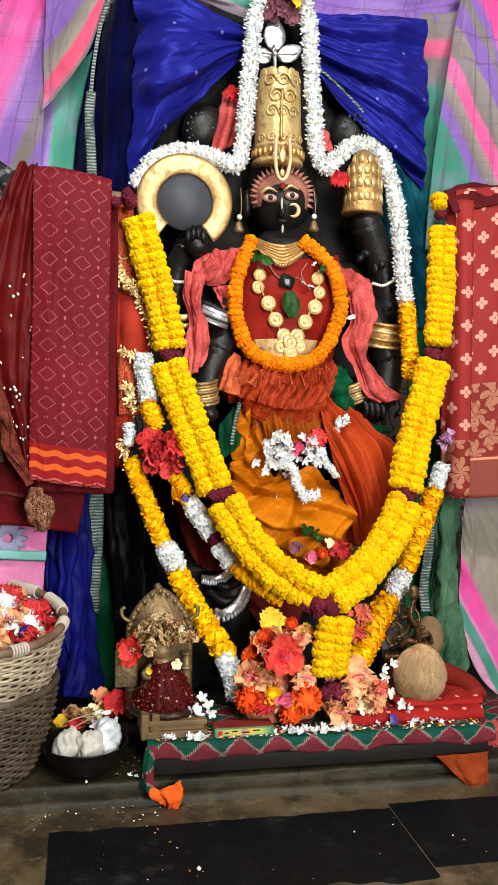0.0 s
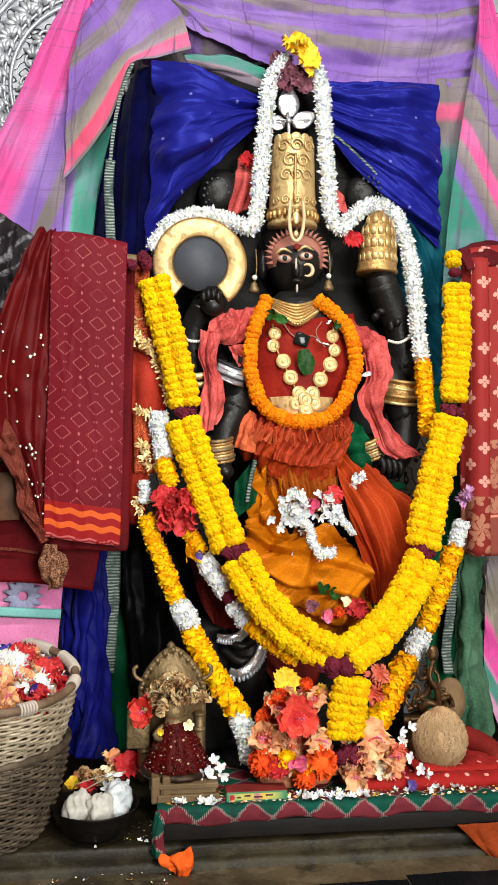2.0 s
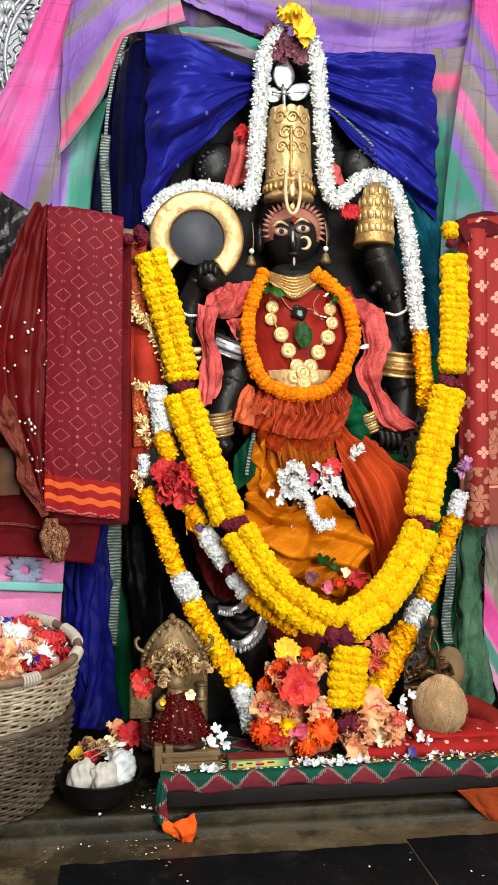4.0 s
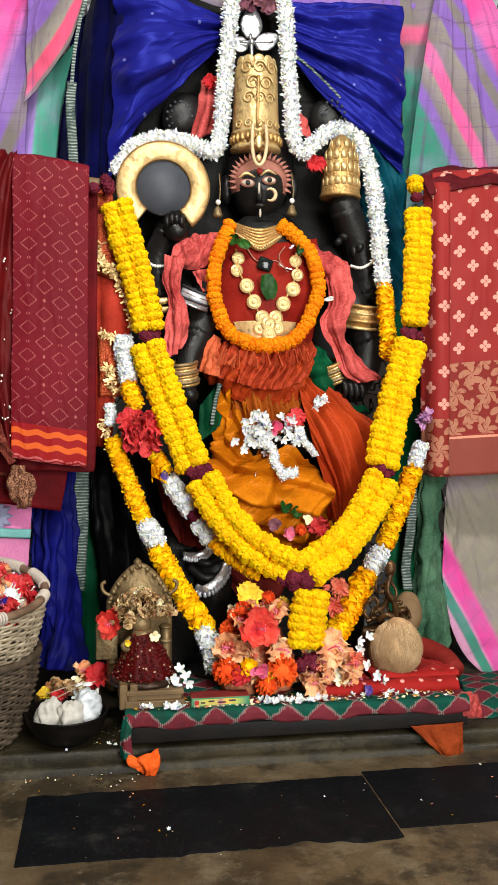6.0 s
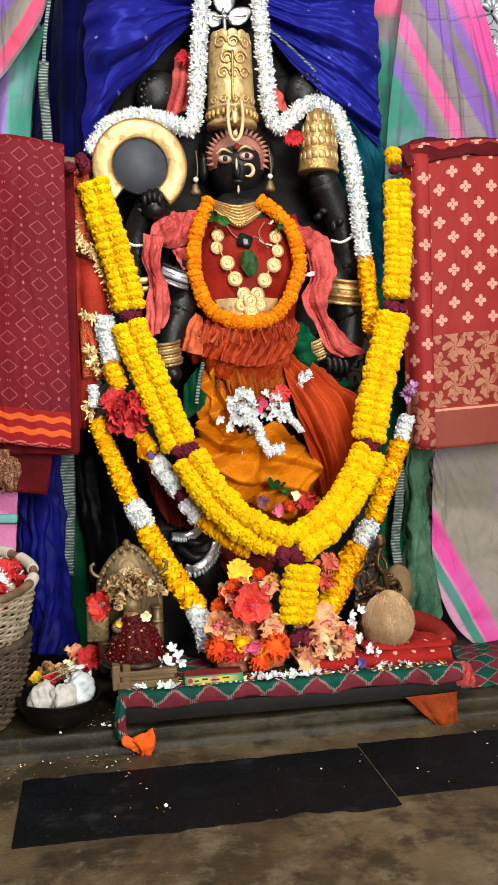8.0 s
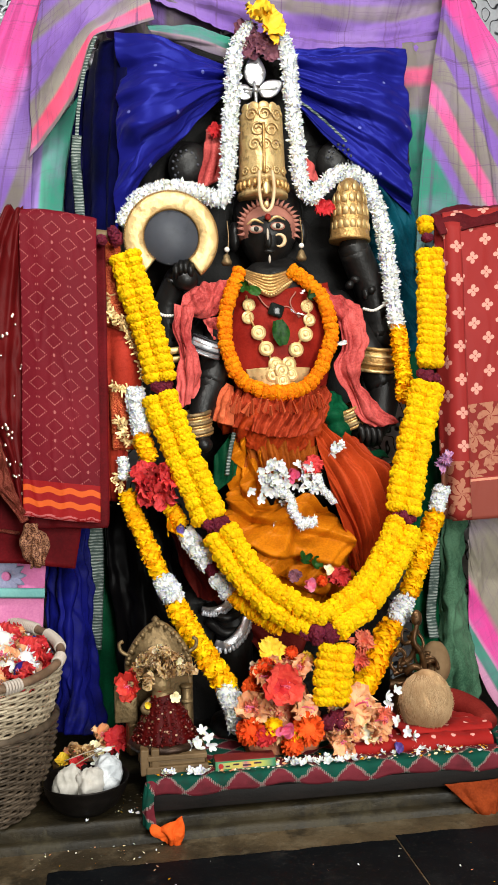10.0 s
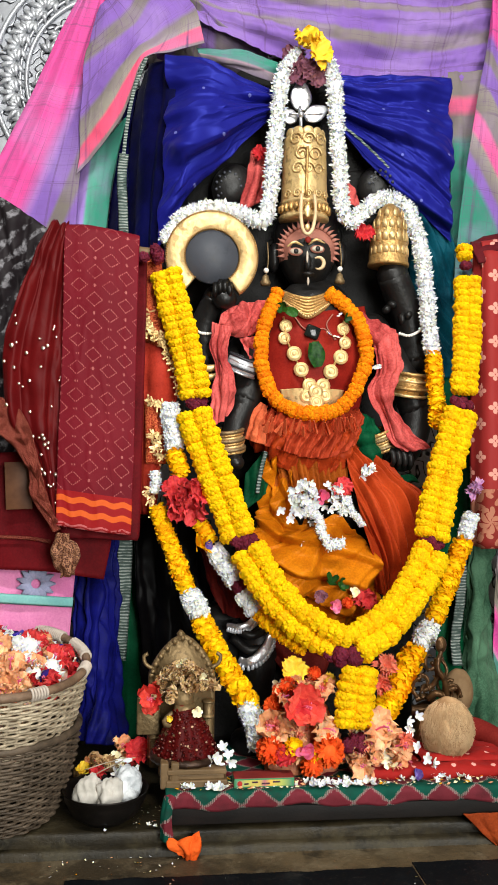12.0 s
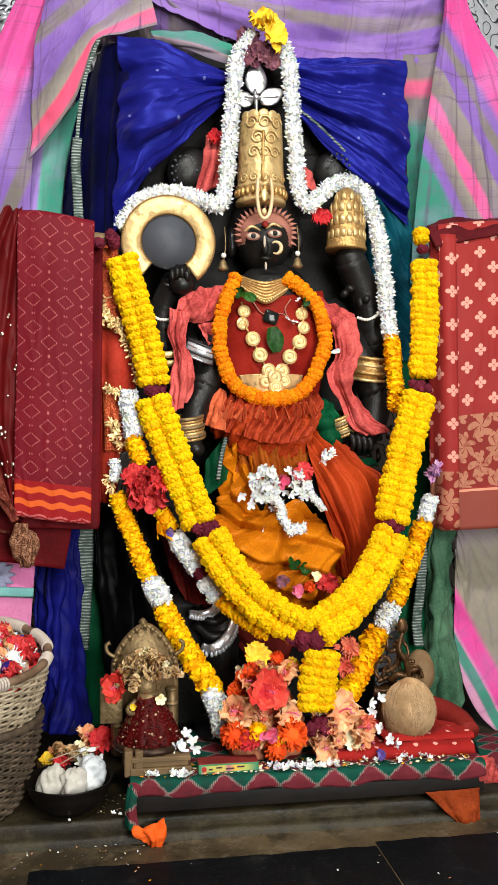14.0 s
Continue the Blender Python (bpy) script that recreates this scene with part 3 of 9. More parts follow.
DIAMOND, MOTIF, NET = diamond_sari(), motif_sari(), sequin_net()
ZARI_DULL = zari("dull_red_zari", (0.36, 0.08, 0.07), (0.48, 0.23, 0.17), 620)
ZARI_LEAF = zari("pale_gold_net", (0.27, 0.13, 0.10), (0.55, 0.38, 0.28), 340)
ZARI_RED = zari("red_gold_brocade", (0.55, 0.12, 0.06), (0.72, 0.34, 0.18), 330)
PATOLA, RED_DOT = patola(0.8), dotted_red()
SEQUIN = simple("sequin", (0.95, 0.85, 0.75), (1, 0.95, 0.9), 0.2, 1.0, bump=0)
WOOD_DARK = simple("dark_wood", (0.03, 0.02, 0.017), (0.085, 0.056, 0.045), 0.65, 0, 18, 200, 0.4)
WOOD = simple("weathered_wood", (0.36, 0.28, 0.18), (0.50, 0.40, 0.28), 0.6, 0, 18, 160, 0.4)
BLACK_TIN = simple("black_iron", (0.07, 0.06, 0.055), (0.15, 0.13, 0.12), 0.5, 0.6, 25, 200, 0.3)
CANE = simple("pale_cane", (0.52, 0.46, 0.38), (0.78, 0.72, 0.62), 0.55, 0, 25, 220, 0.4, vary=0.3)
CANE_DARK = simple("dark_cane", (0.22, 0.18, 0.14), (0.42, 0.36, 0.30), 0.6, 0, 25, 220, 0.4, vary=0.3)
CANE_BIND = simple("cane_binding", (0.66, 0.60, 0.55), (0.80, 0.76, 0.72), 0.6, 0, 40, 260, 0.3)
COIR = simple("coconut_fibre", (0.60, 0.46, 0.32), (0.80, 0.65, 0.48), 0.85, 0, 30, 240, 0.6, 0.002)
PAPER_WHITE = simple("white_packet", (0.62, 0.60, 0.56), (0.82, 0.80, 0.77), 0.5, 0, 20, 120, 0.3)
PLASTIC = simple("clear_plastic_bag", (0.62, 0.64, 0.66), (0.88, 0.89, 0.90), 0.25, 0, 30, 90, 0.6, 0.003)
PLASTER = simple("grey_plaster", (0.30, 0.27, 0.23), (0.40, 0.36, 0.31), 0.85, 0, 3, 60, 0.3)
CEILING = simple("ceiling_plaster", (0.46, 0.43, 0.38), (0.54, 0.50, 0.45), 0.9, 0, 3, 60, 0.3)


def concrete(name="worn_concrete", tone=1.0, tint=(1, 1, 1)):
    p = Paint(name, 0.55)
    shade = lambda *c: tuple(tone * a * b for a, b in zip(linear(c), tint))
    big, mid, fine = p.noise(2.6, 6, 0.65), p.noise(11, 7, 0.7), p.noise(150, 3)
    c = p.mix(p.step(big, 0.4, 0.62), shade(0.20, 0.165, 0.115), shade(0.36, 0.30, 0.215))
    c = p.mix(p.math("MULTIPLY", p.step(mid, 0.48, 0.66), 0.75), c, shade(0.42, 0.37, 0.29))
    c = p.mix(p.math("MULTIPLY", p.step(p.noise(6.0, 7, 0.7), 0.5, 0.62), 0.8), c, shade(0.13, 0.11, 0.075))
    c = p.mix(p.math("MULTIPLY", p.step(p.noise(34.0, 4), 0.62, 0.72), 0.5), c, shade(0.45, 0.40, 0.32))
    c = p.mix(p.math("MULTIPLY", fine, 0.35), c, shade(0.10, 0.085, 0.065))
    p.colour(c)
    p.put(p.b.inputs["Roughness"], p.math("ADD", 0.3, p.math("MULTIPLY", mid, 0.5)))
    p.bump(p.math("ADD", mid, p.math("MULTIPLY", fine, 0.4)), 0.5, 0.005)
    return p.m


def polished_black():
    p = Paint("polished_black_stone", 0.25)
    mid, fine = p.noise(11, 5), p.noise(170, 3)
    c = p.mix(p.step(mid, 0.45, 0.8), linear((0.030, 0.042, 0.058)), linear((0.070, 0.082, 0.095)))
    c = p.mix(p.math("MULTIPLY", p.step(p.noise(5.5, 7, 0.72), 0.56, 0.70), 0.22), c, linear((0.30, 0.28, 0.25)))
    p.colour(p.mix(p.math("MULTIPLY", p.step(fine, 0.55, 0.8), 0.25), c, linear((0.3, 0.28, 0.26))))
    p.put(p.b.inputs["Roughness"], p.math("ADD", 0.45, p.math("MULTIPLY", mid, 0.35)))
    p.b.inputs["Specular IOR Level"].default_value = 0.12
    p.bump(fine, 0.08, 0.001)
    return p.m


CONCRETE, BLACK_SLAB = concrete("worn_concrete", 1.3), polished_black()
# greenish copy of the concrete, darkened for the shade on the plinth
SHADE_STONE = concrete("soot_stained_stone", 0.46, (0.95, 1.0, 0.85))


# ---- the setting ----
def flat(name, c, size, mat, label="", category="", bevel=0.0, turn=None):
    bm = bmesh.new()
    block(bm, c, size, bevel, turn)
    return tagged(part(name, bm, mat, None, "", False), label, category, "", "structure")


flat("floor", (0.3, 0.1, -0.05), (5.4, 5.6, 0.1), CONCRETE, "worn brown concrete floor with damp stains", "floor")
flat("ceiling", (0.3, 0.1, 2.95), (5.4, 5.6, 0.1), CEILING, "pale plastered ceiling of the shrine room", "ceiling")
flat("wall_north", (0.3, 2.83, 1.45), (5.4, 0.14, 2.9), PLASTER, "grey plastered wall behind the shrine", "wall")
flat("wall_east", (2.93, 0.1, 1.45), (0.14, 5.32, 2.9), PLASTER, "grey plastered side wall", "wall")
flat("wall_west", (-2.33, 0.1, 1.45), (0.14, 5.32, 2.9), PLASTER, "grey plastered side wall", "wall")
bm = bmesh.new()
block(bm, (-0.88, -2.55, 1.45), (2.76, 0.14, 2.9))
block(bm, (2.53, -2.55, 1.45), (0.66, 0.14, 2.9))
block(bm, (1.35, -2.55, 2.65), (1.7, 0.14, 0.5))
tagged(part("wall_south", bm, PLASTER, None, "", False), "grey plastered wall with an open doorway", "wall", "", "structure")

LEDGE = 0.042


def rough_bar(name, x0, x1, prof, label, category, seed, amp):
    """A long worn stone edge swept from a profile of (y, z)."""
    bm = bmesh.new()
    n, rings = 180, []
    for i in range(n + 1):
        x = x0 + (x1 - x0) * i / n
        rings.append([bm.verts.new((x, y + amp * noise.noise(Vector((x * 9, k * 0.6, seed))) + 0.4 * amp * noise.noise(Vector((x * 40, k, seed))), z + (0.6 * amp * noise.noise(Vector((x * 12, k * 0.6, seed + 5))) if z > 0.001 else 0))) for k, (y, z) in enumerate(prof)])
    for a, b in zip(rings, rings[1:]):
        for k in range(len(prof) - 1):
            bm.faces.new((a[k], b[k], b[k + 1], a[k + 1]))
    return tagged(part(name, bm, SHADE_STONE), label, category, "", "structure")


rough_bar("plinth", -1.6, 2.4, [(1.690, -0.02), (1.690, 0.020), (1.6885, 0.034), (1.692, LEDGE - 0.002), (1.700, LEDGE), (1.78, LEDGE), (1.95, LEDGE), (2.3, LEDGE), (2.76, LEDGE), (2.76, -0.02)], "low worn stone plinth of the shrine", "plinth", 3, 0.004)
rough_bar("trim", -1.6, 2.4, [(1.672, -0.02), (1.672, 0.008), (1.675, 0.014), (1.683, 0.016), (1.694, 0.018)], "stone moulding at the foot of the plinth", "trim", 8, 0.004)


def ragged_slab(name, x0, x1, y0, y1, seed, label):
    """A thin stone slab let into the floor, its outer edge smeared over with concrete."""
    bm = bmesh.new()
    top, n = [], 44
    line = [(x0 + (x1 - x0) * i / n, y1 + 0.008 * noise.noise(Vector((i * 0.31, seed, 0)))) for i in range(n + 1)]
    back = [(x1 - (x1 - x0) * i / n, y0 + (0.028 * noise.noise(Vector((i * 0.13, seed, 7))) + 0.010 * noise.noise(Vector((i * 0.47, seed, 9)))) * math.sin(math.pi * min(1, i / n + 0.1)) ) for i in range(n + 1)]
    loop = [bm.verts.new((x, y, 0.002)) for x, y in back + line]
    low = [bm.verts.new((v.co.x, v.co.y, -0.01)) for v in loop]
    bm.faces.new(loop)
    for i in range(len(loop)):
        j = (i + 1) % len(loop)
        bm.faces.new((loop[i], low[i], low[j], loop[j]))
    bmesh.ops.recalc_face_normals(bm, faces=bm.faces[:])
    ob = part(name, bm, BLACK_SLAB, None, "", False)
    return tagged(ob, label, "floor slab", "floor slabs", "structure")


ragged_slab("floor_slab", -0.085, 0.548, 1.345, 1.588, 1, "polished black stone slab let into the floor")
ragged_slab("floor_slab", 0.552, 1.35, 1.375, 1.605, 2, "polished black stone slab let into the floor")

# ---- tube light on the ceiling ----
lamp = thing("tube_light", (0.15, 0.35, 2.9), "white fluorescent tube light fixed under the ceiling", "lamp")
bm = bmesh.new()
block(bm, (0.15, 0.35, 2.86), (1.3, 0.07, 0.07), 0.008)
part("housing", bm, PAPER_WHITE, lamp)
glow = Paint("tube_glass", 0.4)
glow.b.inputs["Emission Color"].default_value = (1, 0.96, 0.9, 1)
glow.b.inputs["Emission Strength"].default_value = 6.0
bm = bmesh.new()
tube(bm, [(-0.45, 0.35, 2.80), (0.15, 0.35, 2.80), (0.75, 0.35, 2.80)], 0.014, 12)
part("tube", bm, glow.m, lamp)

# ---- embossed silver screen behind the shrine ----
def engraved_silver():
    """Bright silver sheet whose engraved lines have blackened."""
    p = Paint("engraved_silver", 0.4, 0.5)
    n = p.noise(11.0, 2.0)
    line = p.math("FRACT", p.math("MULTIPLY", n, 8.0))
    f = p.math("MULTIPLY", p.step(line, 0.06, 0.20), p.math("SUBTRACT", 1.0, p.step(line, 0.90, 1.0)))
    c = p.mix(p.noise(60, 3), linear((0.66, 0.67, 0.70)), linear((0.86, 0.87, 0.90)))
    p.colour(p.mix(f, linear((0.20, 0.20, 0.22)), c))
    p.bump(f, 0.5, 0.003)
    return p.m


def scroll(bm, c, r, turns, hand, width, y):
    pts = []
    for i in range(26):
        t = i / 25
        a = hand * t * turns * 2 * math.pi
        q = r * (1 - 0.82 * t)
        pts.append(Vector((c[0] + q * math.cos(a), y, c[1] + q * math.sin(a))))
    tube(bm, pts, lambda s: width * (1.3 - 0.6 * s), 6)
    return pts


screen = thing("silver_screen", (0.38, 2.5, LEDGE), "embossed silver screen with leafy scrolls behind the shrine", "screen")
bm = bmesh.new()
block(bm, (0.38, 2.5, 1.26), (2.9, 0.03, 2.44), 0.004)
part("backing_sheet", bm, engraved_silver(), screen, "pale silver sheet with blackened engraving")
def acanthus(bm, p, heading, size, y):
    """A fan of curling leaflets that grows from p."""
    for k in range(7):
        a = heading + (k - 3) * 0.42
        ln = size * (1.0 - 0.10 * abs(k - 3))
        bend = 0.5 * (k - 3) / 3
        pts = [Vector((p[0] + ln * s * math.cos(a + bend * s), y - 0.010 * math.sin(math.pi * s), p[1] + ln * s * math.sin(a + bend * s))) for s in (0.12, 0.35, 0.6, 0.82, 1.0)]
        tube(bm, pts, lambda s: size * 0.15 * math.sin(math.pi * (0.16 + 0.80 * s)), 6, False, 0.6)


for sx in (-1, 1):
    hub = (0.40 + sx * 0.455, 1.80)
    rings = bmesh.new()
    for r, w in ((0.245, 0.006), (0.262, 0.004), (0.335, 0.007)):
        tube(rings, [Vector((hub[0] + r * math.cos(a), 2.478, hub[1] + r * math.sin(a))) for a in (2 * math.pi * i / 72 for i in range(72))], w, 6, True)
    part("ring_moulding", rings, SILVER_PALE, screen)
    bm = bmesh.new()
    for k in range(40):
        a = 2 * math.pi * k / 40
        acanthus(bm, (hub[0] + 0.272 * math.cos(a), hub[1] + 0.272 * math.sin(a)), a + 0.5, 0.055, 2.482)
    for r, num in ((0.20, 18), (0.135, 13), (0.07, 7)):
        for k in range(num):
            a = 2 * math.pi * (k + 0.5 * (num % 2)) / num
            c = (hub[0] + r * math.cos(a), hub[1] + r * math.sin(a))
            acanthus(bm, c, a + (2.3 if k % 2 else -2.3), 0.055, 2.482)
            scroll(bm, c, 0.026, 1.2, 1 if k % 2 else -1, 0.0038, 2.480)
    for gx in range(9):
        for gz in range(12):
            x, z = hub[0] + (gx - 4) * 0.105, hub[1] - 0.62 + gz * 0.105
            if math.hypot(x - hub[0], z - hub[1]) > 0.385 and abs(x - 0.38) < 1.4 and z < 2.4:
                acanthus(bm, (x, z), 0.7 * gx + 1.3 * gz, 0.06, 2.482)
    part("leaf_relief", bm, SILVER_PALE, screen, "raised silver leaf fans")

# ---- cloths hung behind the shrine ----
canopy = thing("sari_canopy", (0.42, 2.2, 1.75), "pink, violet and teal striped cotton sari hung over the shrine", "sari")
cloth("left_fall", [[(-0.111, 2.2, 1.948), (-0.097, 2.19, 1.944), (-0.086, 2.18, 1.94), (-0.060, 2.17, 1.936)],
                    [(-0.18, 2.19, 1.796), (-0.149, 2.18, 1.793), (-0.121, 2.175, 1.797), (-0.080, 2.15, 1.798)],
                    [(-0.235, 2.17, 1.657), (-0.195, 2.16, 1.655), (-0.155, 2.16, 1.665), (-0.103, 2.13, 1.662)],
                    [(-0.285, 2.15, 1.529), (-0.238, 2.14, 1.528), (-0.178, 2.14, 1.532), (-0.110, 2.115, 1.538)],
                    [(-0.344, 2.13, 1.383), (-0.286, 2.13, 1.393), (-0.225, 2.13, 1.403), (-0.122, 2.11, 1.402)],
                    [(-0.39, 2.11, 1.276), (-0.309, 2.12, 1.275), (-0.231, 2.12, 1.272), (-0.130, 2.11, 1.266)],
                    [(-0.405, 2.1, 1.161), (-0.318, 2.11, 1.16), (-0.229, 2.12, 1.158), (-0.130, 2.11, 1.155)]],
      SARI_LEFT, canopy, "", 110, 140, [(0.014, 1.3, 0.5, 0.1, 1), (0.007, 3.1, 0.8, 0.4, 1)], 0.007, 5, 1, crease=0.0015)
cloth("draped_corner", [[(-0.092, 2.135, 1.823), (-0.079, 2.135, 1.845), (-0.055, 2.13, 1.874), (-0.016, 2.13, 1.93)],
                        [(-0.105, 2.125, 1.748), (-0.027, 2.11, 1.793), (0.032, 2.11, 1.843), (0.083, 2.11, 1.91)],
                        [(-0.113, 2.12, 1.71), (-0.013, 2.1, 1.769), (0.053, 2.1, 1.812), (0.12, 2.11, 1.871)],
                        [(-0.12, 2.12, 1.631), (-0.052, 2.1, 1.694), (0.007, 2.09, 1.735), (0.093, 2.09, 1.783), (0.148, 2.1, 1.833)],
                        [(-0.122, 2.11, 1.545), (-0.058, 2.09, 1.636), (0.007, 2.085, 1.709), (0.094, 2.085, 1.756), (0.158, 2.1, 1.793)],
                        [(-0.122, 2.1, 1.46), (-0.053, 2.085, 1.56), (-0.002, 2.08, 1.662), (0.029, 2.08, 1.704), (0.094, 2.08, 1.73), (0.163, 2.09, 1.761)],
                        [(-0.126, 2.1, 1.413), (-0.046, 2.085, 1.513), (-0.003, 2.08, 1.608), (0.026, 2.08, 1.693), (0.094, 2.08, 1.717), (0.167, 2.09, 1.742)]],
      SARI_CORNER, canopy, "violet, grey and rose bands of the turned corner", 150, 120, [(0.012, 0.8, 1.6, 0.2, 1), (0.006, 2.6, -1.4, 0.4, 1)], 0.008, 8, 96, crease=0.0018)
cloth("inner_strip", [[(-0.128, 2.15, 1.484), (-0.079, 2.15, 1.528), (-0.048, 2.14, 1.54), (-0.015, 2.15, 1.581)],
                      [(-0.133, 2.14, 1.398), (-0.101, 2.13, 1.417), (-0.064, 2.12, 1.423), (-0.035, 2.14, 1.458)],
                      [(-0.141, 2.13, 1.313), (-0.114, 2.12, 1.311), (-0.084, 2.11, 1.31), (-0.051, 2.13, 1.331)],
                      [(-0.145, 2.12, 1.209), (-0.118, 2.11, 1.208), (-0.091, 2.1, 1.207), (-0.059, 2.12, 1.212)]],
      SARI_STRIP, canopy, "violet and teal strip under the corner", 60, 80, [(0.010, 1.7, 0.2, 0.1, 1)], 0.005, 7, 97, crease=0.001)
cloth("under_fold", [[(0.04, 2.09, 1.905), (0.08, 2.10, 1.90), (0.15, 2.12, 1.865), (0.22, 2.13, 1.815), (0.33, 2.14, 1.765)],
                     [(0.05, 2.2, 1.86), (0.11, 2.2, 1.82), (0.17, 2.2, 1.78), (0.24, 2.2, 1.745), (0.34, 2.2, 1.72)],
                     [(0.06, 2.3, 1.80), (0.12, 2.3, 1.76), (0.18, 2.3, 1.72), (0.26, 2.3, 1.70), (0.35, 2.3, 1.68)]],
      SARI_GATHER, canopy, "shaded underside of the swag", 60, 40, [(0.008, 2.2, 0.6, 0.2, 1)], 0.006, 8, 94)
cloth("teal_trim", [[(0.15, 2.105, 1.742), (0.202, 2.095, 1.736), (0.25, 2.09, 1.735), (0.292, 2.09, 1.728), (0.348, 2.09, 1.713)],
                    [(0.155, 2.09, 1.722), (0.202, 2.08, 1.715), (0.25, 2.08, 1.709), (0.291, 2.08, 1.701), (0.348, 2.09, 1.685)],
                    [(0.165, 2.10, 1.712), (0.205, 2.095, 1.700), (0.252, 2.09, 1.688), (0.291, 2.09, 1.675), (0.348, 2.09, 1.66)]],
      SARI_TRIM, canopy, "teal edge with a grey selvedge", 80, 24, [(0.006, 1.0, 1.6, 0.1, 1)], 0.004, 14, 93, crease=0.001)
cloth("right_fall", [[(0.913, 2.14, 1.985), (0.915, 2.135, 1.985), (0.919, 2.135, 1.985), (0.928, 2.14, 1.985)],
                     [(0.894, 2.13, 1.83), (0.913, 2.12, 1.827), (0.934, 2.125, 1.838), (0.985, 2.14, 1.848)],
                     [(0.868, 2.12, 1.699), (0.902, 2.11, 1.698), (0.944, 2.12, 1.705), (1.060, 2.15, 1.744)],
                     [(0.842, 2.11, 1.556), (0.889, 2.105, 1.557), (0.948, 2.12, 1.566), (1.120, 2.16, 1.602)],
                     [(0.821, 2.11, 1.411), (0.882, 2.105, 1.406), (0.957, 2.12, 1.406), (1.165, 2.17, 1.458)],
                     [(0.807, 2.11, 1.281), (0.877, 2.11, 1.277), (0.969, 2.13, 1.271), (1.195, 2.18, 1.312)],
                     [(0.798, 2.11, 1.153), (0.874, 2.11, 1.148), (0.97, 2.13, 1.14), (1.215, 2.18, 1.177)]],
      SARI_RIGHT, canopy, "", 150, 140, [(0.022, 2.7, 0.2, 0.35, 1), (0.008, 6, 0.3, 0.1, 1)], 0.006, 6, 2, crease=0.0018)
cloth("right_inner", [[(0.781, 2.16, 1.747), (0.83, 2.15, 1.75), (0.899, 2.15, 1.758)],
                      [(0.797, 2.16, 1.645), (0.846, 2.15, 1.644), (0.9, 2.15, 1.655)],
                      [(0.808, 2.16, 1.513), (0.843, 2.15, 1.512), (0.885, 2.15, 1.514)],
                      [(0.812, 2.16, 1.308), (0.84, 2.15, 1.307), (0.871, 2.15, 1.308)],
                      [(0.813, 2.16, 1.162), (0.841, 2.15, 1.161), (0.872, 2.15, 1.162)]],
      SARI_INNER, canopy, "grey, rose and teal inner strip", 50, 90, [(0.010, 1.6, 0.4, 0.2, 1)], 0.010, 12, 92, crease=0.002)
cloth("top_swag", [[(-0.066, 2.21, 2.034), (0.16, 2.18, 2.027), (0.475, 2.17, 2.051), (0.778, 2.18, 2.07), (0.955, 2.2, 2.118)],
                   [(-0.02, 2.2, 1.955), (0.175, 2.16, 1.915), (0.472, 2.15, 1.88), (0.744, 2.17, 1.913), (0.945, 2.19, 1.974)],
                   [(0.03, 2.18, 1.910), (0.19, 2.14, 1.845), (0.471, 2.14, 1.789), (0.711, 2.16, 1.81), (0.925, 2.17, 1.862)],
                   [(0.06, 2.17, 1.882), (0.21, 2.13, 1.796), (0.472, 2.14, 1.706), (0.679, 2.15, 1.701), (0.905, 2.165, 1.735)]],
      SARI_TOP, canopy, "", 170, 90, [(0.026, 1.2, 2.6, 0.2, 1), (0.014, -1.6, 4.5, 0.5, 1), (0.006, 2.4, 9.0, 0.1)], 0.014, 6, 3)
satin = thing("blue_satin_cloth", (0.378, 2.12, 0.872), "royal blue satin cloth with pale dots draped over the stone", "cloth")
cloth("left_panel", [[(0.348, 2.09, 1.645), (0.342, 2.085, 1.625), (0.340, 2.085, 1.609), (0.338, 2.085, 1.591), (0.330, 2.09, 1.570)],
                     [(0.275, 2.06, 1.65), (0.267, 2.045, 1.612), (0.26, 2.04, 1.576), (0.258, 2.05, 1.54), (0.258, 2.07, 1.506)],
                     [(0.213, 2.05, 1.67), (0.204, 2.02, 1.605), (0.194, 2.01, 1.54), (0.186, 2.02, 1.471), (0.183, 2.06, 1.424)],
                     [(0.153, 2.05, 1.693), (0.145, 2.02, 1.6), (0.135, 2.0, 1.507), (0.121, 2.01, 1.411), (0.114, 2.05, 1.337)],
                     [(0.078, 2.08, 1.702), (0.080, 2.06, 1.6), (0.079, 2.05, 1.481), (0.07, 2.05, 1.369), (0.066, 2.06, 1.235)]],
      BLUE, satin, "", 190, 170, [(0.028, 2.2, 0.5, 0.15, 1), (0.012, 4.3, 0.9, 0.3, 1), (0.004, 9, 1.2, 0.3, 1)], 0.009, 9, 4, crease=0.003)
# the satin's turned-away side: its shade is put in as a darker blue
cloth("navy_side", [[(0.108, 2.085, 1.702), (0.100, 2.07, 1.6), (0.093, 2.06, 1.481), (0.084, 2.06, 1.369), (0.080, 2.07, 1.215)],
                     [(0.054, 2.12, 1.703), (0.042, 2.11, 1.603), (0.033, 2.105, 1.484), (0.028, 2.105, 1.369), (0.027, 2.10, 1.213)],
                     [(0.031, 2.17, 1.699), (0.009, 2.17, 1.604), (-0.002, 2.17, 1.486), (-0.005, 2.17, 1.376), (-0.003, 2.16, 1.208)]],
      BLUE_DEEP, satin, "side of the cloth, navy put in for its shade", 90, 70, [(0.010, 0.2, 2.4, 0.1, 1)], 0.005, 9, 90, crease=0.001)
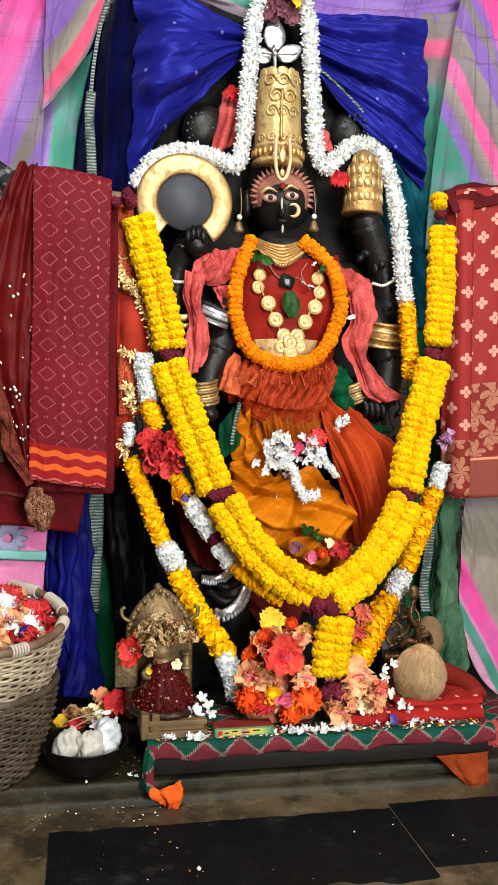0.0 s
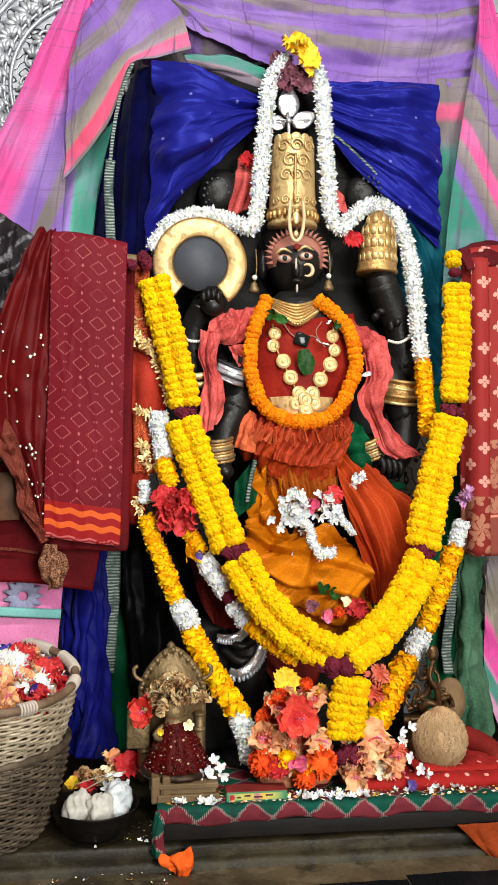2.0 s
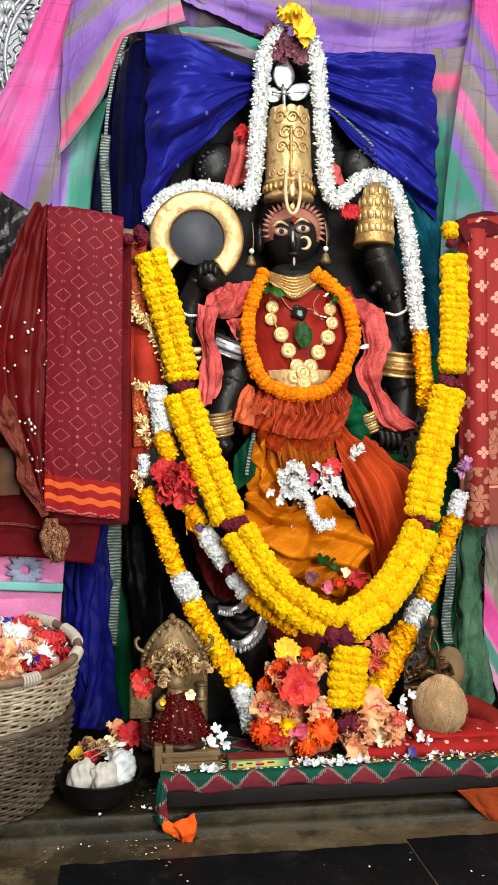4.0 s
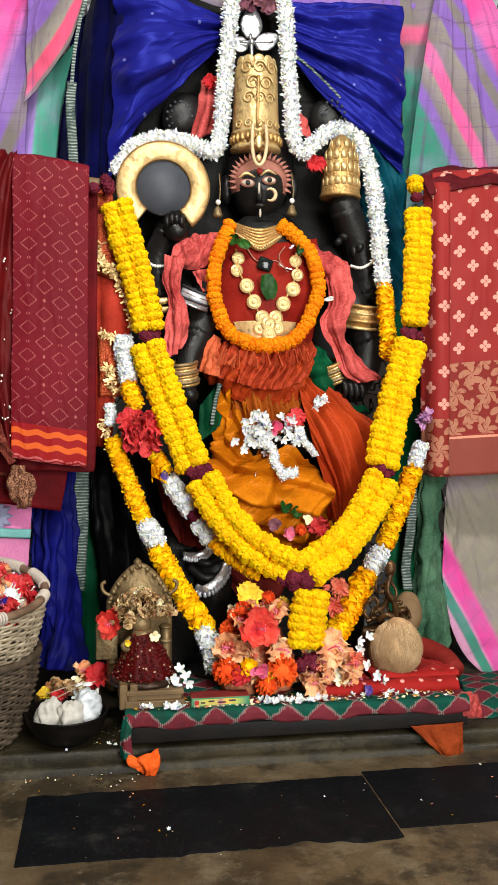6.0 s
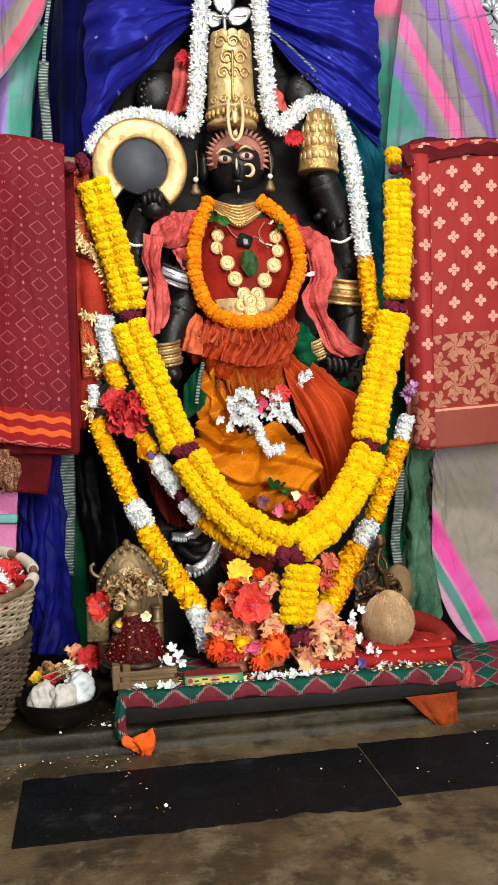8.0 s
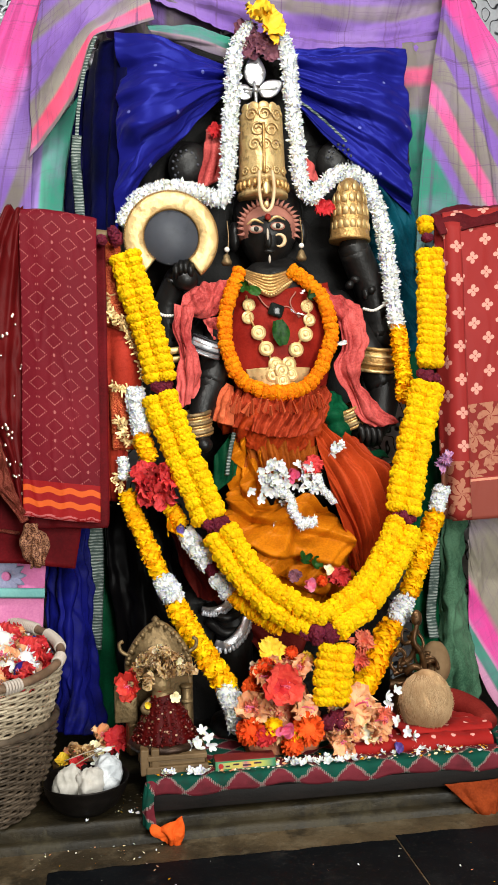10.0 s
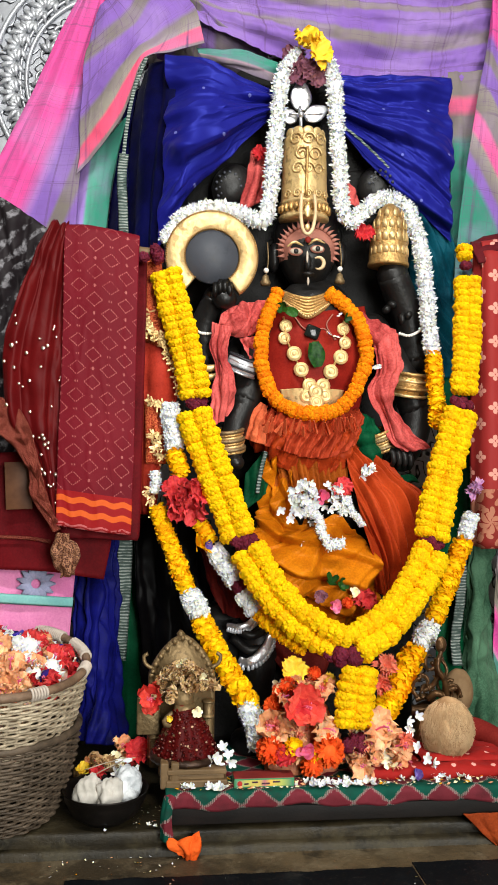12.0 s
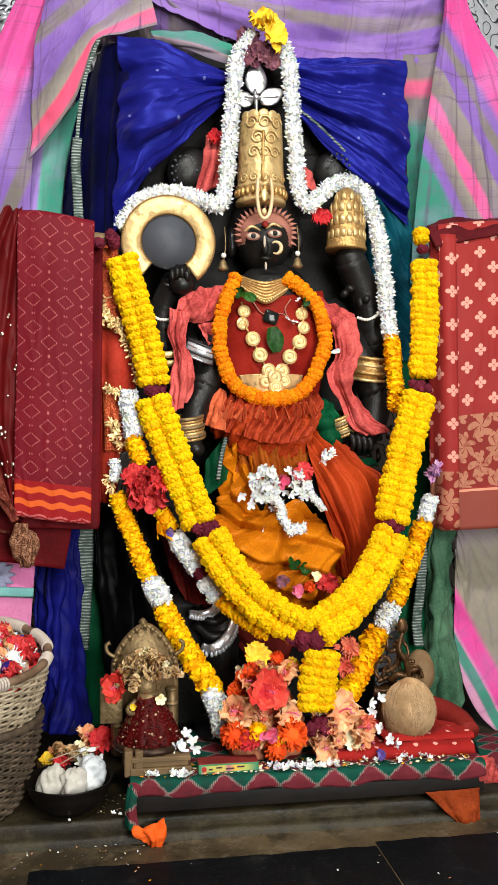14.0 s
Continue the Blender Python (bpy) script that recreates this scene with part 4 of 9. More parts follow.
cloth("right_panel", [[(0.49, 2.11, 1.703), (0.488, 2.1, 1.671), (0.491, 2.1, 1.643), (0.494, 2.1, 1.609), (0.504, 2.11, 1.572)],
                      [(0.584, 2.1, 1.702), (0.593, 2.08, 1.642), (0.595, 2.075, 1.592), (0.593, 2.08, 1.546), (0.58, 2.11, 1.493)],
                      [(0.696, 2.09, 1.703), (0.703, 2.065, 1.616), (0.704, 2.06, 1.538), (0.702, 2.07, 1.459), (0.685, 2.1, 1.391)],
                      [(0.781, 2.1, 1.702), (0.782, 2.085, 1.573), (0.783, 2.08, 1.46), (0.785, 2.085, 1.363), (0.79, 2.1, 1.297)]],
      BLUE, satin, "", 140, 110, [(0.028, 2.4, 0.5, 0.1, 1), (0.012, 5, 0.9, 0.3, 1), (0.004, 11, 0.6, 0.1, 1)], 0.012, 11, 5, crease=0.004)
# same satin in a darker blue, so the shade low down is in the colour
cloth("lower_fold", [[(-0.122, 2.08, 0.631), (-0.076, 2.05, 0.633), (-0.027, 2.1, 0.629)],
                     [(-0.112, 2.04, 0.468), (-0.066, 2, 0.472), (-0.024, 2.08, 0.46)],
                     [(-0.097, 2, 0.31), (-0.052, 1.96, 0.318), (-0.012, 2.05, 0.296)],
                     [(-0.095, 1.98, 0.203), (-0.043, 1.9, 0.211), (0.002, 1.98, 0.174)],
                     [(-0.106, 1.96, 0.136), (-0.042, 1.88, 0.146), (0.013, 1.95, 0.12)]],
      fabric("crumpled_blue_satin", (0.025, 0.03, 0.17), (0.07, 0.08, 0.40), 0.45, 0.3, True), satin, "crumpled fall of the cloth, its blue darkened for shade", 110, 120, [(0.024, 3.2, 0.8, 0.2, 1), (0.012, 7, 1.4, 0.1, 1)], 0.014, 11, 6)
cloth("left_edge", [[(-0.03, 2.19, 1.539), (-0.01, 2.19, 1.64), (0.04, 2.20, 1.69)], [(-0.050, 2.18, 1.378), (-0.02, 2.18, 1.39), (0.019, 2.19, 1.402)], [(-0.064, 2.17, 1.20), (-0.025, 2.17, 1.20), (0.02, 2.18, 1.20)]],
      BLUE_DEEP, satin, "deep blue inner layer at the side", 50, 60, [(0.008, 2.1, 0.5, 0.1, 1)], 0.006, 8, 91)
cloth("teal_fall", [[(0.633, 2.12, 1.507), (0.706, 2.12, 1.482), (0.788, 2.12, 1.402)],
                    [(0.677, 2.12, 1.354), (0.747, 2.11, 1.34), (0.803, 2.12, 1.303)],
                    [(0.691, 2.12, 1.185), (0.754, 2.11, 1.186), (0.809, 2.12, 1.175)],
                    [(0.721, 2.12, 0.96), (0.762, 2.11, 0.96), (0.817, 2.12, 0.962)]],
      TEAL_SILK, satin, "dark teal lower half of the cloth", 70, 120, [(0.018, 1.6, -4.0, 0.2, 1), (0.009, 2.4, -9.0, 0.3, 1)], 0.008, 9, 7, crease=0.002)

green = thing("green_cloth", (0.37, 2.16, 0.454), "dark green silk cloth with a woven white border", "cloth")
cloth("left_side", [[(-0.061, 2.12, 1.161), (-0.015, 2.11, 1.161), (0.025, 2.1, 1.16)], [(-0.055, 2.14, 0.6), (-0.001, 2.12, 0.601), (0.051, 2.12, 0.6)],
                    [(-0.041, 2.12, 0.334), (0.006, 2.1, 0.337), (0.052, 2.12, 0.332)], [(-0.04, 2.1, 0.1), (0.013, 2.06, 0.097), (0.065, 2.1, 0.082)]],
      GREEN_SILK, green, "", 30, 90, [(0.01, 2.0, 0.4, 0.2)], 0.01, 9, 8)
cloth("right_side", [[(0.772, 2.14, 0.963), (0.82, 2.13, 0.963), (0.892, 2.14, 0.965)], [(0.779, 2.14, 0.591), (0.825, 2.12, 0.592), (0.892, 2.14, 0.59)],
                     [(0.766, 2.1, 0.341), (0.81, 2.08, 0.329), (0.869, 2.1, 0.338)], [(0.746, 2.04, 0.162), (0.788, 2, 0.144), (0.868, 2.04, 0.129)]],
      GREEN_SILK, green, "", 30, 70, [(0.012, 2.0, 0.3, 0.1)], 0.01, 9, 9)
for name, line, w in (("upper_border", [(0.031, 2.07, 1.693), (0.005, 2.065, 1.616), (-0.01, 2.06, 1.533), (-0.018, 2.06, 1.453)], 0.0045),
                      ("side_border", [(-0.017, 2.062, 1.459), (-0.021, 2.06, 1.399), (-0.017, 2.057, 1.332), (-0.012, 2.055, 1.222)], 0.0115),
                      ("lower_border", [(0.002, 2.09, 0.564), (0, 2.08, 0.473), (-0.005, 2.07, 0.37), (-0.01, 2.07, 0.278)], 0.019),
                      ("right_border", [(0.822, 2.08, 0.511), (0.815, 2.07, 0.415), (0.796, 2.05, 0.322), (0.795, 2.03, 0.265)], 0.013),
                      ("satin_border", [(0.493, 2.07, 1.566), (0.527, 2.065, 1.543), (0.574, 2.06, 1.502), (0.619, 2.06, 1.461)], 0.003)):
    bm = bmesh.new()
    tube(bm, [q + Vector((0, 0.0015 * math.sin(k * 0.7), 0)) for k, q in enumerate(catmull(line, 60))], w, 8, False, 0.12)
    part(name, bm, WHITE_BORDER, green, "woven white edging")
# near-black cloth put in for the shadow behind the left garlands
black = thing("black_cloth", (0.117, 2.06, 0.145), "black crinkled cloth added for the deep shade beside the idol", "cloth")
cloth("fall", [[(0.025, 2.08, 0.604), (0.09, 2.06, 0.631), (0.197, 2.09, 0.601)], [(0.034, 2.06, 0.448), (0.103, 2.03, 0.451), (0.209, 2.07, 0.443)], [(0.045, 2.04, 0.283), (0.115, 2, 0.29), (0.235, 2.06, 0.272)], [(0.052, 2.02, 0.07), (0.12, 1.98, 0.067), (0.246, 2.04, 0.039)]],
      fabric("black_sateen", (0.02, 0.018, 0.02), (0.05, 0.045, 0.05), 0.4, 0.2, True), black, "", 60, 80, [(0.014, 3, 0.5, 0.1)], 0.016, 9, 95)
gcloth = thing("crinkled_green_cloth", (0.818, 1.95, 0.091), "crinkled grey-green checked cloth hanging to the plinth", "cloth")
cloth("fall", [[(0.851, 2.13, 0.562), (0.865, 2.1, 0.564), (0.923, 2.14, 0.56)], [(0.844, 2.1, 0.395), (0.854, 2.06, 0.401), (0.91, 2.12, 0.39)],
               [(0.82, 2.06, 0.264), (0.835, 2, 0.277), (0.907, 2.1, 0.252)], [(0.802, 2, 0.184), (0.832, 1.95, 0.189), (0.9, 2.02, 0.16)],
               [(0.776, 1.95, 0.12), (0.805, 1.9, 0.121), (0.875, 1.97, 0.102)]],
      GREEN_DARK, gcloth, "", 70, 120, [(0.012, 2.5, 1.4, 0.2, 1), (0.006, 1.0, 7, 0.2, 1)], 0.010, 16, 10)
low = thing("pink_striped_cloth", (1.015, 2.14, 0.006), "grey, pink and teal striped cotton cloth hanging beside the shrine", "cloth")
cloth("fall", [[(0.924, 2.12, 0.469), (0.927, 2.12, 0.505), (0.937, 2.13, 0.561), (0.946, 2.14, 0.644)],
               [(0.913, 2.1, 0.266), (0.94, 2.1, 0.3), (0.987, 2.12, 0.388), (1.05, 2.15, 0.616)],
               [(0.943, 2.08, 0.121), (0.98, 2.08, 0.169), (1.052, 2.12, 0.271), (1.129, 2.15, 0.557)],
               [(1.009, 2.06, 0.035), (1.056, 2.08, 0.077), (1.129, 2.12, 0.181), (1.221, 2.16, 0.495)],
               [(1.076, 2.06, -0.007), (1.132, 2.08, 0.026), (1.221, 2.13, 0.13), (1.316, 2.17, 0.447)]],
      SARI_LOW, low, "", 120, 110, [(0.016, 1.2, 1.8, 0.2, 1), (0.008, -2.5, 3.0, 0.1, 1)], 0.010, 7, 11)

# ---- saris over the side rails ----
def rail(a, b, label):
    base = thing("bamboo_rail", (V(a) + V(b)) / 2, label, "rail")
    bm = bmesh.new()
    tube(bm, catmull([a, b], 8), 0.012, 10)
    part("pole", bm, WOOD, base)


rail((-0.146, 1.915, 1.212), (0.069, 1.93, 1.196), "bamboo pole carrying the folded red saris")
rail((0.788, 2.03, 1.264), (1.161, 2.05, 1.265), "bamboo pole carrying the folded motif sari")

sari = thing("maroon_sari", (-0.059, 1.87, 0.925), "folded maroon sari with fine diamonds and two wavy orange stripes", "sari")
cloth("front_fold", [[(-0.135, 1.93, 1.194), (-0.057, 1.93, 1.191), (0.021, 1.94, 1.188)], [(-0.129, 1.89, 1.233), (-0.055, 1.89, 1.229), (0.024, 1.9, 1.214)],
                     [(-0.131, 1.865, 1.203), (-0.055, 1.86, 1.202), (0.023, 1.87, 1.193)], [(-0.131, 1.857, 0.969), (-0.057, 1.85, 0.964), (0.021, 1.862, 0.961)],
                     [(-0.135, 1.857, 0.761), (-0.059, 1.85, 0.755), (0.02, 1.862, 0.749)], [(-0.136, 1.86, 0.608), (-0.061, 1.852, 0.596), (0.016, 1.865, 0.587)]],
      DIAMOND, sari, "", 60, 100, [(0.004, 1.2, 0.1, 0.1)], 0.004, 5, 12, 0.006)
cloth("under_fold", [[(-0.14, 1.94, 1.197), (-0.057, 1.94, 1.2), (0.041, 1.95, 1.2)], [(-0.136, 1.9, 0.927), (-0.055, 1.9, 0.928), (0.039, 1.91, 0.93)],
                     [(-0.13, 1.885, 0.62), (-0.054, 1.885, 0.613), (0.035, 1.9, 0.611)], [(-0.127, 1.88, 0.578), (-0.054, 1.88, 0.577), (0.03, 1.895, 0.572)]],
      MAROON_CLOTH, sari, "plain maroon inner layer", 30, 50, [(0.01, 2, 0.2, 0)], 0.006, 6, 13, 0.004)

net = thing("sequin_net_shawl", (-0.176, 1.88, 0.851), "dark red net shawl with sequins and a gold border", "shawl")
net_ob = cloth("net", [[(-0.156, 1.93, 1.2), (-0.141, 1.93, 1.201), (-0.117, 1.93, 1.199)], [(-0.165, 1.89, 1.233), (-0.144, 1.885, 1.238), (-0.118, 1.885, 1.233)],
              [(-0.218, 1.87, 1.105), (-0.172, 1.865, 1.119), (-0.118, 1.87, 1.123)], [(-0.251, 1.86, 0.963), (-0.182, 1.85, 0.954), (-0.119, 1.87, 0.971)],
              [(-0.235, 1.86, 0.825), (-0.177, 1.85, 0.815), (-0.121, 1.87, 0.806)], [(-0.187, 1.865, 0.734), (-0.157, 1.86, 0.712), (-0.123, 1.87, 0.689)],
              [(-0.153, 1.87, 0.63), (-0.138, 1.865, 0.613), (-0.119, 1.87, 0.596)]],
      NET, net, "", 50, 110, [(0.018, 2.2, 0.5, 0.1, 1), (0.006, 5, 0.6, 0.3)], 0.010, 9, 14)
cloth("gold_border", [[(-0.287, 1.86, 0.878), (-0.274, 1.855, 0.846), (-0.273, 1.86, 0.806)], [(-0.227, 1.85, 0.859), (-0.231, 1.845, 0.824), (-0.244, 1.85, 0.787)],
                      [(-0.19, 1.845, 0.801), (-0.2, 1.84, 0.779), (-0.215, 1.845, 0.758)], [(-0.173, 1.85, 0.734), (-0.181, 1.845, 0.725), (-0.195, 1.85, 0.72)],
                      [(-0.159, 1.85, 0.677), (-0.167, 1.845, 0.663), (-0.181, 1.85, 0.656)], [(-0.127, 1.855, 0.599), (-0.136, 1.85, 0.595), (-0.146, 1.855, 0.601)]],
      ZARI_DULL, net, "crumpled gold zari border", 24, 120, [(0.008, 1.0, 4.0, 0.1, 1)], 0.010, 20, 98)
cloth("gold_corner", [[(-0.135, 1.85, 0.585), (-0.126, 1.845, 0.591), (-0.113, 1.85, 0.581)], [(-0.143, 1.845, 0.557), (-0.118, 1.835, 0.564), (-0.089, 1.845, 0.555)],
                      [(-0.133, 1.845, 0.531), (-0.112, 1.835, 0.536), (-0.09, 1.845, 0.536)], [(-0.117, 1.85, 0.507), (-0.109, 1.845, 0.506), (-0.103, 1.85, 0.51)]],
      ZARI_LEAF, net, "pale gold net corner hanging down", 40, 40, [(0.008, 2.0, 0.6, 0.1, 1)], 0.012, 24, 99)
rng = random.Random(8)
dot_mesh = bmesh.new()
bmesh.ops.create_uvsphere(dot_mesh, u_segments=8, v_segments=5, radius=0.0042)
dot_mesh = mesh_of("sequin", dot_mesh, SEQUIN)
for k in range(60):
    v = net_ob.data.vertices[rng.randrange(50 * 40, 50 * 105)].co
    piece("sequin", dot_mesh, Matrix.Translation(v + Vector((0, -0.004, 0))) @ Matrix.Diagonal((1, 0.4, 1, 1)) @ Matrix.Scale(rng.uniform(0.5, 1.2), 4), net)

mid = thing("maroon_bordered_sari", (-0.147, 1.93, 0.554), "dark maroon sari with a dotted gold line hanging under the shawl", "sari")
cloth("fall", [[(-0.331, 1.94, 0.752), (-0.178, 1.93, 0.758), (-0.023, 1.94, 0.739)], [(-0.324, 1.93, 0.609), (-0.171, 1.92, 0.608), (-0.023, 1.93, 0.593)],
               [(-0.32, 1.93, 0.508), (-0.168, 1.92, 0.504), (-0.04, 1.93, 0.485)]],
      MAROON_CLOTH, mid, "", 40, 30, [(0.008, 2.2, 0.2, 0.2)], 0.004, 6, 15)
bm = bmesh.new()
tube(bm, catmull([(-0.309, 1.915, 0.578), (-0.203, 1.905, 0.576), (-0.151, 1.905, 0.568)], 20), 0.004, 6, False, 0.1)
part("gold_line", bm, ZARI_DULL, mid, "dotted gold line")
bm = bmesh.new()
block(bm, (-0.22, 1.9, 0.687), (0.055, 0.006, 0.10), 0.001, pose(0, 0, 0, 0, -3, 0))
part("printed_tag", bm, simple("tan_paper", (0.27, 0.16, 0.10), (0.40, 0.26, 0.17), 0.5), mid, "tan printed tag pinned on")

floral = thing("pink_floral_cloth", (-0.205, 1.96, 0.427), "pink cotton cloth with a teal band and grey flower", "cloth")
cloth("fall", [[(-0.341, 1.97, 0.533), (-0.221, 1.96, 0.537), (-0.103, 1.97, 0.507)], [(-0.335, 1.96, 0.425), (-0.216, 1.95, 0.429), (-0.109, 1.96, 0.422)],
               [(-0.328, 1.95, 0.295), (-0.21, 1.94, 0.298), (-0.116, 1.95, 0.296)]],
      fabric("pink_cotton", (0.78, 0.42, 0.62), (0.88, 0.55, 0.72)), floral, "", 30, 30, [(0.005, 1.5, 0.1, 0)], 0.004, 6, 16)
bm = bmesh.new()
tube(bm, catmull([(-0.333, 1.945, 0.447), (-0.214, 1.935, 0.441), (-0.106, 1.945, 0.433)], 20), 0.011, 6, False, 0.1)
part("teal_band", bm, fabric("teal_band", (0.42, 0.66, 0.66), (0.52, 0.74, 0.72)), floral)
bm = bmesh.new()
c = V((-0.185, 1.942, 0.474))
for k in range(13):
    a = 2 * math.pi * k / 13
    d = Vector((math.cos(a), 0, math.sin(a)))
    tube(bm, [c + d * 0.010, c + d * 0.025, c + d * 0.042], lambda s: 0.0095 * math.sin(math.pi * (0.2 + 0.75 * s)), 6, False, 0.12)
part("printed_flower", bm, fabric("grey_print", (0.46, 0.48, 0.60), (0.60, 0.60, 0.70)), floral, "grey-blue printed flower")

dark = thing("dark_brocade_cloth", (-0.256, 2.05, 1.177), "black cloth with woven silver squares hung at the side", "cloth")
def brocade():
    p = Paint("black_silver_brocade", 0.55)
    x, y = p.uv()
    f = p.math("SINE", p.math("ADD", p.math("MULTIPLY", p.math("ADD", x, p.math("MULTIPLY", y, 0.6)), 210.0), p.math("MULTIPLY", p.noise(20, 3), 9.0)))
    m = p.math("MULTIPLY", p.step(f, -0.2, 0.7), p.step(p.noise(38, 5, 0.7), 0.44, 0.62))
    p.colour(p.mix(p.math("MULTIPLY", m, 0.8), linear((0.13, 0.11, 0.12)), linear((0.55, 0.54, 0.56))))
    p.weave(0.5)
    return p.m
cloth("fall", [[(-0.39, 2.06, 1.4), (-0.285, 2.04, 1.331), (-0.178, 2.05, 1.265)], [(-0.38, 2.05, 1.194), (-0.278, 2.03, 1.184), (-0.187, 2.04, 1.179)],
               [(-0.366, 2.04, 0.852), (-0.265, 2.02, 0.855), (-0.174, 2.03, 0.86)], [(-0.357, 2.04, 0.6), (-0.256, 2.02, 0.604), (-0.165, 2.03, 0.606)]],
      brocade(), dark, "", 60, 90, [(0.022, 2.4, 1.9, 0.1, 1), (0.010, -3, 4, 0.2, 1)], 0.016, 10, 17)

bro = thing("red_brocade_shawl", (0.057, 1.96, 0.861), "red brocade shawl with gold tinsel fringe tied beside the idol", "shawl")
cloth("brocade_strip", [[(0.02, 1.97, 1.21), (0.051, 1.965, 1.203), (0.069, 1.97, 1.199)], [(0.026, 1.97, 1.11), (0.058, 1.96, 1.097), (0.091, 1.97, 1.062)], [(0.036, 1.97, 1.011), (0.069, 1.955, 0.997), (0.113, 1.97, 0.987)]],
      ZARI_RED, bro, "orange-red brocade", 24, 30, [(0.005, 1.5, 0.3, 0)], 0.004, 9, 18)
cloth("satin_strip", [[(0.024, 1.975, 1.017), (0.063, 1.96, 1.01), (0.119, 1.975, 1.001)], [(0.026, 1.97, 0.936), (0.069, 1.945, 0.934), (0.119, 1.97, 0.937)], [(0.027, 1.97, 0.873), (0.069, 1.955, 0.873), (0.113, 1.97, 0.887)],
                      [(0.029, 1.97, 0.749), (0.057, 1.96, 0.749), (0.082, 1.97, 0.749)], [(0.034, 1.97, 0.624), (0.054, 1.965, 0.624), (0.07, 1.97, 0.624)]],
      RED_SATIN, bro, "plain red satin", 30, 50, [(0.008, 1.6, 0.3, 0.2)], 0.006, 9, 19)
cloth("lower_strip", [[(0.041, 1.955, 0.873), (0.063, 1.95, 0.873), (0.09, 1.955, 0.873)], [(0.044, 1.955, 0.811), (0.068, 1.945, 0.811), (0.095, 1.955, 0.805)], [(0.046, 1.955, 0.737), (0.07, 1.95, 0.737), (0.091, 1.955, 0.736)]],
      ZARI_RED, bro, "orange-red brocade", 24, 30, [(0.006, 1.5, 0.3, 0)], 0.004, 9, 20)


def tinsel(name, line, spread, count, seed, parent, mat):
    rng = random.Random(seed)
    bm = bmesh.new()
    q = catmull(line, 40)
    for k in range(count):
        p = q[rng.randrange(40)] + Vector((rng.gauss(0, spread), rng.uniform(-spread, 0), rng.gauss(0, spread)))
        d = Vector((rng.gauss(0, 1), rng.gauss(0, 0.6), rng.gauss(0, 1))).normalized() * rng.uniform(0.006, 0.014)
        w = d.cross(Vector((0, 1, 0))).normalized() * 0.0016
        v = [bm.verts.new(x) for x in (p - w, p + w, p + d + w, p + d - w)]
        bm.faces.new(v)
    return part(name, bm, mat, parent, "gold tinsel fringe", False)


tinsel("tinsel", [(0.034, 1.945, 1.063), (0.051, 1.94, 1.032), (0.075, 1.94, 1.008)], 0.007, 160, 1, bro, GOLD)
tinsel("tinsel", [(0.069, 1.945, 1.014), (0.09, 1.94, 0.977), (0.11, 1.94, 0.934), (0.119, 1.94, 0.885)], 0.003, 120, 2, bro, GOLD)
tinsel("tinsel", [(0.046, 1.94, 0.872), (0.069, 1.935, 0.869), (0.085, 1.94, 0.86)], 0.004, 70, 3, bro, GOLD)
tinsel("tinsel", [(0.063, 1.94, 0.804), (0.071, 1.935, 0.767), (0.082, 1.94, 0.749)], 0.006, 90, 4, bro, GOLD)
tinsel("tinsel", [(0.022, 1.93, 0.871), (0.023, 1.93, 0.81)], 0.0015, 36, 5, bro, GOLD)
tinsel("tinsel", [(0.051, 1.93, 0.682), (0.063, 1.93, 0.651), (0.069, 1.93, 0.626)], 0.004, 60, 6, bro, GOLD)

red = thing("red_motif_sari", (0.937, 2, 0.926), "folded red sari with pale four-petal motifs and a leafy border", "sari")
cloth("front_fold", [[(0.856, 2.08, 1.239), (0.987, 2.08, 1.244), (1.196, 2.1, 1.256)], [(0.842, 2.035, 1.277), (0.964, 2.03, 1.296), (1.165, 2.045, 1.302)],
                     [(0.833, 2.005, 1.242), (0.953, 1.998, 1.252), (1.149, 2.015, 1.256)], [(0.832, 2, 1.005), (0.953, 1.992, 1.007), (1.147, 2.01, 1.012)],
                     [(0.837, 2, 0.762), (0.956, 1.992, 0.762), (1.147, 2.01, 0.763)], [(0.838, 2.003, 0.546), (0.961, 1.995, 0.551), (1.147, 2.01, 0.562)]],
      MOTIF, red, "", 70, 90, [(0.005, 1.4, 0.1, 0.3)], 0.004, 5, 21, 0.006)
cloth("side_fold", [[(0.822, 2.03, 1.255), (0.842, 1.99, 1.253), (0.868, 1.987, 1.251)], [(0.820, 2.03, 1.011), (0.842, 1.986, 1.01), (0.872, 1.984, 1.009)], [(0.824, 2.03, 0.552), (0.846, 1.988, 0.549), (0.878, 1.986, 0.549)]],
      MOTIF, red, "", 14, 40, [(0.004, 1.2, 0.1, 0.3)], 0.003, 5, 22, 0.004)
cloth("top_wrap", [[(0.821, 2.05, 1.286), (0.889, 2.06, 1.303), (1.012, 2.07, 1.308), (1.185, 2.08, 1.316)], [(0.812, 2.01, 1.26), (0.867, 2.005, 1.271), (0.984, 2.01, 1.281), (1.152, 2.02, 1.287)], [(0.822, 2, 1.22), (0.89, 1.992, 1.237), (0.977, 1.995, 1.252), (1.141, 2, 1.26)]],
      fabric("dark_maroon_silk", (0.22, 0.05, 0.07), (0.36, 0.10, 0.12), 0.6, 0.3, True), red, "dark maroon twisted top edge", 60, 24, [(0.008, 2.0, 1.2, 0)], 0.008, 12, 23, 0.004)

# ---- the stone idol: one mesh ----
bm = bmesh.new()
# back slab with a rounded head
for c, s in (((0.4, 2.17, 0.875), (0.60, 0.07, 1.5)),):
    block(bm, (c[0], 2.18, 0.78), (0.56, 0.06, 1.42), 0.02, None, 5)
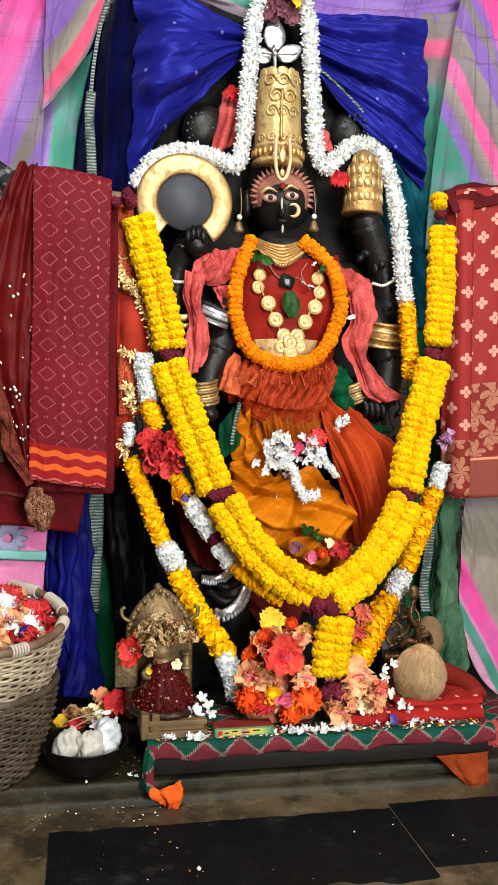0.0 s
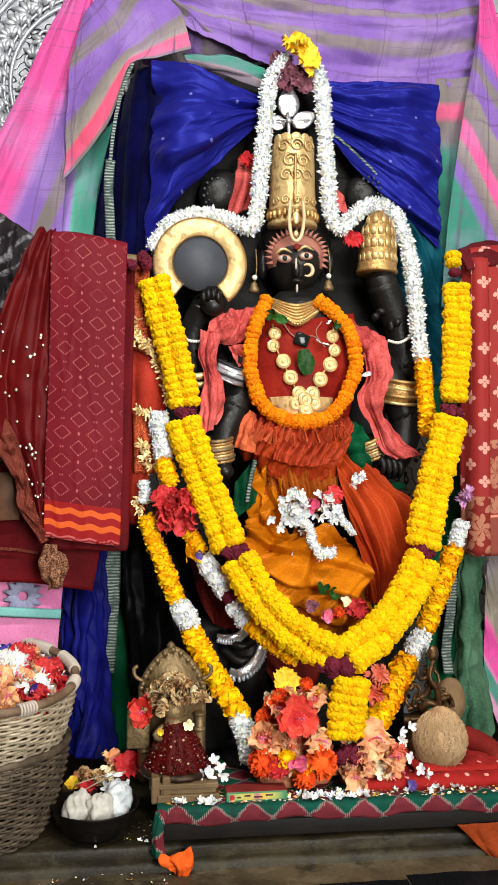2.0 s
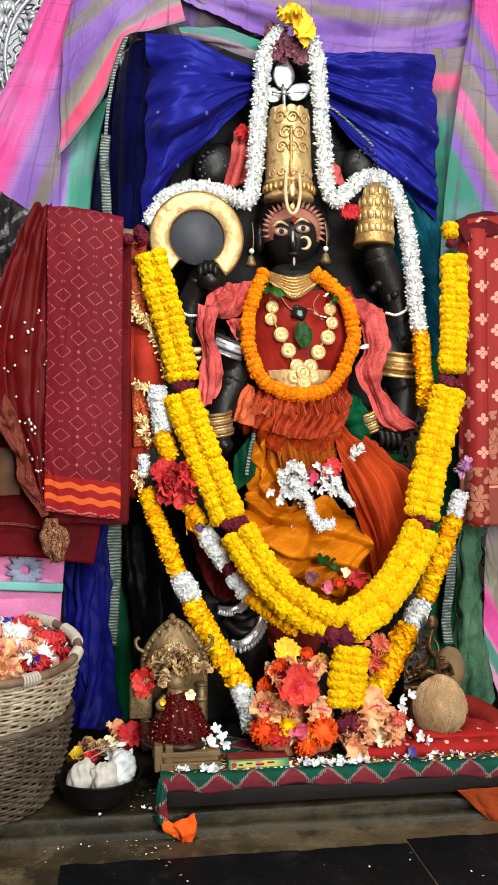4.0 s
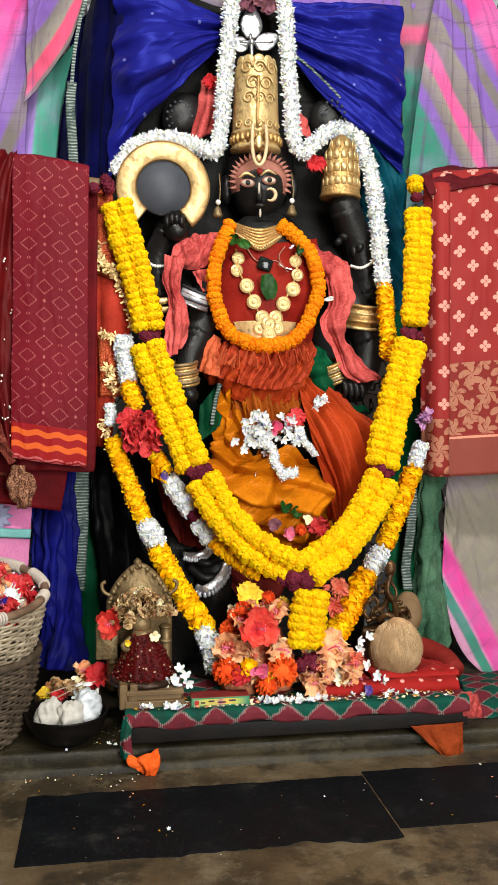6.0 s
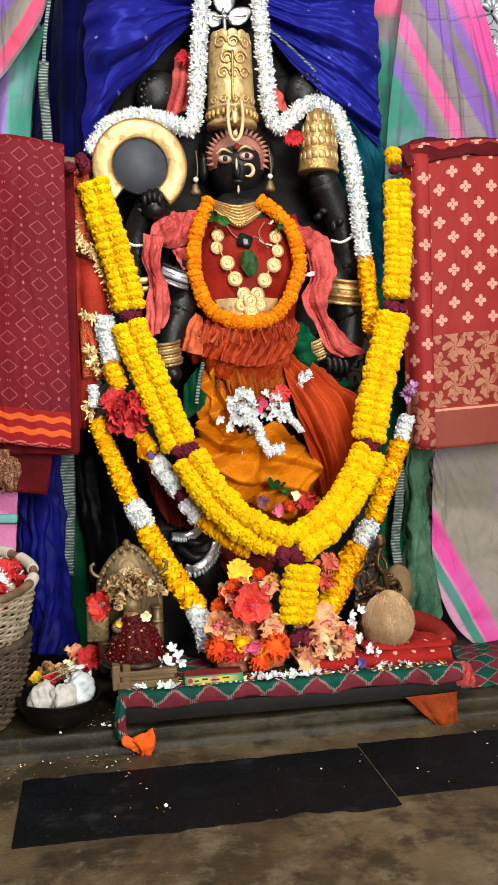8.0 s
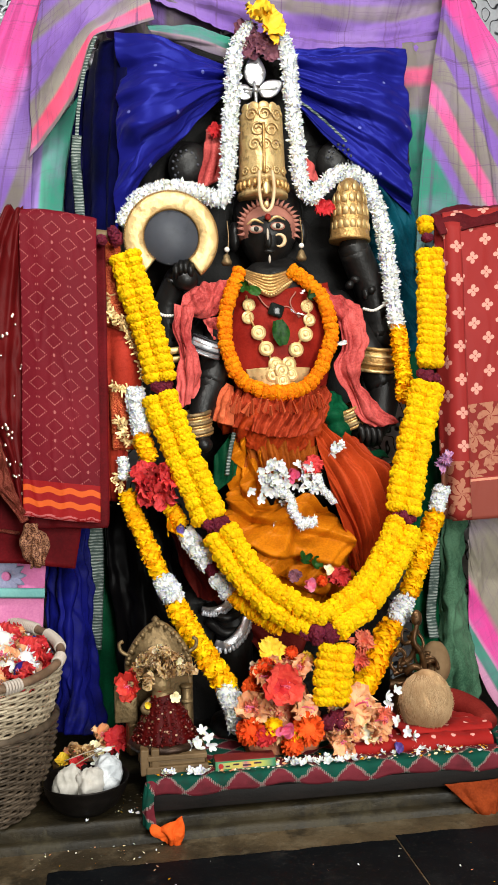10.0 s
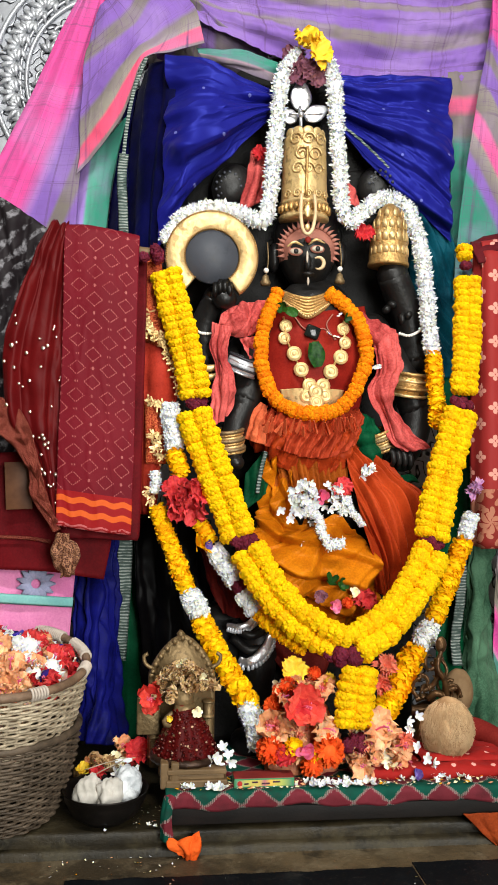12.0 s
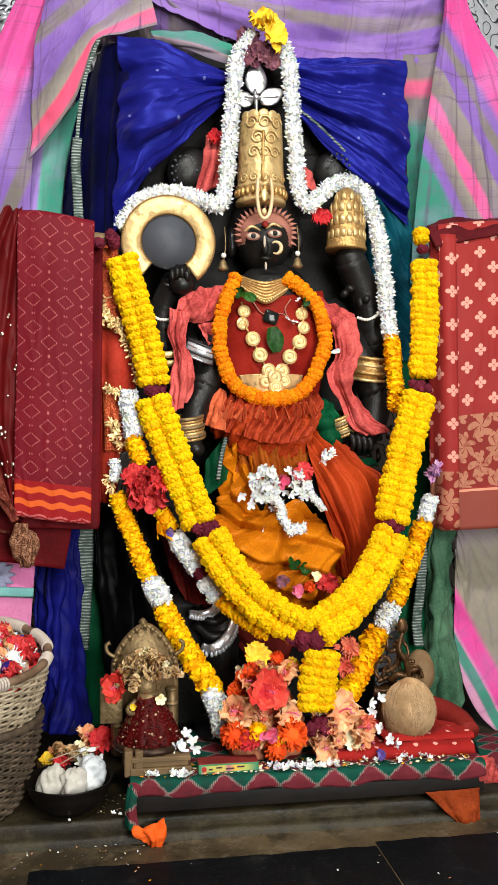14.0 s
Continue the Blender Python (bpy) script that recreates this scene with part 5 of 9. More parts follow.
ball(bm, ((0.415, 2.18, 1.529)[0], 2.18, 1.5), (0.27, 0.03, 0.27), None, 32, 16, 5)
# carved round boss beside the crown
for px in ((0.241, 2.11, 1.413), (0.607, 2.13, 1.438)):
    ball(bm, px, (0.045, 0.03, 0.055), pose(0, 0, 0, 0, 35, 0), 24, 14)
for cx, cz, sg in ((0.232, 1.400, 1), (0.607, 1.424, -1)):
    for rr, num, rb in ((0.030, 9, 0.0036), (0.021, 7, 0.0026)):
        for k in range(num):
            a = math.radians(215 - 26 * k * (9 / num)) if sg > 0 else math.radians(-35 + 26 * k * (9 / num))
            ball(bm, (cx + rr * math.cos(a), 2.084, cz + 1.25 * rr * math.sin(a)), rb, None, 8, 6, 6)
# seat and body
block(bm, (0.431, 2.1, 0.255), (0.50, 0.22, 0.32), 0.03, None, 5)
ball(bm, (0.443, 2.08, 1.02), (0.125, 0.085, 0.17), None, 28, 18)
ball(bm, (0.443, 2.08, 0.844), (0.115, 0.085, 0.12), None, 24, 14)
ball(bm, (0.428, 2.09, 1.137), (0.055, 0.05, 0.06), None, 18, 12)


def face_shape(c):
    k = 1 - 0.16 * max(0, -c.z) ** 1.5
    return Vector((c.x * k, c.y * (1 if c.y > 0 else 0.92), c.z * (0.68 if c.z > 0 else 1.09)))


HEAD = (0.422, 2.075, 1.252)
start = len(bm.faces)
ball(bm, HEAD, (0.070, 0.072, 0.088), pose(0, 0, 0, 0, 0, 0), 110, 80, 0, face_shape)
bm.faces.ensure_lookup_table()
for f in bm.faces[start:]:
    d = f.calc_center_median() - V(HEAD)
    x, z = d.x / 0.068, d.z / (0.060 if d.z > 0 else 0.088)
    if d.y < 0.01 and (x / 0.76) ** 2 + ((z + 0.28) / 0.60 + 0.10 * math.exp(-(x / 0.16) ** 2)) ** 2 > 1 and -0.32 < z < 0.93:
        f.material_index = 1
# hair mass and ears
ball(bm, (0.43, 2.1, 1.29), (0.085, 0.05, 0.095), None, 24, 16)
for px in ((0.345, 2.09, 1.236), (0.509, 2.09, 1.249)):
    ball(bm, px, (0.014, 0.02, 0.036), None, 14, 10)
# limbs
def limb(pts, radii):
    n = 18
    q = catmull(pts, n)
    tube(bm, q, lambda s: radii[0] + (radii[1] - radii[0]) * s, 14)
    ball(bm, q[-1], radii[1], None, 14, 8)
    ball(bm, q[0], radii[0], None, 14, 8)


limb([(0.326, 2.1, 1.061), (0.238, 2.1, 0.978), (0.182, 2.07, 1)], (0.045, 0.036))
limb([(0.182, 2.07, 0.987), (0.179, 2.06, 1.065), (0.199, 2.03, 1.126)], (0.038, 0.026))
limb([(0.317, 2.06, 1.069), (0.292, 2.04, 0.946), (0.27, 2.02, 0.879)], (0.042, 0.036))
limb([(0.272, 2.02, 0.879), (0.248, 2, 0.82), (0.24, 1.985, 0.749)], (0.034, 0.022))
limb([(0.58, 2.11, 1.069), (0.659, 2.11, 0.986), (0.697, 2.09, 1.013)], (0.045, 0.040))
limb([(0.7, 2.09, 0.999), (0.679, 2.08, 1.094), (0.628, 2.05, 1.197)], (0.042, 0.038))
limb([(0.589, 2.09, 1.066), (0.668, 2.09, 0.957), (0.701, 2.08, 0.873)], (0.045, 0.040))
limb([(0.705, 2.08, 0.873), (0.688, 2.06, 0.803), (0.662, 2.045, 0.762)], (0.040, 0.028))
# hands
for c, k in (((0.218, 2, 1.118), 1), ((0.65, 2.03, 0.751), 1), ((0.247, 1.975, 0.742), 0.7)):
    ball(bm, c, (0.030 * k, 0.024, 0.026 * k), None, 16, 10)
for i in range(4):
    a = V((0.617, 2.012, 0.775)) + Vector((0.014 * i, 0.0, 0.006 - 0.002 * i))
    tube(bm, [a, a + Vector((0.004, -0.012, -0.014)), a + Vector((0.006, -0.012, -0.030)), a + Vector((0.004, 0.0, -0.042))], lambda s: 0.008 - 0.002 * s, 8)
for i in range(4):
    a = V((0.195, 1.985, 1.118)) + Vector((0.011 * i, 0, 0.008 * math.sin(i)))
    tube(bm, [a, a + Vector((0.0, -0.008, 0.016)), a + Vector((0.003, 0.002, 0.03))], 0.007, 8)
# carved texture on the raised forearm
rng = random.Random(3)
for k in range(16):
    c = V((0.643, 2.045, 1.142)) + Vector((rng.uniform(-0.03, 0.03), rng.uniform(-0.004, 0.004), rng.uniform(-0.055, 0.05)))
    ball(bm, c, (rng.uniform(0.008, 0.016), 0.012, rng.uniform(0.006, 0.012)), pose(0, 0, 0, 0, rng.uniform(0, 90), 0), 12, 8)
# legs: one knee raised across, one shin hanging
limb([(0.428, 2.09, 0.667), (0.55, 2.07, 0.639), (0.662, 2.07, 0.597)], (0.07, 0.06))
limb([(0.401, 2.09, 0.667), (0.34, 2.05, 0.536), (0.303, 2.02, 0.461)], (0.065, 0.05))
limb([(0.303, 2.02, 0.461), (0.307, 1.98, 0.326), (0.297, 1.97, 0.175)], (0.052, 0.036))
ball(bm, (0.276, 1.93, 0.126), (0.035, 0.07, 0.028), None, 18, 10)
limb([(0.662, 2.07, 0.597), (0.601, 2.05, 0.41), (0.488, 2.04, 0.307)], (0.055, 0.04))
# ridged carving under the hanging leg
for k in range(2):
    tube(bm, catmull([(0.245, 1.96, 0.383 - 0.033 * k), (0.283, 1.935, 0.36 - 0.033 * k), (0.335, 1.965, 0.376 - 0.033 * k)], 12), 0.010, 8)
# painted brow, eyes, nose, lips
def almond(c, w, h, y, mat):
    ball(bm, (c[0], y, c[2]), (w, 0.004, h), pose(0, 0, 0, 0, 0, 0), 18, 10, mat)


for c, t in (((0.383, 1.998, 1.233), 4), ((0.434, 1.998, 1.241), -4)):
    almond(c, 0.0172, 0.0098, c[1] + 0.004, 1)
    almond(c, 0.0138, 0.0068, c[1] + 0.001, 2)
    almond(c, 0.0064, 0.0062, c[1] - 0.001, 0)
    tube(bm, catmull([V(c) + Vector((-0.021, 0.003, 0.010)), V(c) + Vector((-0.004, -0.001, 0.021)), V(c) + Vector((0.018, 0.003, 0.014))], 12), lambda s: 0.0035 * math.sin(math.pi * (0.15 + 0.75 * s)), 8, mat=3)
ball(bm, (0.411, 1.999, 1.208), (0.0085, 0.012, 0.020), None, 14, 10)
# pale streak modelled down the nose in place of its highlight
ball(bm, (0.408, 1.989, 1.219), (0.003, 0.003, 0.014), None, 10, 8, 2)
ball(bm, (0.414, 1.999, 1.182), (0.013, 0.007, 0.0055), None, 14, 8)
ball(bm, (0.412, 1.995, 1.164), (0.003, 0.003, 0.010), None, 10, 8, 2)
ball(bm, (0.411, 1.997, 1.261), (0.0075, 0.004, 0.0075), None, 12, 8, 4)
idol = part("stone_idol", bm, [STONE, PASTE, EYE_WHITE, GOLD, VERMILION, STONE_ROUGH, SLATE])
tagged(idol, "seated black stone idol dressed in silk against a carved slab", "idol")

# ---- metal ornaments on the idol ----
fringe = thing("brow_fringe", (0.413, 2.01, 1.306), "brown leaf-edged fringe band round the idol's brow", "ornament")
leaf = bmesh.new()
tube(leaf, [(0, 0, -0.006), (0.001, -0.002, 0.004), (0.0035, 0, 0.013)], lambda s: 0.0058 * (1 - 0.94 * s), 6, False, 0.4)
leaf = mesh_of("leaf", leaf, PASTE)
for k in range(22):
    a = math.radians(-16 + 212 * k / 21)
    c = V(HEAD) + Vector((0.066 * math.cos(a), -0.03 - 0.012 * max(0, math.sin(a)), (0.054 if math.sin(a) > 0 else 0.078) * math.sin(a)))
    piece("leaf", leaf, Matrix.Translation(c) @ pose(0, 0, 0, 0, 90 - math.degrees(a), 0), fringe)

crown = thing("gold_headdress", (0.416, 2.06, 1.346), "tall embossed gold crown on the idol's head", "crown")
C = V((0.411, 2.06, 0))
z0, z1 = 1.321, 1.528
bm = bmesh.new()
prof = [(0.057, z0 - 0.004), (0.060, z0), (0.060, z0 + 0.006), (0.057, z0 + 0.008), (0.056, z0 + 0.032), (0.059, z0 + 0.034), (0.059, z0 + 0.040), (0.055, z0 + 0.042)]
prof += [(0.056 - 0.005 * k / 8, z0 + 0.042 + (z1 - z0 - 0.06) * k / 8) for k in range(1, 9)] + [(0.045, z1 - 0.008), (0.030, z1)]
lathe(bm, prof, Matrix.Translation(C), 48)
part("crown_body", bm, GOLD_EMBOSS, crown)
rng = random.Random(11)
for row, (zz, num, r) in enumerate(((z1 - 0.026, 3, 0.016), (z1 - 0.062, 2, 0.018), (z1 - 0.096, 3, 0.015), (z0 + 0.052, 5, 0.010))):
    for k in range(num):
        a = math.radians(-90 + (k - (num - 1) / 2) * (34 if row < 2 else 27))
        rad = 0.0515 + 0.005 * (z1 - zz) / (z1 - z0)
        c = C + Vector((rad * math.cos(a), rad * math.sin(a), zz))
        m = Matrix.Translation(c) @ pose(0, 0, 0, 0, 0, math.degrees(a) + 90)
        bm = bmesh.new()
        pts = [m @ Vector((r * (1 - 0.75 * i / 22) * math.cos(i * 0.42), -0.002, r * (1 - 0.75 * i / 22) * math.sin(i * 0.42))) for i in range(23)]
        tube(bm, pts, lambda s: 0.0030 - 0.0012 * s, 6, False, 0.5, (math.cos(a), math.sin(a), 0))
        part("spiral", bm, GOLD_EMBOSS, crown)
for k in range(13):
    a = math.radians(-170 + 160 * k / 12)
    bm = bmesh.new()
    ball(bm, C + Vector((0.060 * math.cos(a), 0.060 * math.sin(a), z0 + 0.021)), (0.006, 0.006, 0.010), None, 10, 8)
    part("stud", bm, GOLD_DEEP, crown)
for k in range(5):
    a = math.radians(-90 + (k - 2) * 32)
    bm = bmesh.new()
    c = C + Vector((0.044 * math.cos(a), 0.044 * math.sin(a), z1 - 0.006))
    ball(bm, c, (0.014, 0.005, 0.013), pose(0, 0, 0, 0, 0, math.degrees(a) + 90), 16, 10)
    part("scallop", bm, GOLD_EMBOSS, crown)
bm = bmesh.new()
tube(bm, catmull([(0.407, 2, 1.479), (0.406, 1.998, 1.426), (0.405, 1.995, 1.363)], 12), 0.0035, 6)
part("centre_rib", bm, GOLD_DEEP, crown)

top = thing("silver_trident", (0.405, 2.08, 1.548), "polished silver trident finial above the crown", "finial")


def spade(name, c, w, h, tilt, parent):
    bm = bmesh.new()
    m = Matrix.Translation(c) @ pose(0, 0, 0, 0, tilt, 0)
    pts = [m @ Vector((0, 0, h * (i / 12))) for i in range(13)]
    tube(bm, pts, lambda s: w * (0.12 + 0.88 * math.sin(math.pi * min(1, s * 0.93 + 0.05)) ** 0.8 * (1 - 0.35 * s)), 14, False, 0.16)
    part(name, bm, SILVER, parent)


spade("middle_blade", (0.399, 2.06, 1.586), 0.031, 0.072, 2, top)
spade("right_blade", (0.411, 2.06, 1.568), 0.024, 0.062, 62, top)
spade("left_blade", (0.392, 2.06, 1.567), 0.022, 0.045, -80, top)
spade("lower_blade", (0.4, 2.05, 1.53), 0.016, 0.036, -100, top)
spade("lower_blade", (0.42, 2.05, 1.522), 0.014, 0.036, 80, top)
bm = bmesh.new()
tube(bm, catmull([(0.395, 2.045, 1.59), (0.397, 2.04, 1.559), (0.399, 2.045, 1.521)], 10), 0.004, 8)
tube(bm, catmull([(0.369, 2.05, 1.573), (0.399, 2.045, 1.572), (0.45, 2.05, 1.578)], 10), 0.003, 8)
ball(bm, (0.397, 2.04, 1.569), 0.008, None, 12, 8)
part("stem", bm, SILVER, top)

tilak = thing("brow_pendant", (0.409, 2, 1.277), "ivory-gold looped pendant over the idol's forehead", "ornament")
bm = bmesh.new()
tube(bm, catmull([(0.392, 1.985, 1.363), (0.39, 1.98, 1.316), (0.395, 1.98, 1.281), (0.406, 1.978, 1.269), (0.418, 1.98, 1.283), (0.424, 1.98, 1.321), (0.422, 1.985, 1.363)], 40), 0.0042, 8)
part("loop", bm, IVORY, tilak)
bm = bmesh.new()
ball(bm, (0.405, 1.977, 1.285), (0.006, 0.004, 0.008), None, 12, 8)
ball(bm, (0.406, 1.982, 1.324), (0.008, 0.004, 0.016), None, 12, 8)
part("drop", bm, GOLD, tilak)

ring = thing("nose_ring", (0.434, 1.985, 1.203), "ivory crescent nose ring", "ornament")
bm = bmesh.new()
c = V((0.433, 1.982, 1.204))
tube(bm, [c + Vector((0.0125 * math.cos(a), 0, 0.0135 * math.sin(a))) for a in (math.radians(130 - 250 * i / 24) for i in range(25))], lambda s: 0.0016 + 0.0032 * math.sin(math.pi * s), 8)
part("crescent", bm, IVORY, ring)
for a, b, z in (((0.322, 2.04, 1.261), (0.317, 2.03, 1.169), 1), ((0.495, 2.04, 1.271), (0.494, 2.03, 1.18), 1)):
    ear = thing("earring", b, "hanging pearl and gold bell earring", "earring", "earrings")
    bm = bmesh.new()
    tube(bm, catmull([a, V(a).lerp(V(b), 0.5) + Vector((0.004, 0, 0)), b], 10), 0.0016, 6)
    part("chain", bm, BRASS, ear)
    bm = bmesh.new()
    lathe(bm, [(0.002, 0.014), (0.007, 0.010), (0.009, 0.002), (0.013, -0.006), (0.011, -0.012), (0.003, -0.014)], Matrix.Translation(b), 16)
    part("bell", bm, BRASS, ear)
    bm = bmesh.new()
    ball(bm, V(a).lerp(V(b), 0.75) + Vector((0, -0.004, 0)), 0.0065, None, 12, 8)
    part("pearl", bm, PEARL, ear)

disc = thing("gold_discus", (0.188, 2, 1.108), "grey stone discus with an embossed gold rim, held up", "discus")
DC = V((0.188, 2, 1.21))
bm = bmesh.new()
lathe(bm, [(0.001, -0.0115), (0.025, -0.0115), (0.054, -0.0113), (0.0575, -0.0108), (0.0595, -0.009), (0.0605, -0.005), (0.0605, 0.012), (0.001, 0.012)], Matrix.Translation(DC) @ pose(0, 0, 0, -90, 0, 0) @ pose(0, 0, 0, 180, 0, 0), 56)
part("stone_face", bm, SLATE, disc, "plain dark grey stone face")
bm = bmesh.new()
n, r0, r1 = 90, 0.0615, 0.1065
prof = [(r0, -0.012), (r0 + 0.004, -0.018), (r1 - 0.006, -0.014), (r1, -0.009), (r1, 0.008), (r0, 0.008)]
rings = []
for i in range(n + 1):
    a = math.radians(-52 + 284 * i / n)
    rings.append([bm.verts.new(DC + Vector((r * math.cos(a), y, r * math.sin(a)))) for r, y in prof])
for a, b in zip(rings, rings[1:]):
    for k in range(len(prof)):
        bm.faces.new((a[k], b[k], b[(k + 1) % len(prof)], a[(k + 1) % len(prof)]))
bm.faces.new(rings[0])
bm.faces.new(rings[-1][::-1])
part("gold_rim", bm, GOLD_EMBOSS, disc, "hammered gold rim open at the bottom")
bead = bmesh.new()
bmesh.ops.create_uvsphere(bead, u_segments=8, v_segments=6, radius=0.0019)
bead = mesh_of("bead", bead, GOLD_DEEP)
for r, num in ((r0 + 0.001, 64), (r1 - 0.002, 100)):
    for i in range(num + 1):
        a = math.radians(-52 + 284 * i / num)
        piece("bead", bead, Matrix.Translation(DC + Vector((r * math.cos(a), -0.017 if r < 0.08 else -0.013, r * math.sin(a)))), disc)

cone = thing("gold_conch_cover", (0.617, 2.05, 1.217), "embossed gold cone capping the idol's raised hand", "cover")
zc, zt = 1.218, 1.371
h = zt - zc
m = Matrix.Translation((0.617, 2.05, zc)) @ pose(0, 0, 0, 0, 1, 0)
bm = bmesh.new()
lathe(bm, [(0.046, -0.001), (0.0495, 0.0), (0.0495, 0.006), (0.047, 0.010), (0.047, 0.2 * h), (0.045, 0.4 * h), (0.040, 0.6 * h), (0.032, 0.78 * h), (0.022, 0.91 * h), (0.009, 0.985 * h), (0.001, h)], m, 40)
part("cone_body", bm, GOLD_DEEP, cone)
for row, (f, num, s) in enumerate(((0.16, 9, 1.0), (0.36, 8, 1.1), (0.56, 7, 1.0), (0.74, 5, 0.9))):
    for k in range(num):
        a = math.radians(-170 + 160 * (k + (0.5 if row % 2 else 0)) / (num - 0.5))
        r = (0.047, 0.0455, 0.0415, 0.034)[row]
        bm = bmesh.new()
        base = m @ Vector((r * math.cos(a), r * math.sin(a), f * h))
        tip = m @ Vector(((r - 0.003) * math.cos(a), (r - 0.003) * math.sin(a), f * h + 0.026 * s))
        tube(bm, [base, base.lerp(tip, 0.5) + Vector((math.cos(a), math.sin(a), 0)) * 0.0008, tip], lambda q: 0.0075 * s * math.sin(math.pi * (0.3 + 0.65 * q)), 8, False, 0.28, (math.cos(a), math.sin(a), 0))
        part("leaf_emboss", bm, GOLD, cone)


def bangle(name, c, rx, ry, thick, tilt, mat, label, group, rings, gap, yaw=0):
    ob = thing(name, c, label, name.split("_")[-1], group)
    for k in range(rings):
        bm = bmesh.new()
        m = Matrix.Translation(c) @ pose(0, 0, 0, 12, tilt, yaw) @ Matrix.Translation((0, 0, (k - (rings - 1) / 2) * gap))
        q = 1 + 0.07 * math.sin(k * 2.1)
        tube(bm, [m @ Vector((rx * q * math.cos(a), ry * q * math.sin(a), 0)) for a in (2 * math.pi * i / 40 for i in range(40))], thick, 8, True)
        part("ring", bm, mat[k % len(mat)] if isinstance(mat, list) else mat, ob)
    return ob


def cuff(ob, c, rx, ry, tilt, half, mat):
    bm = bmesh.new()
    lathe(bm, [(rx - 0.003, -half), (rx, -half), (rx + 0.001, 0), (rx, half), (rx - 0.003, half)], Matrix.Translation(c) @ pose(0, 0, 0, 12, tilt, 0) @ Matrix.Diagonal((1, ry / rx, 1, 1)), 40, cap=False)
    part("cuff", bm, mat, ob)


bangle("wrist_bangle", (0.234, 1.99, 0.791), 0.031, 0.028, 0.0048, -8, [GOLD_DEEP, BRASS, GOLD], "stack of broad old-gold bangles on the wrist", "bangles", 8, 0.0068)
bangle("wrist_bangle", (0.599, 2.03, 0.8), 0.031, 0.028, 0.0048, -24, [GOLD_DEEP, BRASS, GOLD], "stack of broad old-gold bangles on the wrist", "bangles", 7, 0.0068)
cuff(bangle("arm_band", (0.679, 2.07, 0.939), 0.045, 0.041, 0.0045, 5, [GOLD, GOLD_DEEP], "wide gold arm band", "arm bands", 4, 0.0175), (0.679, 2.07, 0.939), 0.044, 0.04, 5, 0.027, GOLD_DEEP)
bangle("arm_band", (0.191, 2.04, 0.955), 0.038, 0.035, 0.008, -8, GOLD, "plain gold arm band", "arm bands", 2, 0.02)
cuff(bangle("arm_band", (0.262, 2, 0.965), 0.036, 0.032, 0.0026, 20, [SILVER, SILVER_DARK], "broad engraved silver arm band", "arm bands", 4, 0.0115), (0.262, 2, 0.965), 0.0355, 0.0315, 20, 0.018, SILVER_PALE)
def belled_anklet(line, w, label):
    """An open silver band with a row of little bells along its lower edge."""
    ob = thing("foot_anklet", line[0], label, "anklet", "anklets")
    bm = bmesh.new()
    q = catmull(line, 30)
    tube(bm, q, lambda s: w * (0.55 + 0.45 * math.sin(math.pi * s)), 10, False, 0.35)
    part("band", bm, SILVER, ob)
    bell = bmesh.new()
    lathe(bell, [(0.0012, 0.006), (0.0030, 0.003), (0.0042, -0.002), (0.0034, -0.005), (0.001, -0.006)], Matrix(), 10)
    bell = mesh_of("bell", bell, SILVER_PALE)
    tan = tangents(q)
    for i in range(2, 29, 2):
        down = Vector((tan[i].z, 0, -tan[i].x)).normalized()
        piece("bell", bell, Matrix.Translation(q[i] + down * w * 0.9 + Vector((0, -0.003, 0))) @ pose(0, 0, 0, 0, 20 * math.sin(i), 0), ob)
    return ob


belled_anklet([(0.257, 1.93, 0.309), (0.275, 1.92, 0.303), (0.3, 1.92, 0.315), (0.32, 1.93, 0.337), (0.328, 1.94, 0.36)], 0.013, "wide silver anklet with bells on the hanging shin")
belled_anklet([(0.231, 1.95, 0.381), (0.252, 1.94, 0.377), (0.277, 1.94, 0.382), (0.297, 1.95, 0.399)], 0.009, "dull silver anklet near the knee")
for line, lab in (([(0.146, 2.03, 1.056), (0.166, 2.015, 1.039), (0.194, 2.01, 1.037)], 1), ([(0.645, 2.04, 1.056), (0.665, 2.025, 1.05), (0.695, 2.03, 1.065)], 1)):
    pb = thing("pearl_bracelet", line[1], "string of small white pearls round the wrist", "bracelet", "pearl bracelets")
    for k, c in enumerate(catmull(line, 11)):
        bm = bmesh.new()
        ball(bm, c, 0.0038, None, 10, 8)
        part("pearl", bm, PEARL, pb)

collar = thing("gold_collar", (0.412, 2, 1.108), "broad gold collar necklace with a pointed centre", "necklace")
rows = []
for k in range(7):
    bm = bmesh.new()
    f = k / 6
    line = catmull([(0.359 + 0.002 * f, 2.03 - 0.006 * f, 1.144 - 0.026 * f),
                    (0.382, 2.008 - 0.008 * f, 1.131 - 0.036 * f),
                    (0.411, 1.998 - 0.008 * f, 1.125 - 0.046 * f),
                    (0.446, 2.008 - 0.008 * f, 1.134 - 0.036 * f),
                    (0.478 - 0.002 * f, 2.03 - 0.006 * f, 1.151 - 0.026 * f)], 40)
    tube(bm, line, 0.0042, 6)
    part("strand", bm, GOLD_DEEP, collar)
for k in range(26):
    bm = bmesh.new()
    line = catmull([(0.359, 2.018, 1.119), (0.384, 1.99, 1.096), (0.41, 1.984, 1.08), (0.439, 1.99, 1.098), (0.473, 2.018, 1.122)], 26)
    ball(bm, line[k], 0.0033, None, 8, 6)
    part("bead", bm, GOLD, collar)

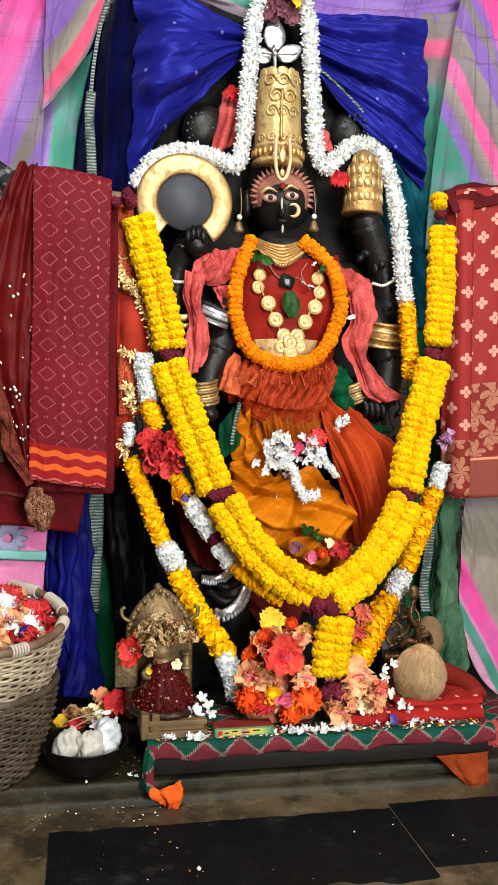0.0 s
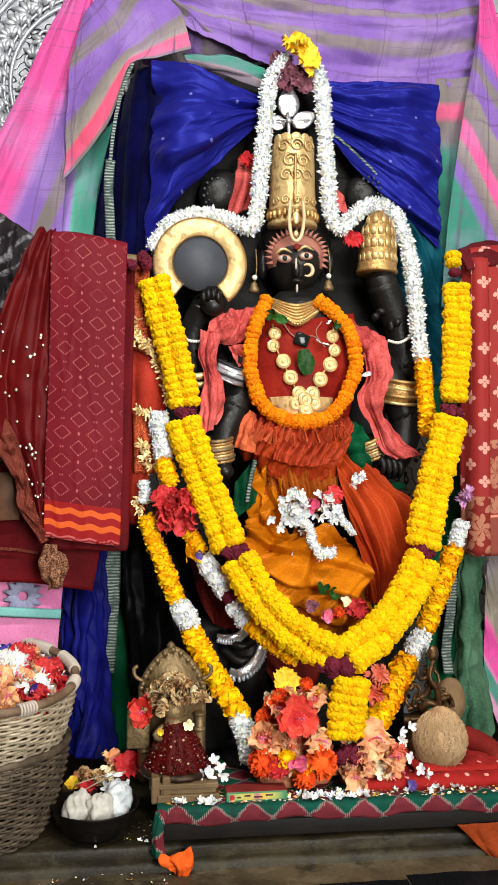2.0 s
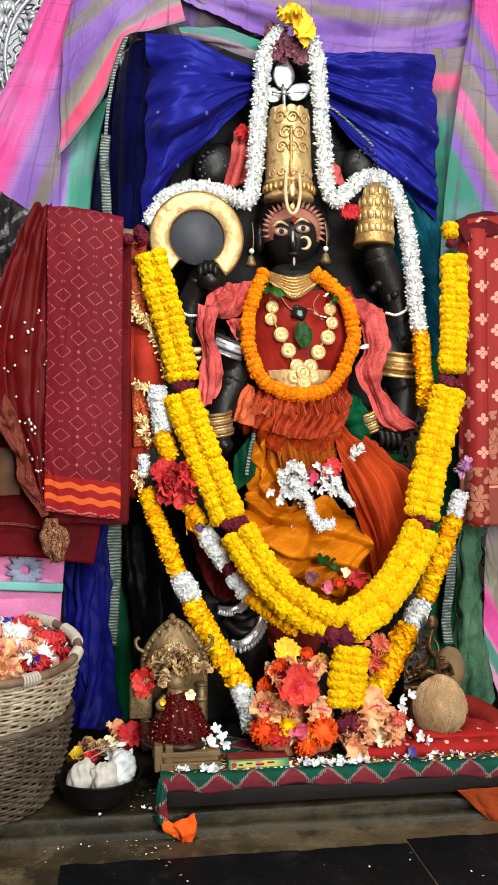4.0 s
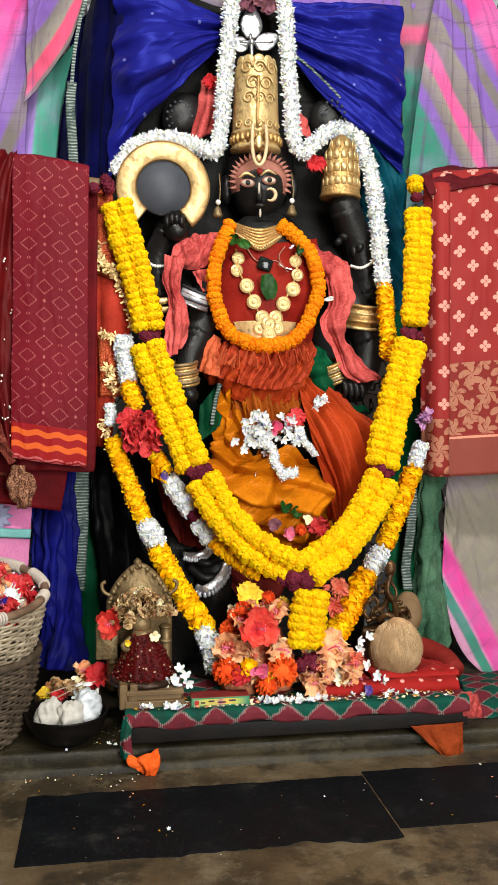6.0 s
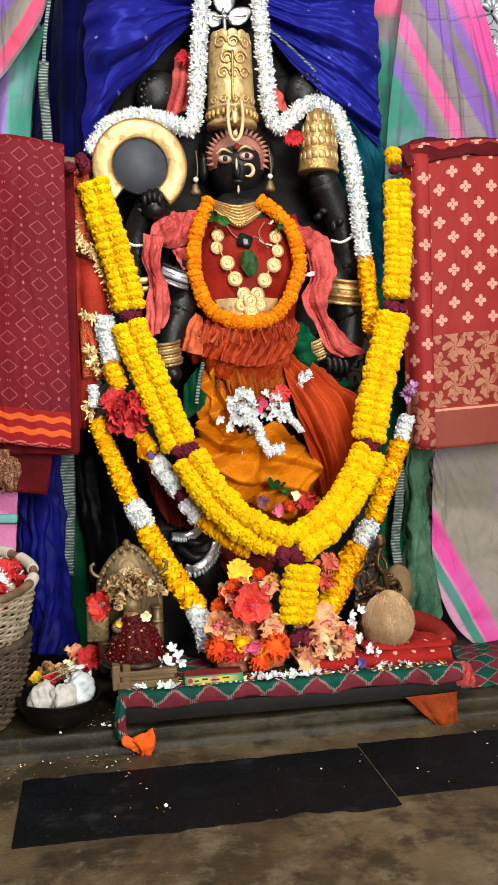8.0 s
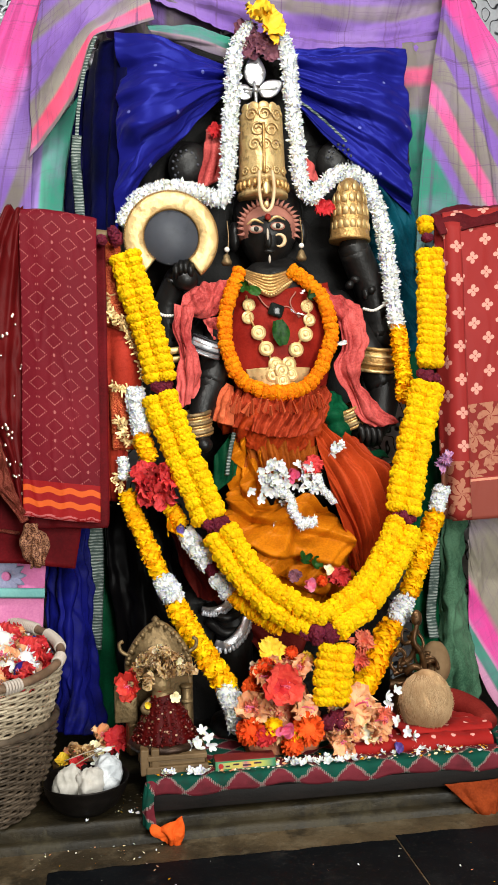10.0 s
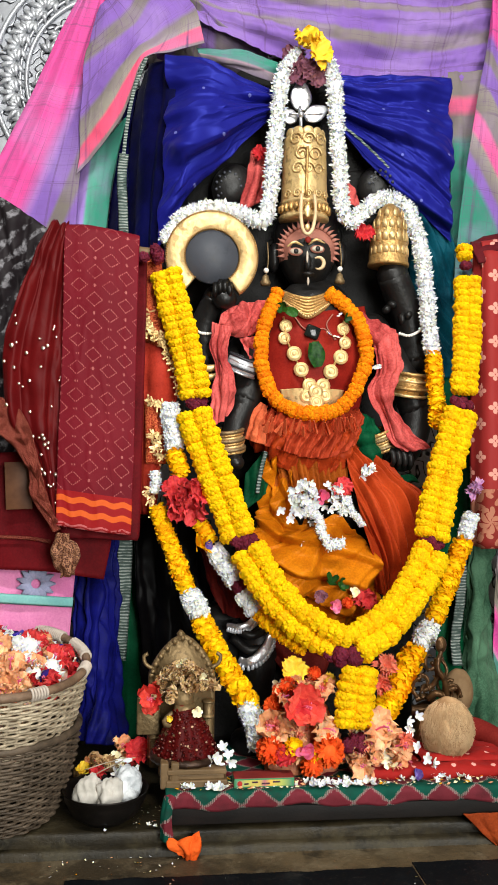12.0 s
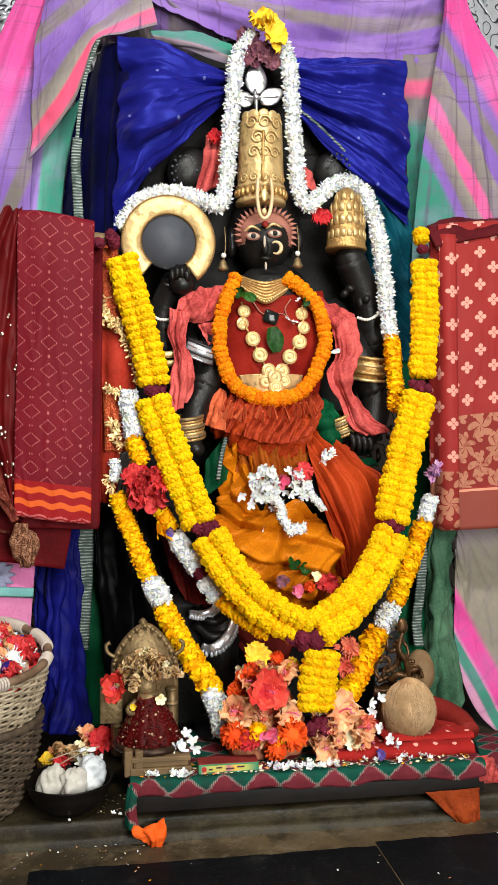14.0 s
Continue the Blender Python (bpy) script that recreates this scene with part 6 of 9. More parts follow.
coins = thing("coin_necklace", (0.429, 1.985, 0.879), "necklace of stamped gold coins over the red blouse", "necklace")
coin = bmesh.new()
lathe(coin, [(0.001, 0.0035), (0.004, 0.0038), (0.005, 0.0025), (0.009, 0.0025), (0.0095, 0.0036), (0.0125, 0.0036), (0.0130, 0.0024), (0.0155, 0.003), (0.0168, 0.001), (0.0168, -0.001), (0.001, -0.001)], pose(0, 0, 0, 90, 0, 0), 28, 0, lambda a, i: 0.02 * math.cos(a * 14) if i > 6 else 0)
coin = mesh_of("coin", coin, GOLD)
for k, c in enumerate(((0.362, 2, 1.059), (0.358, 1.995, 1.03), (0.38, 1.985, 0.994), (0.396, 1.98, 0.957), (0.416, 1.978, 0.921), (0.447, 1.978, 0.921), (0.465, 1.98, 0.954), (0.489, 1.985, 0.989), (0.5, 1.99, 1.023), (0.497, 1.998, 1.056), (0.41, 1.975, 0.896), (0.451, 1.975, 0.898), (0.429, 1.97, 0.906), (0.43, 1.968, 0.883))):
    piece("coin", coin, Matrix.Translation(c) @ pose(0, 0, 0, -4, 4 * math.sin(k * 2.3), 8 * math.sin(k * 1.7)) @ Matrix.Scale(0.9 if k in (0, 1, 8, 9) else 1.04, 4), coins)
bm = bmesh.new()
tube(bm, catmull([(0.357, 2.005, 1.081), (0.366, 1.992, 1.021), (0.396, 1.984, 0.958), (0.432, 1.98, 0.891), (0.467, 1.984, 0.957), (0.497, 1.992, 1.024), (0.501, 2.005, 1.078)], 60), 0.0028, 6)
part("cord", bm, GOLD_DEEP, coins)
belt = thing("gold_chest_plate", (0.424, 1.995, 0.879), "curved hammered gold plate below the blouse", "ornament")
cloth("plate", [[(0.351, 2, 0.912), (0.385, 1.984, 0.914), (0.421, 1.978, 0.914), (0.459, 1.984, 0.915), (0.5, 2, 0.914)], [(0.359, 1.998, 0.886), (0.389, 1.98, 0.886), (0.42, 1.974, 0.884), (0.456, 1.98, 0.886), (0.494, 1.998, 0.888)], [(0.369, 1.996, 0.863), (0.393, 1.98, 0.857), (0.42, 1.975, 0.855), (0.452, 1.98, 0.858), (0.486, 1.996, 0.864)]],
      GOLD_EMBOSS, belt, "", 40, 20, [], 0.001, 20, 27, 0.003, 0.0)
pend = thing("dark_pendant", (0.421, 1.98, 1.033), "dark glass pendant on a thin chain", "pendant")
bm = bmesh.new()
block(bm, (0.421, 1.98, 1.044), (0.034, 0.012, 0.030), 0.005, pose(0, 0, 0, 0, 20, 0))
part("stone", bm, simple("dark_glass", (0.06, 0.07, 0.07), (0.12, 0.14, 0.13), 0.12, bump=0.1), pend)
bm = bmesh.new()
tube(bm, catmull([(0.379, 2, 1.087), (0.399, 1.988, 1.056), (0.422, 1.982, 1.047), (0.45, 1.99, 1.054), (0.479, 1.99, 1.03)], 24), 0.0016, 6)
tube(bm, catmull([(0.472, 2, 1.09), (0.456, 1.99, 1.062), (0.476, 1.99, 1.029)], 12), 0.0016, 6)
part("chain", bm, PASTE, pend, "thin rose cord")

# ---- the idol's dress ----
BROWN_SILK = fabric("brown_orange_silk", (0.46, 0.20, 0.05), (0.66, 0.34, 0.10), 0.5, 0.4, True)
dress = thing("silk_dress", (0.439, 2, 0.605), "red blouse with saffron and rust silk skirt wrapped round the idol", "dress")
cloth("blouse", [[(0.33, 2.04, 1.112), (0.369, 2.012, 1.099), (0.418, 2, 1.091), (0.478, 2.012, 1.102), (0.558, 2.04, 1.119)],
                 [(0.305, 2.03, 1.011), (0.356, 1.998, 1.008), (0.423, 1.988, 1.006), (0.497, 1.998, 1.011), (0.573, 2.03, 1.017)],
                 [(0.316, 2.03, 0.926), (0.364, 2, 0.922), (0.424, 1.992, 0.921), (0.491, 2, 0.923), (0.556, 2.03, 0.929)],
                 [(0.334, 2.03, 0.864), (0.373, 2.005, 0.858), (0.425, 1.998, 0.856), (0.486, 2.005, 0.859), (0.542, 2.03, 0.866)]],
      BLOUSE, dress, "dark red blouse", 50, 40, [(0.003, 2, 0.3, 0)], 0.004, 8, 30)
cloth("waist_drape", [[(0.287, 2.035, 0.838), (0.35, 1.985, 0.833), (0.42, 1.972, 0.829), (0.495, 1.985, 0.838), (0.548, 2.03, 0.849)],
                      [(0.274, 2.03, 0.808), (0.342, 1.972, 0.781), (0.418, 1.962, 0.772), (0.492, 1.972, 0.781), (0.551, 2.03, 0.818)],
                      [(0.297, 2.05, 0.775), (0.35, 1.985, 0.736), (0.421, 1.978, 0.717), (0.489, 1.985, 0.729), (0.547, 2.05, 0.782)]],
      RUST, dress, "rust-red silk below the waist", 160, 60, [(0.016, 7, 1.4, 0.1, 1), (0.008, 13, 1.8, 0.3, 1)], 0.008, 14, 31, 0.0018, 0.005)
cloth("waist_ruffle", [[(0.307, 2.02, 0.866), (0.356, 1.98, 0.859), (0.42, 1.97, 0.849), (0.488, 1.98, 0.861), (0.534, 2.02, 0.868)],
                       [(0.3, 2.01, 0.829), (0.349, 1.968, 0.823), (0.417, 1.957, 0.813), (0.49, 1.966, 0.824), (0.546, 2.01, 0.847)],
                       [(0.302, 2, 0.785), (0.346, 1.962, 0.772), (0.403, 1.948, 0.755), (0.469, 1.955, 0.759), (0.527, 2, 0.799)]],
      RUST_MID, dress, "gathered rust silk ruffle at the waist", 240, 50, [(0.018, 11, 1.6, 0.1, 1), (0.008, 21, 2.2, 0.3, 1)], 0.010, 22, 29, 0.0018, 0.006)
cloth("side_flap", [[(0.307, 2, 0.881), (0.311, 1.99, 0.878), (0.318, 2, 0.873)], [(0.278, 2, 0.831), (0.294, 1.98, 0.828), (0.318, 1.99, 0.824)], [(0.268, 2, 0.798), (0.289, 1.985, 0.79), (0.321, 1.99, 0.782)]],
      RUST_LIGHT, dress, "peaked rust silk flap", 50, 40, [(0.012, 2.5, 0.5, 0.1, 1)], 0.008, 20, 28)
rng = random.Random(44)
for k in range(22):
    f = k / 21
    px = 0.5 + 0.5 * math.sin((f - 0.5) * math.pi * 0.92)
    base = V((0.309, 1.968, 0.815)).lerp(V((0.526, 1.972, 0.827)), px) + Vector((0, -0.012 - 0.026 * math.sin(math.pi * f), 0.004 - 0.014 * math.sin(math.pi * f) + rng.uniform(-0.006, 0.006)))
    lean, tall = (f - 0.5) * -0.03 + rng.uniform(-0.008, 0.008), rng.uniform(0.020, 0.036)
    bm = bmesh.new()
    tip = base + Vector((lean, -rng.uniform(0.002, 0.010), tall))
    w = rng.uniform(0.003, 0.0055)
    lo, ridge, hi = base + Vector((-w, 0.006, 0)), base + Vector((rng.uniform(-0.4, 0.4) * w, -0.008, -0.006)), base + Vector((w, 0.006, 0))
    v = [bm.verts.new(q) for q in (lo, ridge, hi, tip + Vector((-w * 0.5, 0.004, 0)), tip + Vector((0, -0.003, -0.002)), tip + Vector((w * 0.5, 0.004, 0.001)))]
    for q in ((0, 1, 4, 3), (1, 2, 5, 4), (3, 4, 5), (0, 2, 1), (0, 3, 5, 2)):
        bm.faces.new([v[i] for i in q])
    part("pleat", bm, RUST_LIGHT, dress, "", False)
cloth("upper_skirt", [[(0.321, 2.03, 0.788), (0.37, 1.985, 0.775), (0.435, 1.98, 0.762), (0.505, 2, 0.775)],
                      [(0.333, 2.02, 0.736), (0.375, 1.975, 0.723), (0.439, 1.97, 0.717), (0.51, 1.99, 0.723)],
                      [(0.348, 2.01, 0.67), (0.381, 1.97, 0.659), (0.445, 1.965, 0.652), (0.514, 1.98, 0.658)]],
      BROWN_SILK, dress, "brown-orange pleated silk over the belly", 110, 40, [(0.014, 7, 0.5, 0.2, 1), (0.006, 15, 0.3, 0.1, 1)], 0.005, 10, 32)
cloth("saffron_skirt", [[(0.32, 2.02, 0.768), (0.337, 2.01, 0.762), (0.359, 2, 0.755), (0.384, 1.99, 0.749)],
                        [(0.319, 2.01, 0.684), (0.338, 1.99, 0.684), (0.36, 1.985, 0.682), (0.382, 1.98, 0.671)],
                        [(0.294, 2, 0.619), (0.322, 1.97, 0.619), (0.359, 1.955, 0.615), (0.404, 1.955, 0.602)],
                        [(0.274, 1.985, 0.563), (0.325, 1.94, 0.567), (0.405, 1.925, 0.583), (0.527, 1.95, 0.601)],
                        [(0.297, 1.975, 0.513), (0.348, 1.925, 0.514), (0.434, 1.91, 0.53), (0.551, 1.94, 0.55)],
                        [(0.335, 1.97, 0.461), (0.386, 1.925, 0.463), (0.473, 1.915, 0.479), (0.572, 1.945, 0.492)],
                        [(0.386, 1.965, 0.41), (0.438, 1.93, 0.414), (0.502, 1.925, 0.426), (0.58, 1.95, 0.439)],
                        [(0.445, 1.965, 0.357), (0.48, 1.945, 0.359), (0.533, 1.945, 0.364), (0.583, 1.96, 0.373)]],
      SAFFRON, dress, "saffron silk drawn over the knee", 150, 180, [(0.055, 1.4, 3.2, 0.1, 1), (0.030, -2.0, 5.0, 0.35, 1), (0.010, 2.0, 11, 0.1, 1)], 0.014, 10, 33, 0.0018, 0.004, True)
cloth("rust_wrap", [[(0.494, 2.01, 0.808), (0.535, 2.01, 0.788), (0.578, 2.02, 0.749)],
                    [(0.506, 1.975, 0.736), (0.567, 1.975, 0.716), (0.669, 2, 0.689)],
                    [(0.522, 1.955, 0.672), (0.585, 1.945, 0.665), (0.711, 1.98, 0.663)],
                    [(0.538, 1.94, 0.602), (0.594, 1.93, 0.589), (0.706, 1.965, 0.565)],
                    [(0.556, 1.935, 0.532), (0.601, 1.93, 0.525), (0.682, 1.955, 0.495)],
                    [(0.57, 1.945, 0.453), (0.596, 1.945, 0.447), (0.642, 1.955, 0.43)]],
      RUST, dress, "rust-red silk swept across the other knee", 150, 130, [(0.034, 2.6, -2.0, 0.2, 1), (0.016, 5.0, -3.2, 0.1, 1), (0.005, 10, -5.0, 0.3, 1)], 0.008, 9, 34, crease=0.0015)
cloth("left_hem", [[(0.286, 2.02, 0.605), (0.268, 2, 0.529), (0.227, 1.98, 0.481)], [(0.313, 2, 0.529), (0.303, 1.97, 0.456), (0.251, 1.96, 0.408)], [(0.405, 1.96, 0.404), (0.365, 1.955, 0.367), (0.34, 1.96, 0.304)], [(0.523, 1.96, 0.362), (0.469, 1.955, 0.3), (0.418, 1.96, 0.186)]],
      fabric("dark_maroon_hem", (0.26, 0.06, 0.05), (0.40, 0.12, 0.10), 0.5, 0.3, True), dress, "dark maroon hem falling from the knees", 40, 40, [(0.014, 3, 1.5, 0)], 0.01, 10, 35)
cloth("side_hem", [[(0.169, 1.975, 0.552), (0.213, 1.955, 0.54), (0.253, 1.96, 0.519)], [(0.189, 1.975, 0.477), (0.227, 1.95, 0.47), (0.286, 1.955, 0.456)], [(0.225, 1.975, 0.403), (0.263, 1.955, 0.398), (0.32, 1.96, 0.388)]],
      bpy.data.materials["dark_maroon_hem"], dress, "dark maroon hem beside the knee", 60, 50, [(0.016, 2.5, 0.8, 0.1, 1)], 0.01, 12, 26)
cloth("green_tuck", [[(0.32, 2.02, 0.775), (0.3, 2, 0.749), (0.274, 2, 0.716)], [(0.328, 2.01, 0.736), (0.305, 1.985, 0.704), (0.269, 1.99, 0.672)], [(0.32, 2, 0.671), (0.298, 1.985, 0.653), (0.264, 1.99, 0.627)]],
      GREEN_SILK, dress, "bottle-green silk tucked at the hip", 24, 30, [(0.006, 2, 0.4, 0)], 0.004, 10, 36)
bm = bmesh.new()
tube(bm, catmull([(0.318, 1.985, 0.768), (0.306, 1.975, 0.723), (0.298, 1.975, 0.672)], 14), 0.005, 6, False, 0.2)
part("silver_edge", bm, WHITE_BORDER, dress, "woven silver edge")
cloth("green_sleeve", [[(0.512, 2.03, 0.862), (0.54, 2.02, 0.862), (0.581, 2.03, 0.849)], [(0.535, 2.02, 0.815), (0.56, 2, 0.802), (0.603, 2.03, 0.776)], [(0.555, 2.01, 0.749), (0.576, 2, 0.736), (0.606, 2.03, 0.735)], [(0.573, 2, 0.709), (0.61, 1.985, 0.696), (0.692, 2.02, 0.7)]],
      GREEN_SILK, dress, "bottle-green silk round the hand", 34, 40, [(0.012, 1.5, 5.0, 0.1)], 0.012, 16, 37)

sash = thing("rose_sash", (0.425, 2, 0.945), "rose-red silk sash tied over both arms of the idol", "sash")
def sash_piece(name, rows):
    cloth(name, rows, ROSE_SILK, sash, "", 80, 110, [(0.016, 1.3, 0.5, 0.15), (0.008, 2.6, -0.9, 0.2, 1), (0.004, 5.0, 1.4, 0.5, 1)], 0.012, 17, 38 + len(name), 0.0018, 0.003)


sash_piece("left_shoulder", [[(0.33, 2.03, 1.124), (0.269, 2.01, 1.112), (0.213, 2, 1.083)], [(0.321, 2.01, 1.087), (0.259, 1.985, 1.069), (0.204, 1.985, 1.055)], [(0.304, 2.03, 1.044), (0.249, 2.01, 1.034), (0.197, 2, 1.031)]])
sash_piece("left_fall", [[(0.192, 1.995, 1.062), (0.208, 1.98, 1.054), (0.231, 1.995, 1.05)], [(0.189, 1.985, 0.991), (0.205, 1.97, 0.989), (0.222, 1.985, 0.991)], [(0.202, 1.98, 0.939), (0.219, 1.96, 0.938), (0.242, 1.98, 0.94)], [(0.195, 1.98, 0.876), (0.215, 1.955, 0.875), (0.248, 1.98, 0.889)], [(0.197, 1.98, 0.822), (0.207, 1.97, 0.831), (0.227, 1.98, 0.848)]])
sash_piece("left_twist", [[(0.259, 2.02, 1.029), (0.288, 2.01, 1.034), (0.32, 2.02, 1.036)], [(0.285, 2.02, 0.984), (0.297, 2.01, 0.985), (0.32, 2.02, 0.991)]])
sash_piece("right_shoulder", [[(0.525, 2.04, 1.118), (0.567, 2.03, 1.084), (0.628, 2.05, 1.061)], [(0.537, 2.02, 1.081), (0.573, 2, 1.046), (0.633, 2.03, 1.032)], [(0.56, 2.03, 1.043), (0.582, 2.01, 1.015), (0.642, 2.04, 1.006)]])
sash_piece("right_fall", [[(0.575, 2.02, 1.049), (0.593, 2, 1.053), (0.631, 2.02, 1.05)], [(0.584, 2.01, 0.975), (0.602, 1.985, 0.972), (0.636, 2.01, 0.976)], [(0.565, 2, 0.914), (0.587, 1.98, 0.919), (0.619, 2, 0.921)], [(0.587, 2, 0.855), (0.607, 1.985, 0.861), (0.633, 2, 0.868)], [(0.611, 2, 0.802), (0.639, 1.99, 0.802), (0.675, 2.01, 0.816)], [(0.642, 2, 0.775), (0.674, 1.995, 0.775), (0.717, 2.02, 0.782)]])
cloth("crown_ribbon", [[(0.284, 2.09, 1.49), (0.303, 2.08, 1.495), (0.329, 2.09, 1.506)], [(0.274, 2.09, 1.422), (0.295, 2.07, 1.424), (0.325, 2.09, 1.432)], [(0.257, 2.09, 1.347), (0.279, 2.08, 1.352), (0.311, 2.09, 1.37)]],
      ROSE_SILK, sash, "", 20, 24, [(0.008, 2, 0.4, 0)], 0.008, 14, 60)
cloth("crown_ribbon", [[(0.521, 2.1, 1.438), (0.533, 2.09, 1.422), (0.549, 2.1, 1.398)], [(0.511, 2.09, 1.38), (0.53, 2.08, 1.371), (0.554, 2.09, 1.361)]],
      ROSE_SILK, sash, "", 20, 24, [(0.008, 2, 0.4, 0)], 0.008, 14, 61)

# ---- flowers ----
def ruffle_mesh(name, mat, seed, squash=0.8, cells=2.5, rough=0.30):
    """A marigold head: a ball covered with many small rounded petal tips."""
    bm = bmesh.new()
    bmesh.ops.create_icosphere(bm, subdivisions=4, radius=1.0)
    for v in bm.verts:
        n = v.co.normalized()
        q = n + 0.22 * noise.noise_vector(n * 2.5 + Vector((seed, 0, 0)))
        near, _ = noise.voronoi(q * cells + Vector((seed * 3.7, 0, 0)), distance_metric="DISTANCE", exponent=2.5)
        k = 0.90 + rough * (0.45 - near[0]) + 0.08 * noise.noise(n * 2 + Vector((0, seed, 0)))
        v.co = n * k
        v.co.z *= squash
    return mesh_of(name, bm, mat)


def frill_mesh(name, mat, seed, layers=6, count=15, length=0.42, tall=0.62, width=0.24):
    """A loose marigold head strung along z: rings of small frilled petals round a core."""
    rng = random.Random(seed)
    bm = bmesh.new()
    ball(bm, (0, 0, 0), (1.0 - 0.55 * length, 1.0 - 0.55 * length, tall), None, 16, 8)
    for j in range(layers):
        z0 = tall * (-0.85 + 1.7 * j / (layers - 1))
        reach = 0.62 + 0.40 * math.sqrt(max(0.0, 1 - (0.75 * z0 / tall) ** 2))
        for k in range(count):
            a = 2 * math.pi * (k + 0.5 * (j % 2)) / count + rng.uniform(-0.16, 0.16)
            out = Vector((math.cos(a), math.sin(a), 0.75 * z0 / tall + rng.uniform(-0.2, 0.2))).normalized()
            side = out.cross(Vector((0, 0, 1))).normalized()
            up = side.cross(out)
            side = (side + up * rng.uniform(-0.9, 0.9)).normalized()
            up = side.cross(out)
            root = Vector((0, 0, z0)) + Vector((out.x, out.y, 0)) * reach * (1 - length)
            ln, w = length * reach * rng.uniform(0.85, 1.25), width * rng.uniform(0.75, 1.25)
            lift = rng.uniform(-0.22, 0.22)
            rows = []
            for s, ww in ((0.0, 0.7), (0.6, 1.0), (1.0, 0.7)):
                c = root + out * ln * s + up * lift * s * s
                rows.append([bm.verts.new(c + side * w * ww * q + up * (0.10 * abs(q) * s + rng.uniform(-0.03, 0.03)) - out * 0.07 * abs(q) * s) for q in (-1, 0, 1)])
            for r0, r1 in zip(rows, rows[1:]):
                for q in range(2):
                    bm.faces.new((r0[q], r0[q + 1], r1[q + 1], r1[q]))
    return mesh_of(name, bm, mat)


def pompon_mesh(name, mat, seed, tips=60, squash=0.50, size=0.21):
    """A tight marigold head strung along z: small round petal tips packed over a barrel-shaped core."""
    rng = random.Random(seed)
    bm = bmesh.new()
    ball(bm, (0, 0, 0), (1, 1, 1), None, 24, 12, 0, lambda c: Vector((c.x, c.y, 0)) * 0.94 * (max(1e-6, 1 - c.z * c.z)) ** -0.16 + Vector((0, 0, c.z * squash)))
    for k in range(tips):
        t = 2 * (k + 0.5) / tips - 1
        a = k * 2.39996 + rng.uniform(-0.3, 0.3)
        w = math.sqrt(1 - t * t) ** 0.66
        out = Vector((w * math.cos(a), w * math.sin(a), t * squash))
        s = size * rng.uniform(0.8, 1.2)
        got = bmesh.ops.create_icosphere(bm, subdivisions=2, radius=1.0)
        m = Matrix.Translation(out * rng.uniform(0.79, 0.86)) @ pose(0, 0, 0, rng.uniform(0, 180), rng.uniform(0, 180), 0) @ Matrix.Diagonal((s, s * 0.9, s * rng.uniform(0.6, 0.95), 1))
        for v in got["verts"]:
            v.co = m @ (v.co * (1 + 0.16 * noise.noise(v.co * 2.2 + Vector((seed, k, 0)))))
    return mesh_of(name, bm, mat)


def petal(bm, m, length, width, curl, mat=0, n=5, frill=0.0, heart=-1):
    """One petal growing along +x of m and curling up."""
    rows = []
    for i in range(n + 1):
        s = i / n
        a = curl * s
        x, z = length * s * math.cos(a * 0.5), length * s * math.sin(a * 0.5)
        w = width * (math.sin(math.pi * min(0.94, 0.12 + 0.72 * s)) ** 0.8)
        rows.append([bm.verts.new(m @ Vector((x, w * k, z + 0.18 * w * (k * k) + frill * s * math.sin(5 * k + 9 * s + 900 * length) + 0.6 * frill * s * math.sin(11 * k + 4 * s + 1700 * length)))) for k in (-1, -0.75, -0.5, -0.25, 0, 0.25, 0.5, 0.75, 1)])
    for i, (a, b) in enumerate(zip(rows, rows[1:])):
        for k in range(8):
            bm.faces.new((a[k], a[k + 1], b[k + 1], b[k])).material_index = heart if heart >= 0 and i < 2 else mat


def bloom_mesh(name, mats, petals, length, width, curl, lift, stamen=0.0, seed=0, frill=0.0):
    """An open flower facing +z."""
    rng = random.Random(seed)
    bm = bmesh.new()
    for k in range(petals):
        m = pose(0, 0, 0, 0, 0, 360 * k / petals + rng.uniform(-8, 8)) @ pose(0, 0, 0, rng.uniform(-25, 25), -lift + rng.uniform(-20, 20), 0)
        petal(bm, m, length * rng.uniform(0.85, 1.1), width * rng.uniform(0.8, 1.15), curl + rng.uniform(-0.5, 0.5), 0, 6, frill, len(mats) - 1 if len(mats) > 2 else -1)
    if stamen:
        tube(bm, catmull([(0, 0, 0), (0.002, 0.002, stamen * 0.5), (0.006, 0.0, stamen)], 8), 0.0016, 6, mat=min(1, len(mats) - 1))
        for k in range(10):
            c = Vector((0.006 + rng.gauss(0, 0.003), rng.gauss(0, 0.003), stamen * rng.uniform(0.7, 1.0)))
            ball(bm, c, 0.0016, None, 6, 4, min(1, len(mats) - 1))
    return mesh_of(name, bm, mats)


def star_mesh(name, mat, seed, r=0.011):
    rng = random.Random(seed)
    bm = bmesh.new()
    for k in range(5):
        m = pose(0, 0, 0, 0, 0, 72 * k + rng.uniform(-10, 10)) @ pose(0, 0, 0, 0, -rng.uniform(10, 45), 0)
        petal(bm, m, r, r * 0.30, 0.3, 0, 3)
    return mesh_of(name, bm, mat)


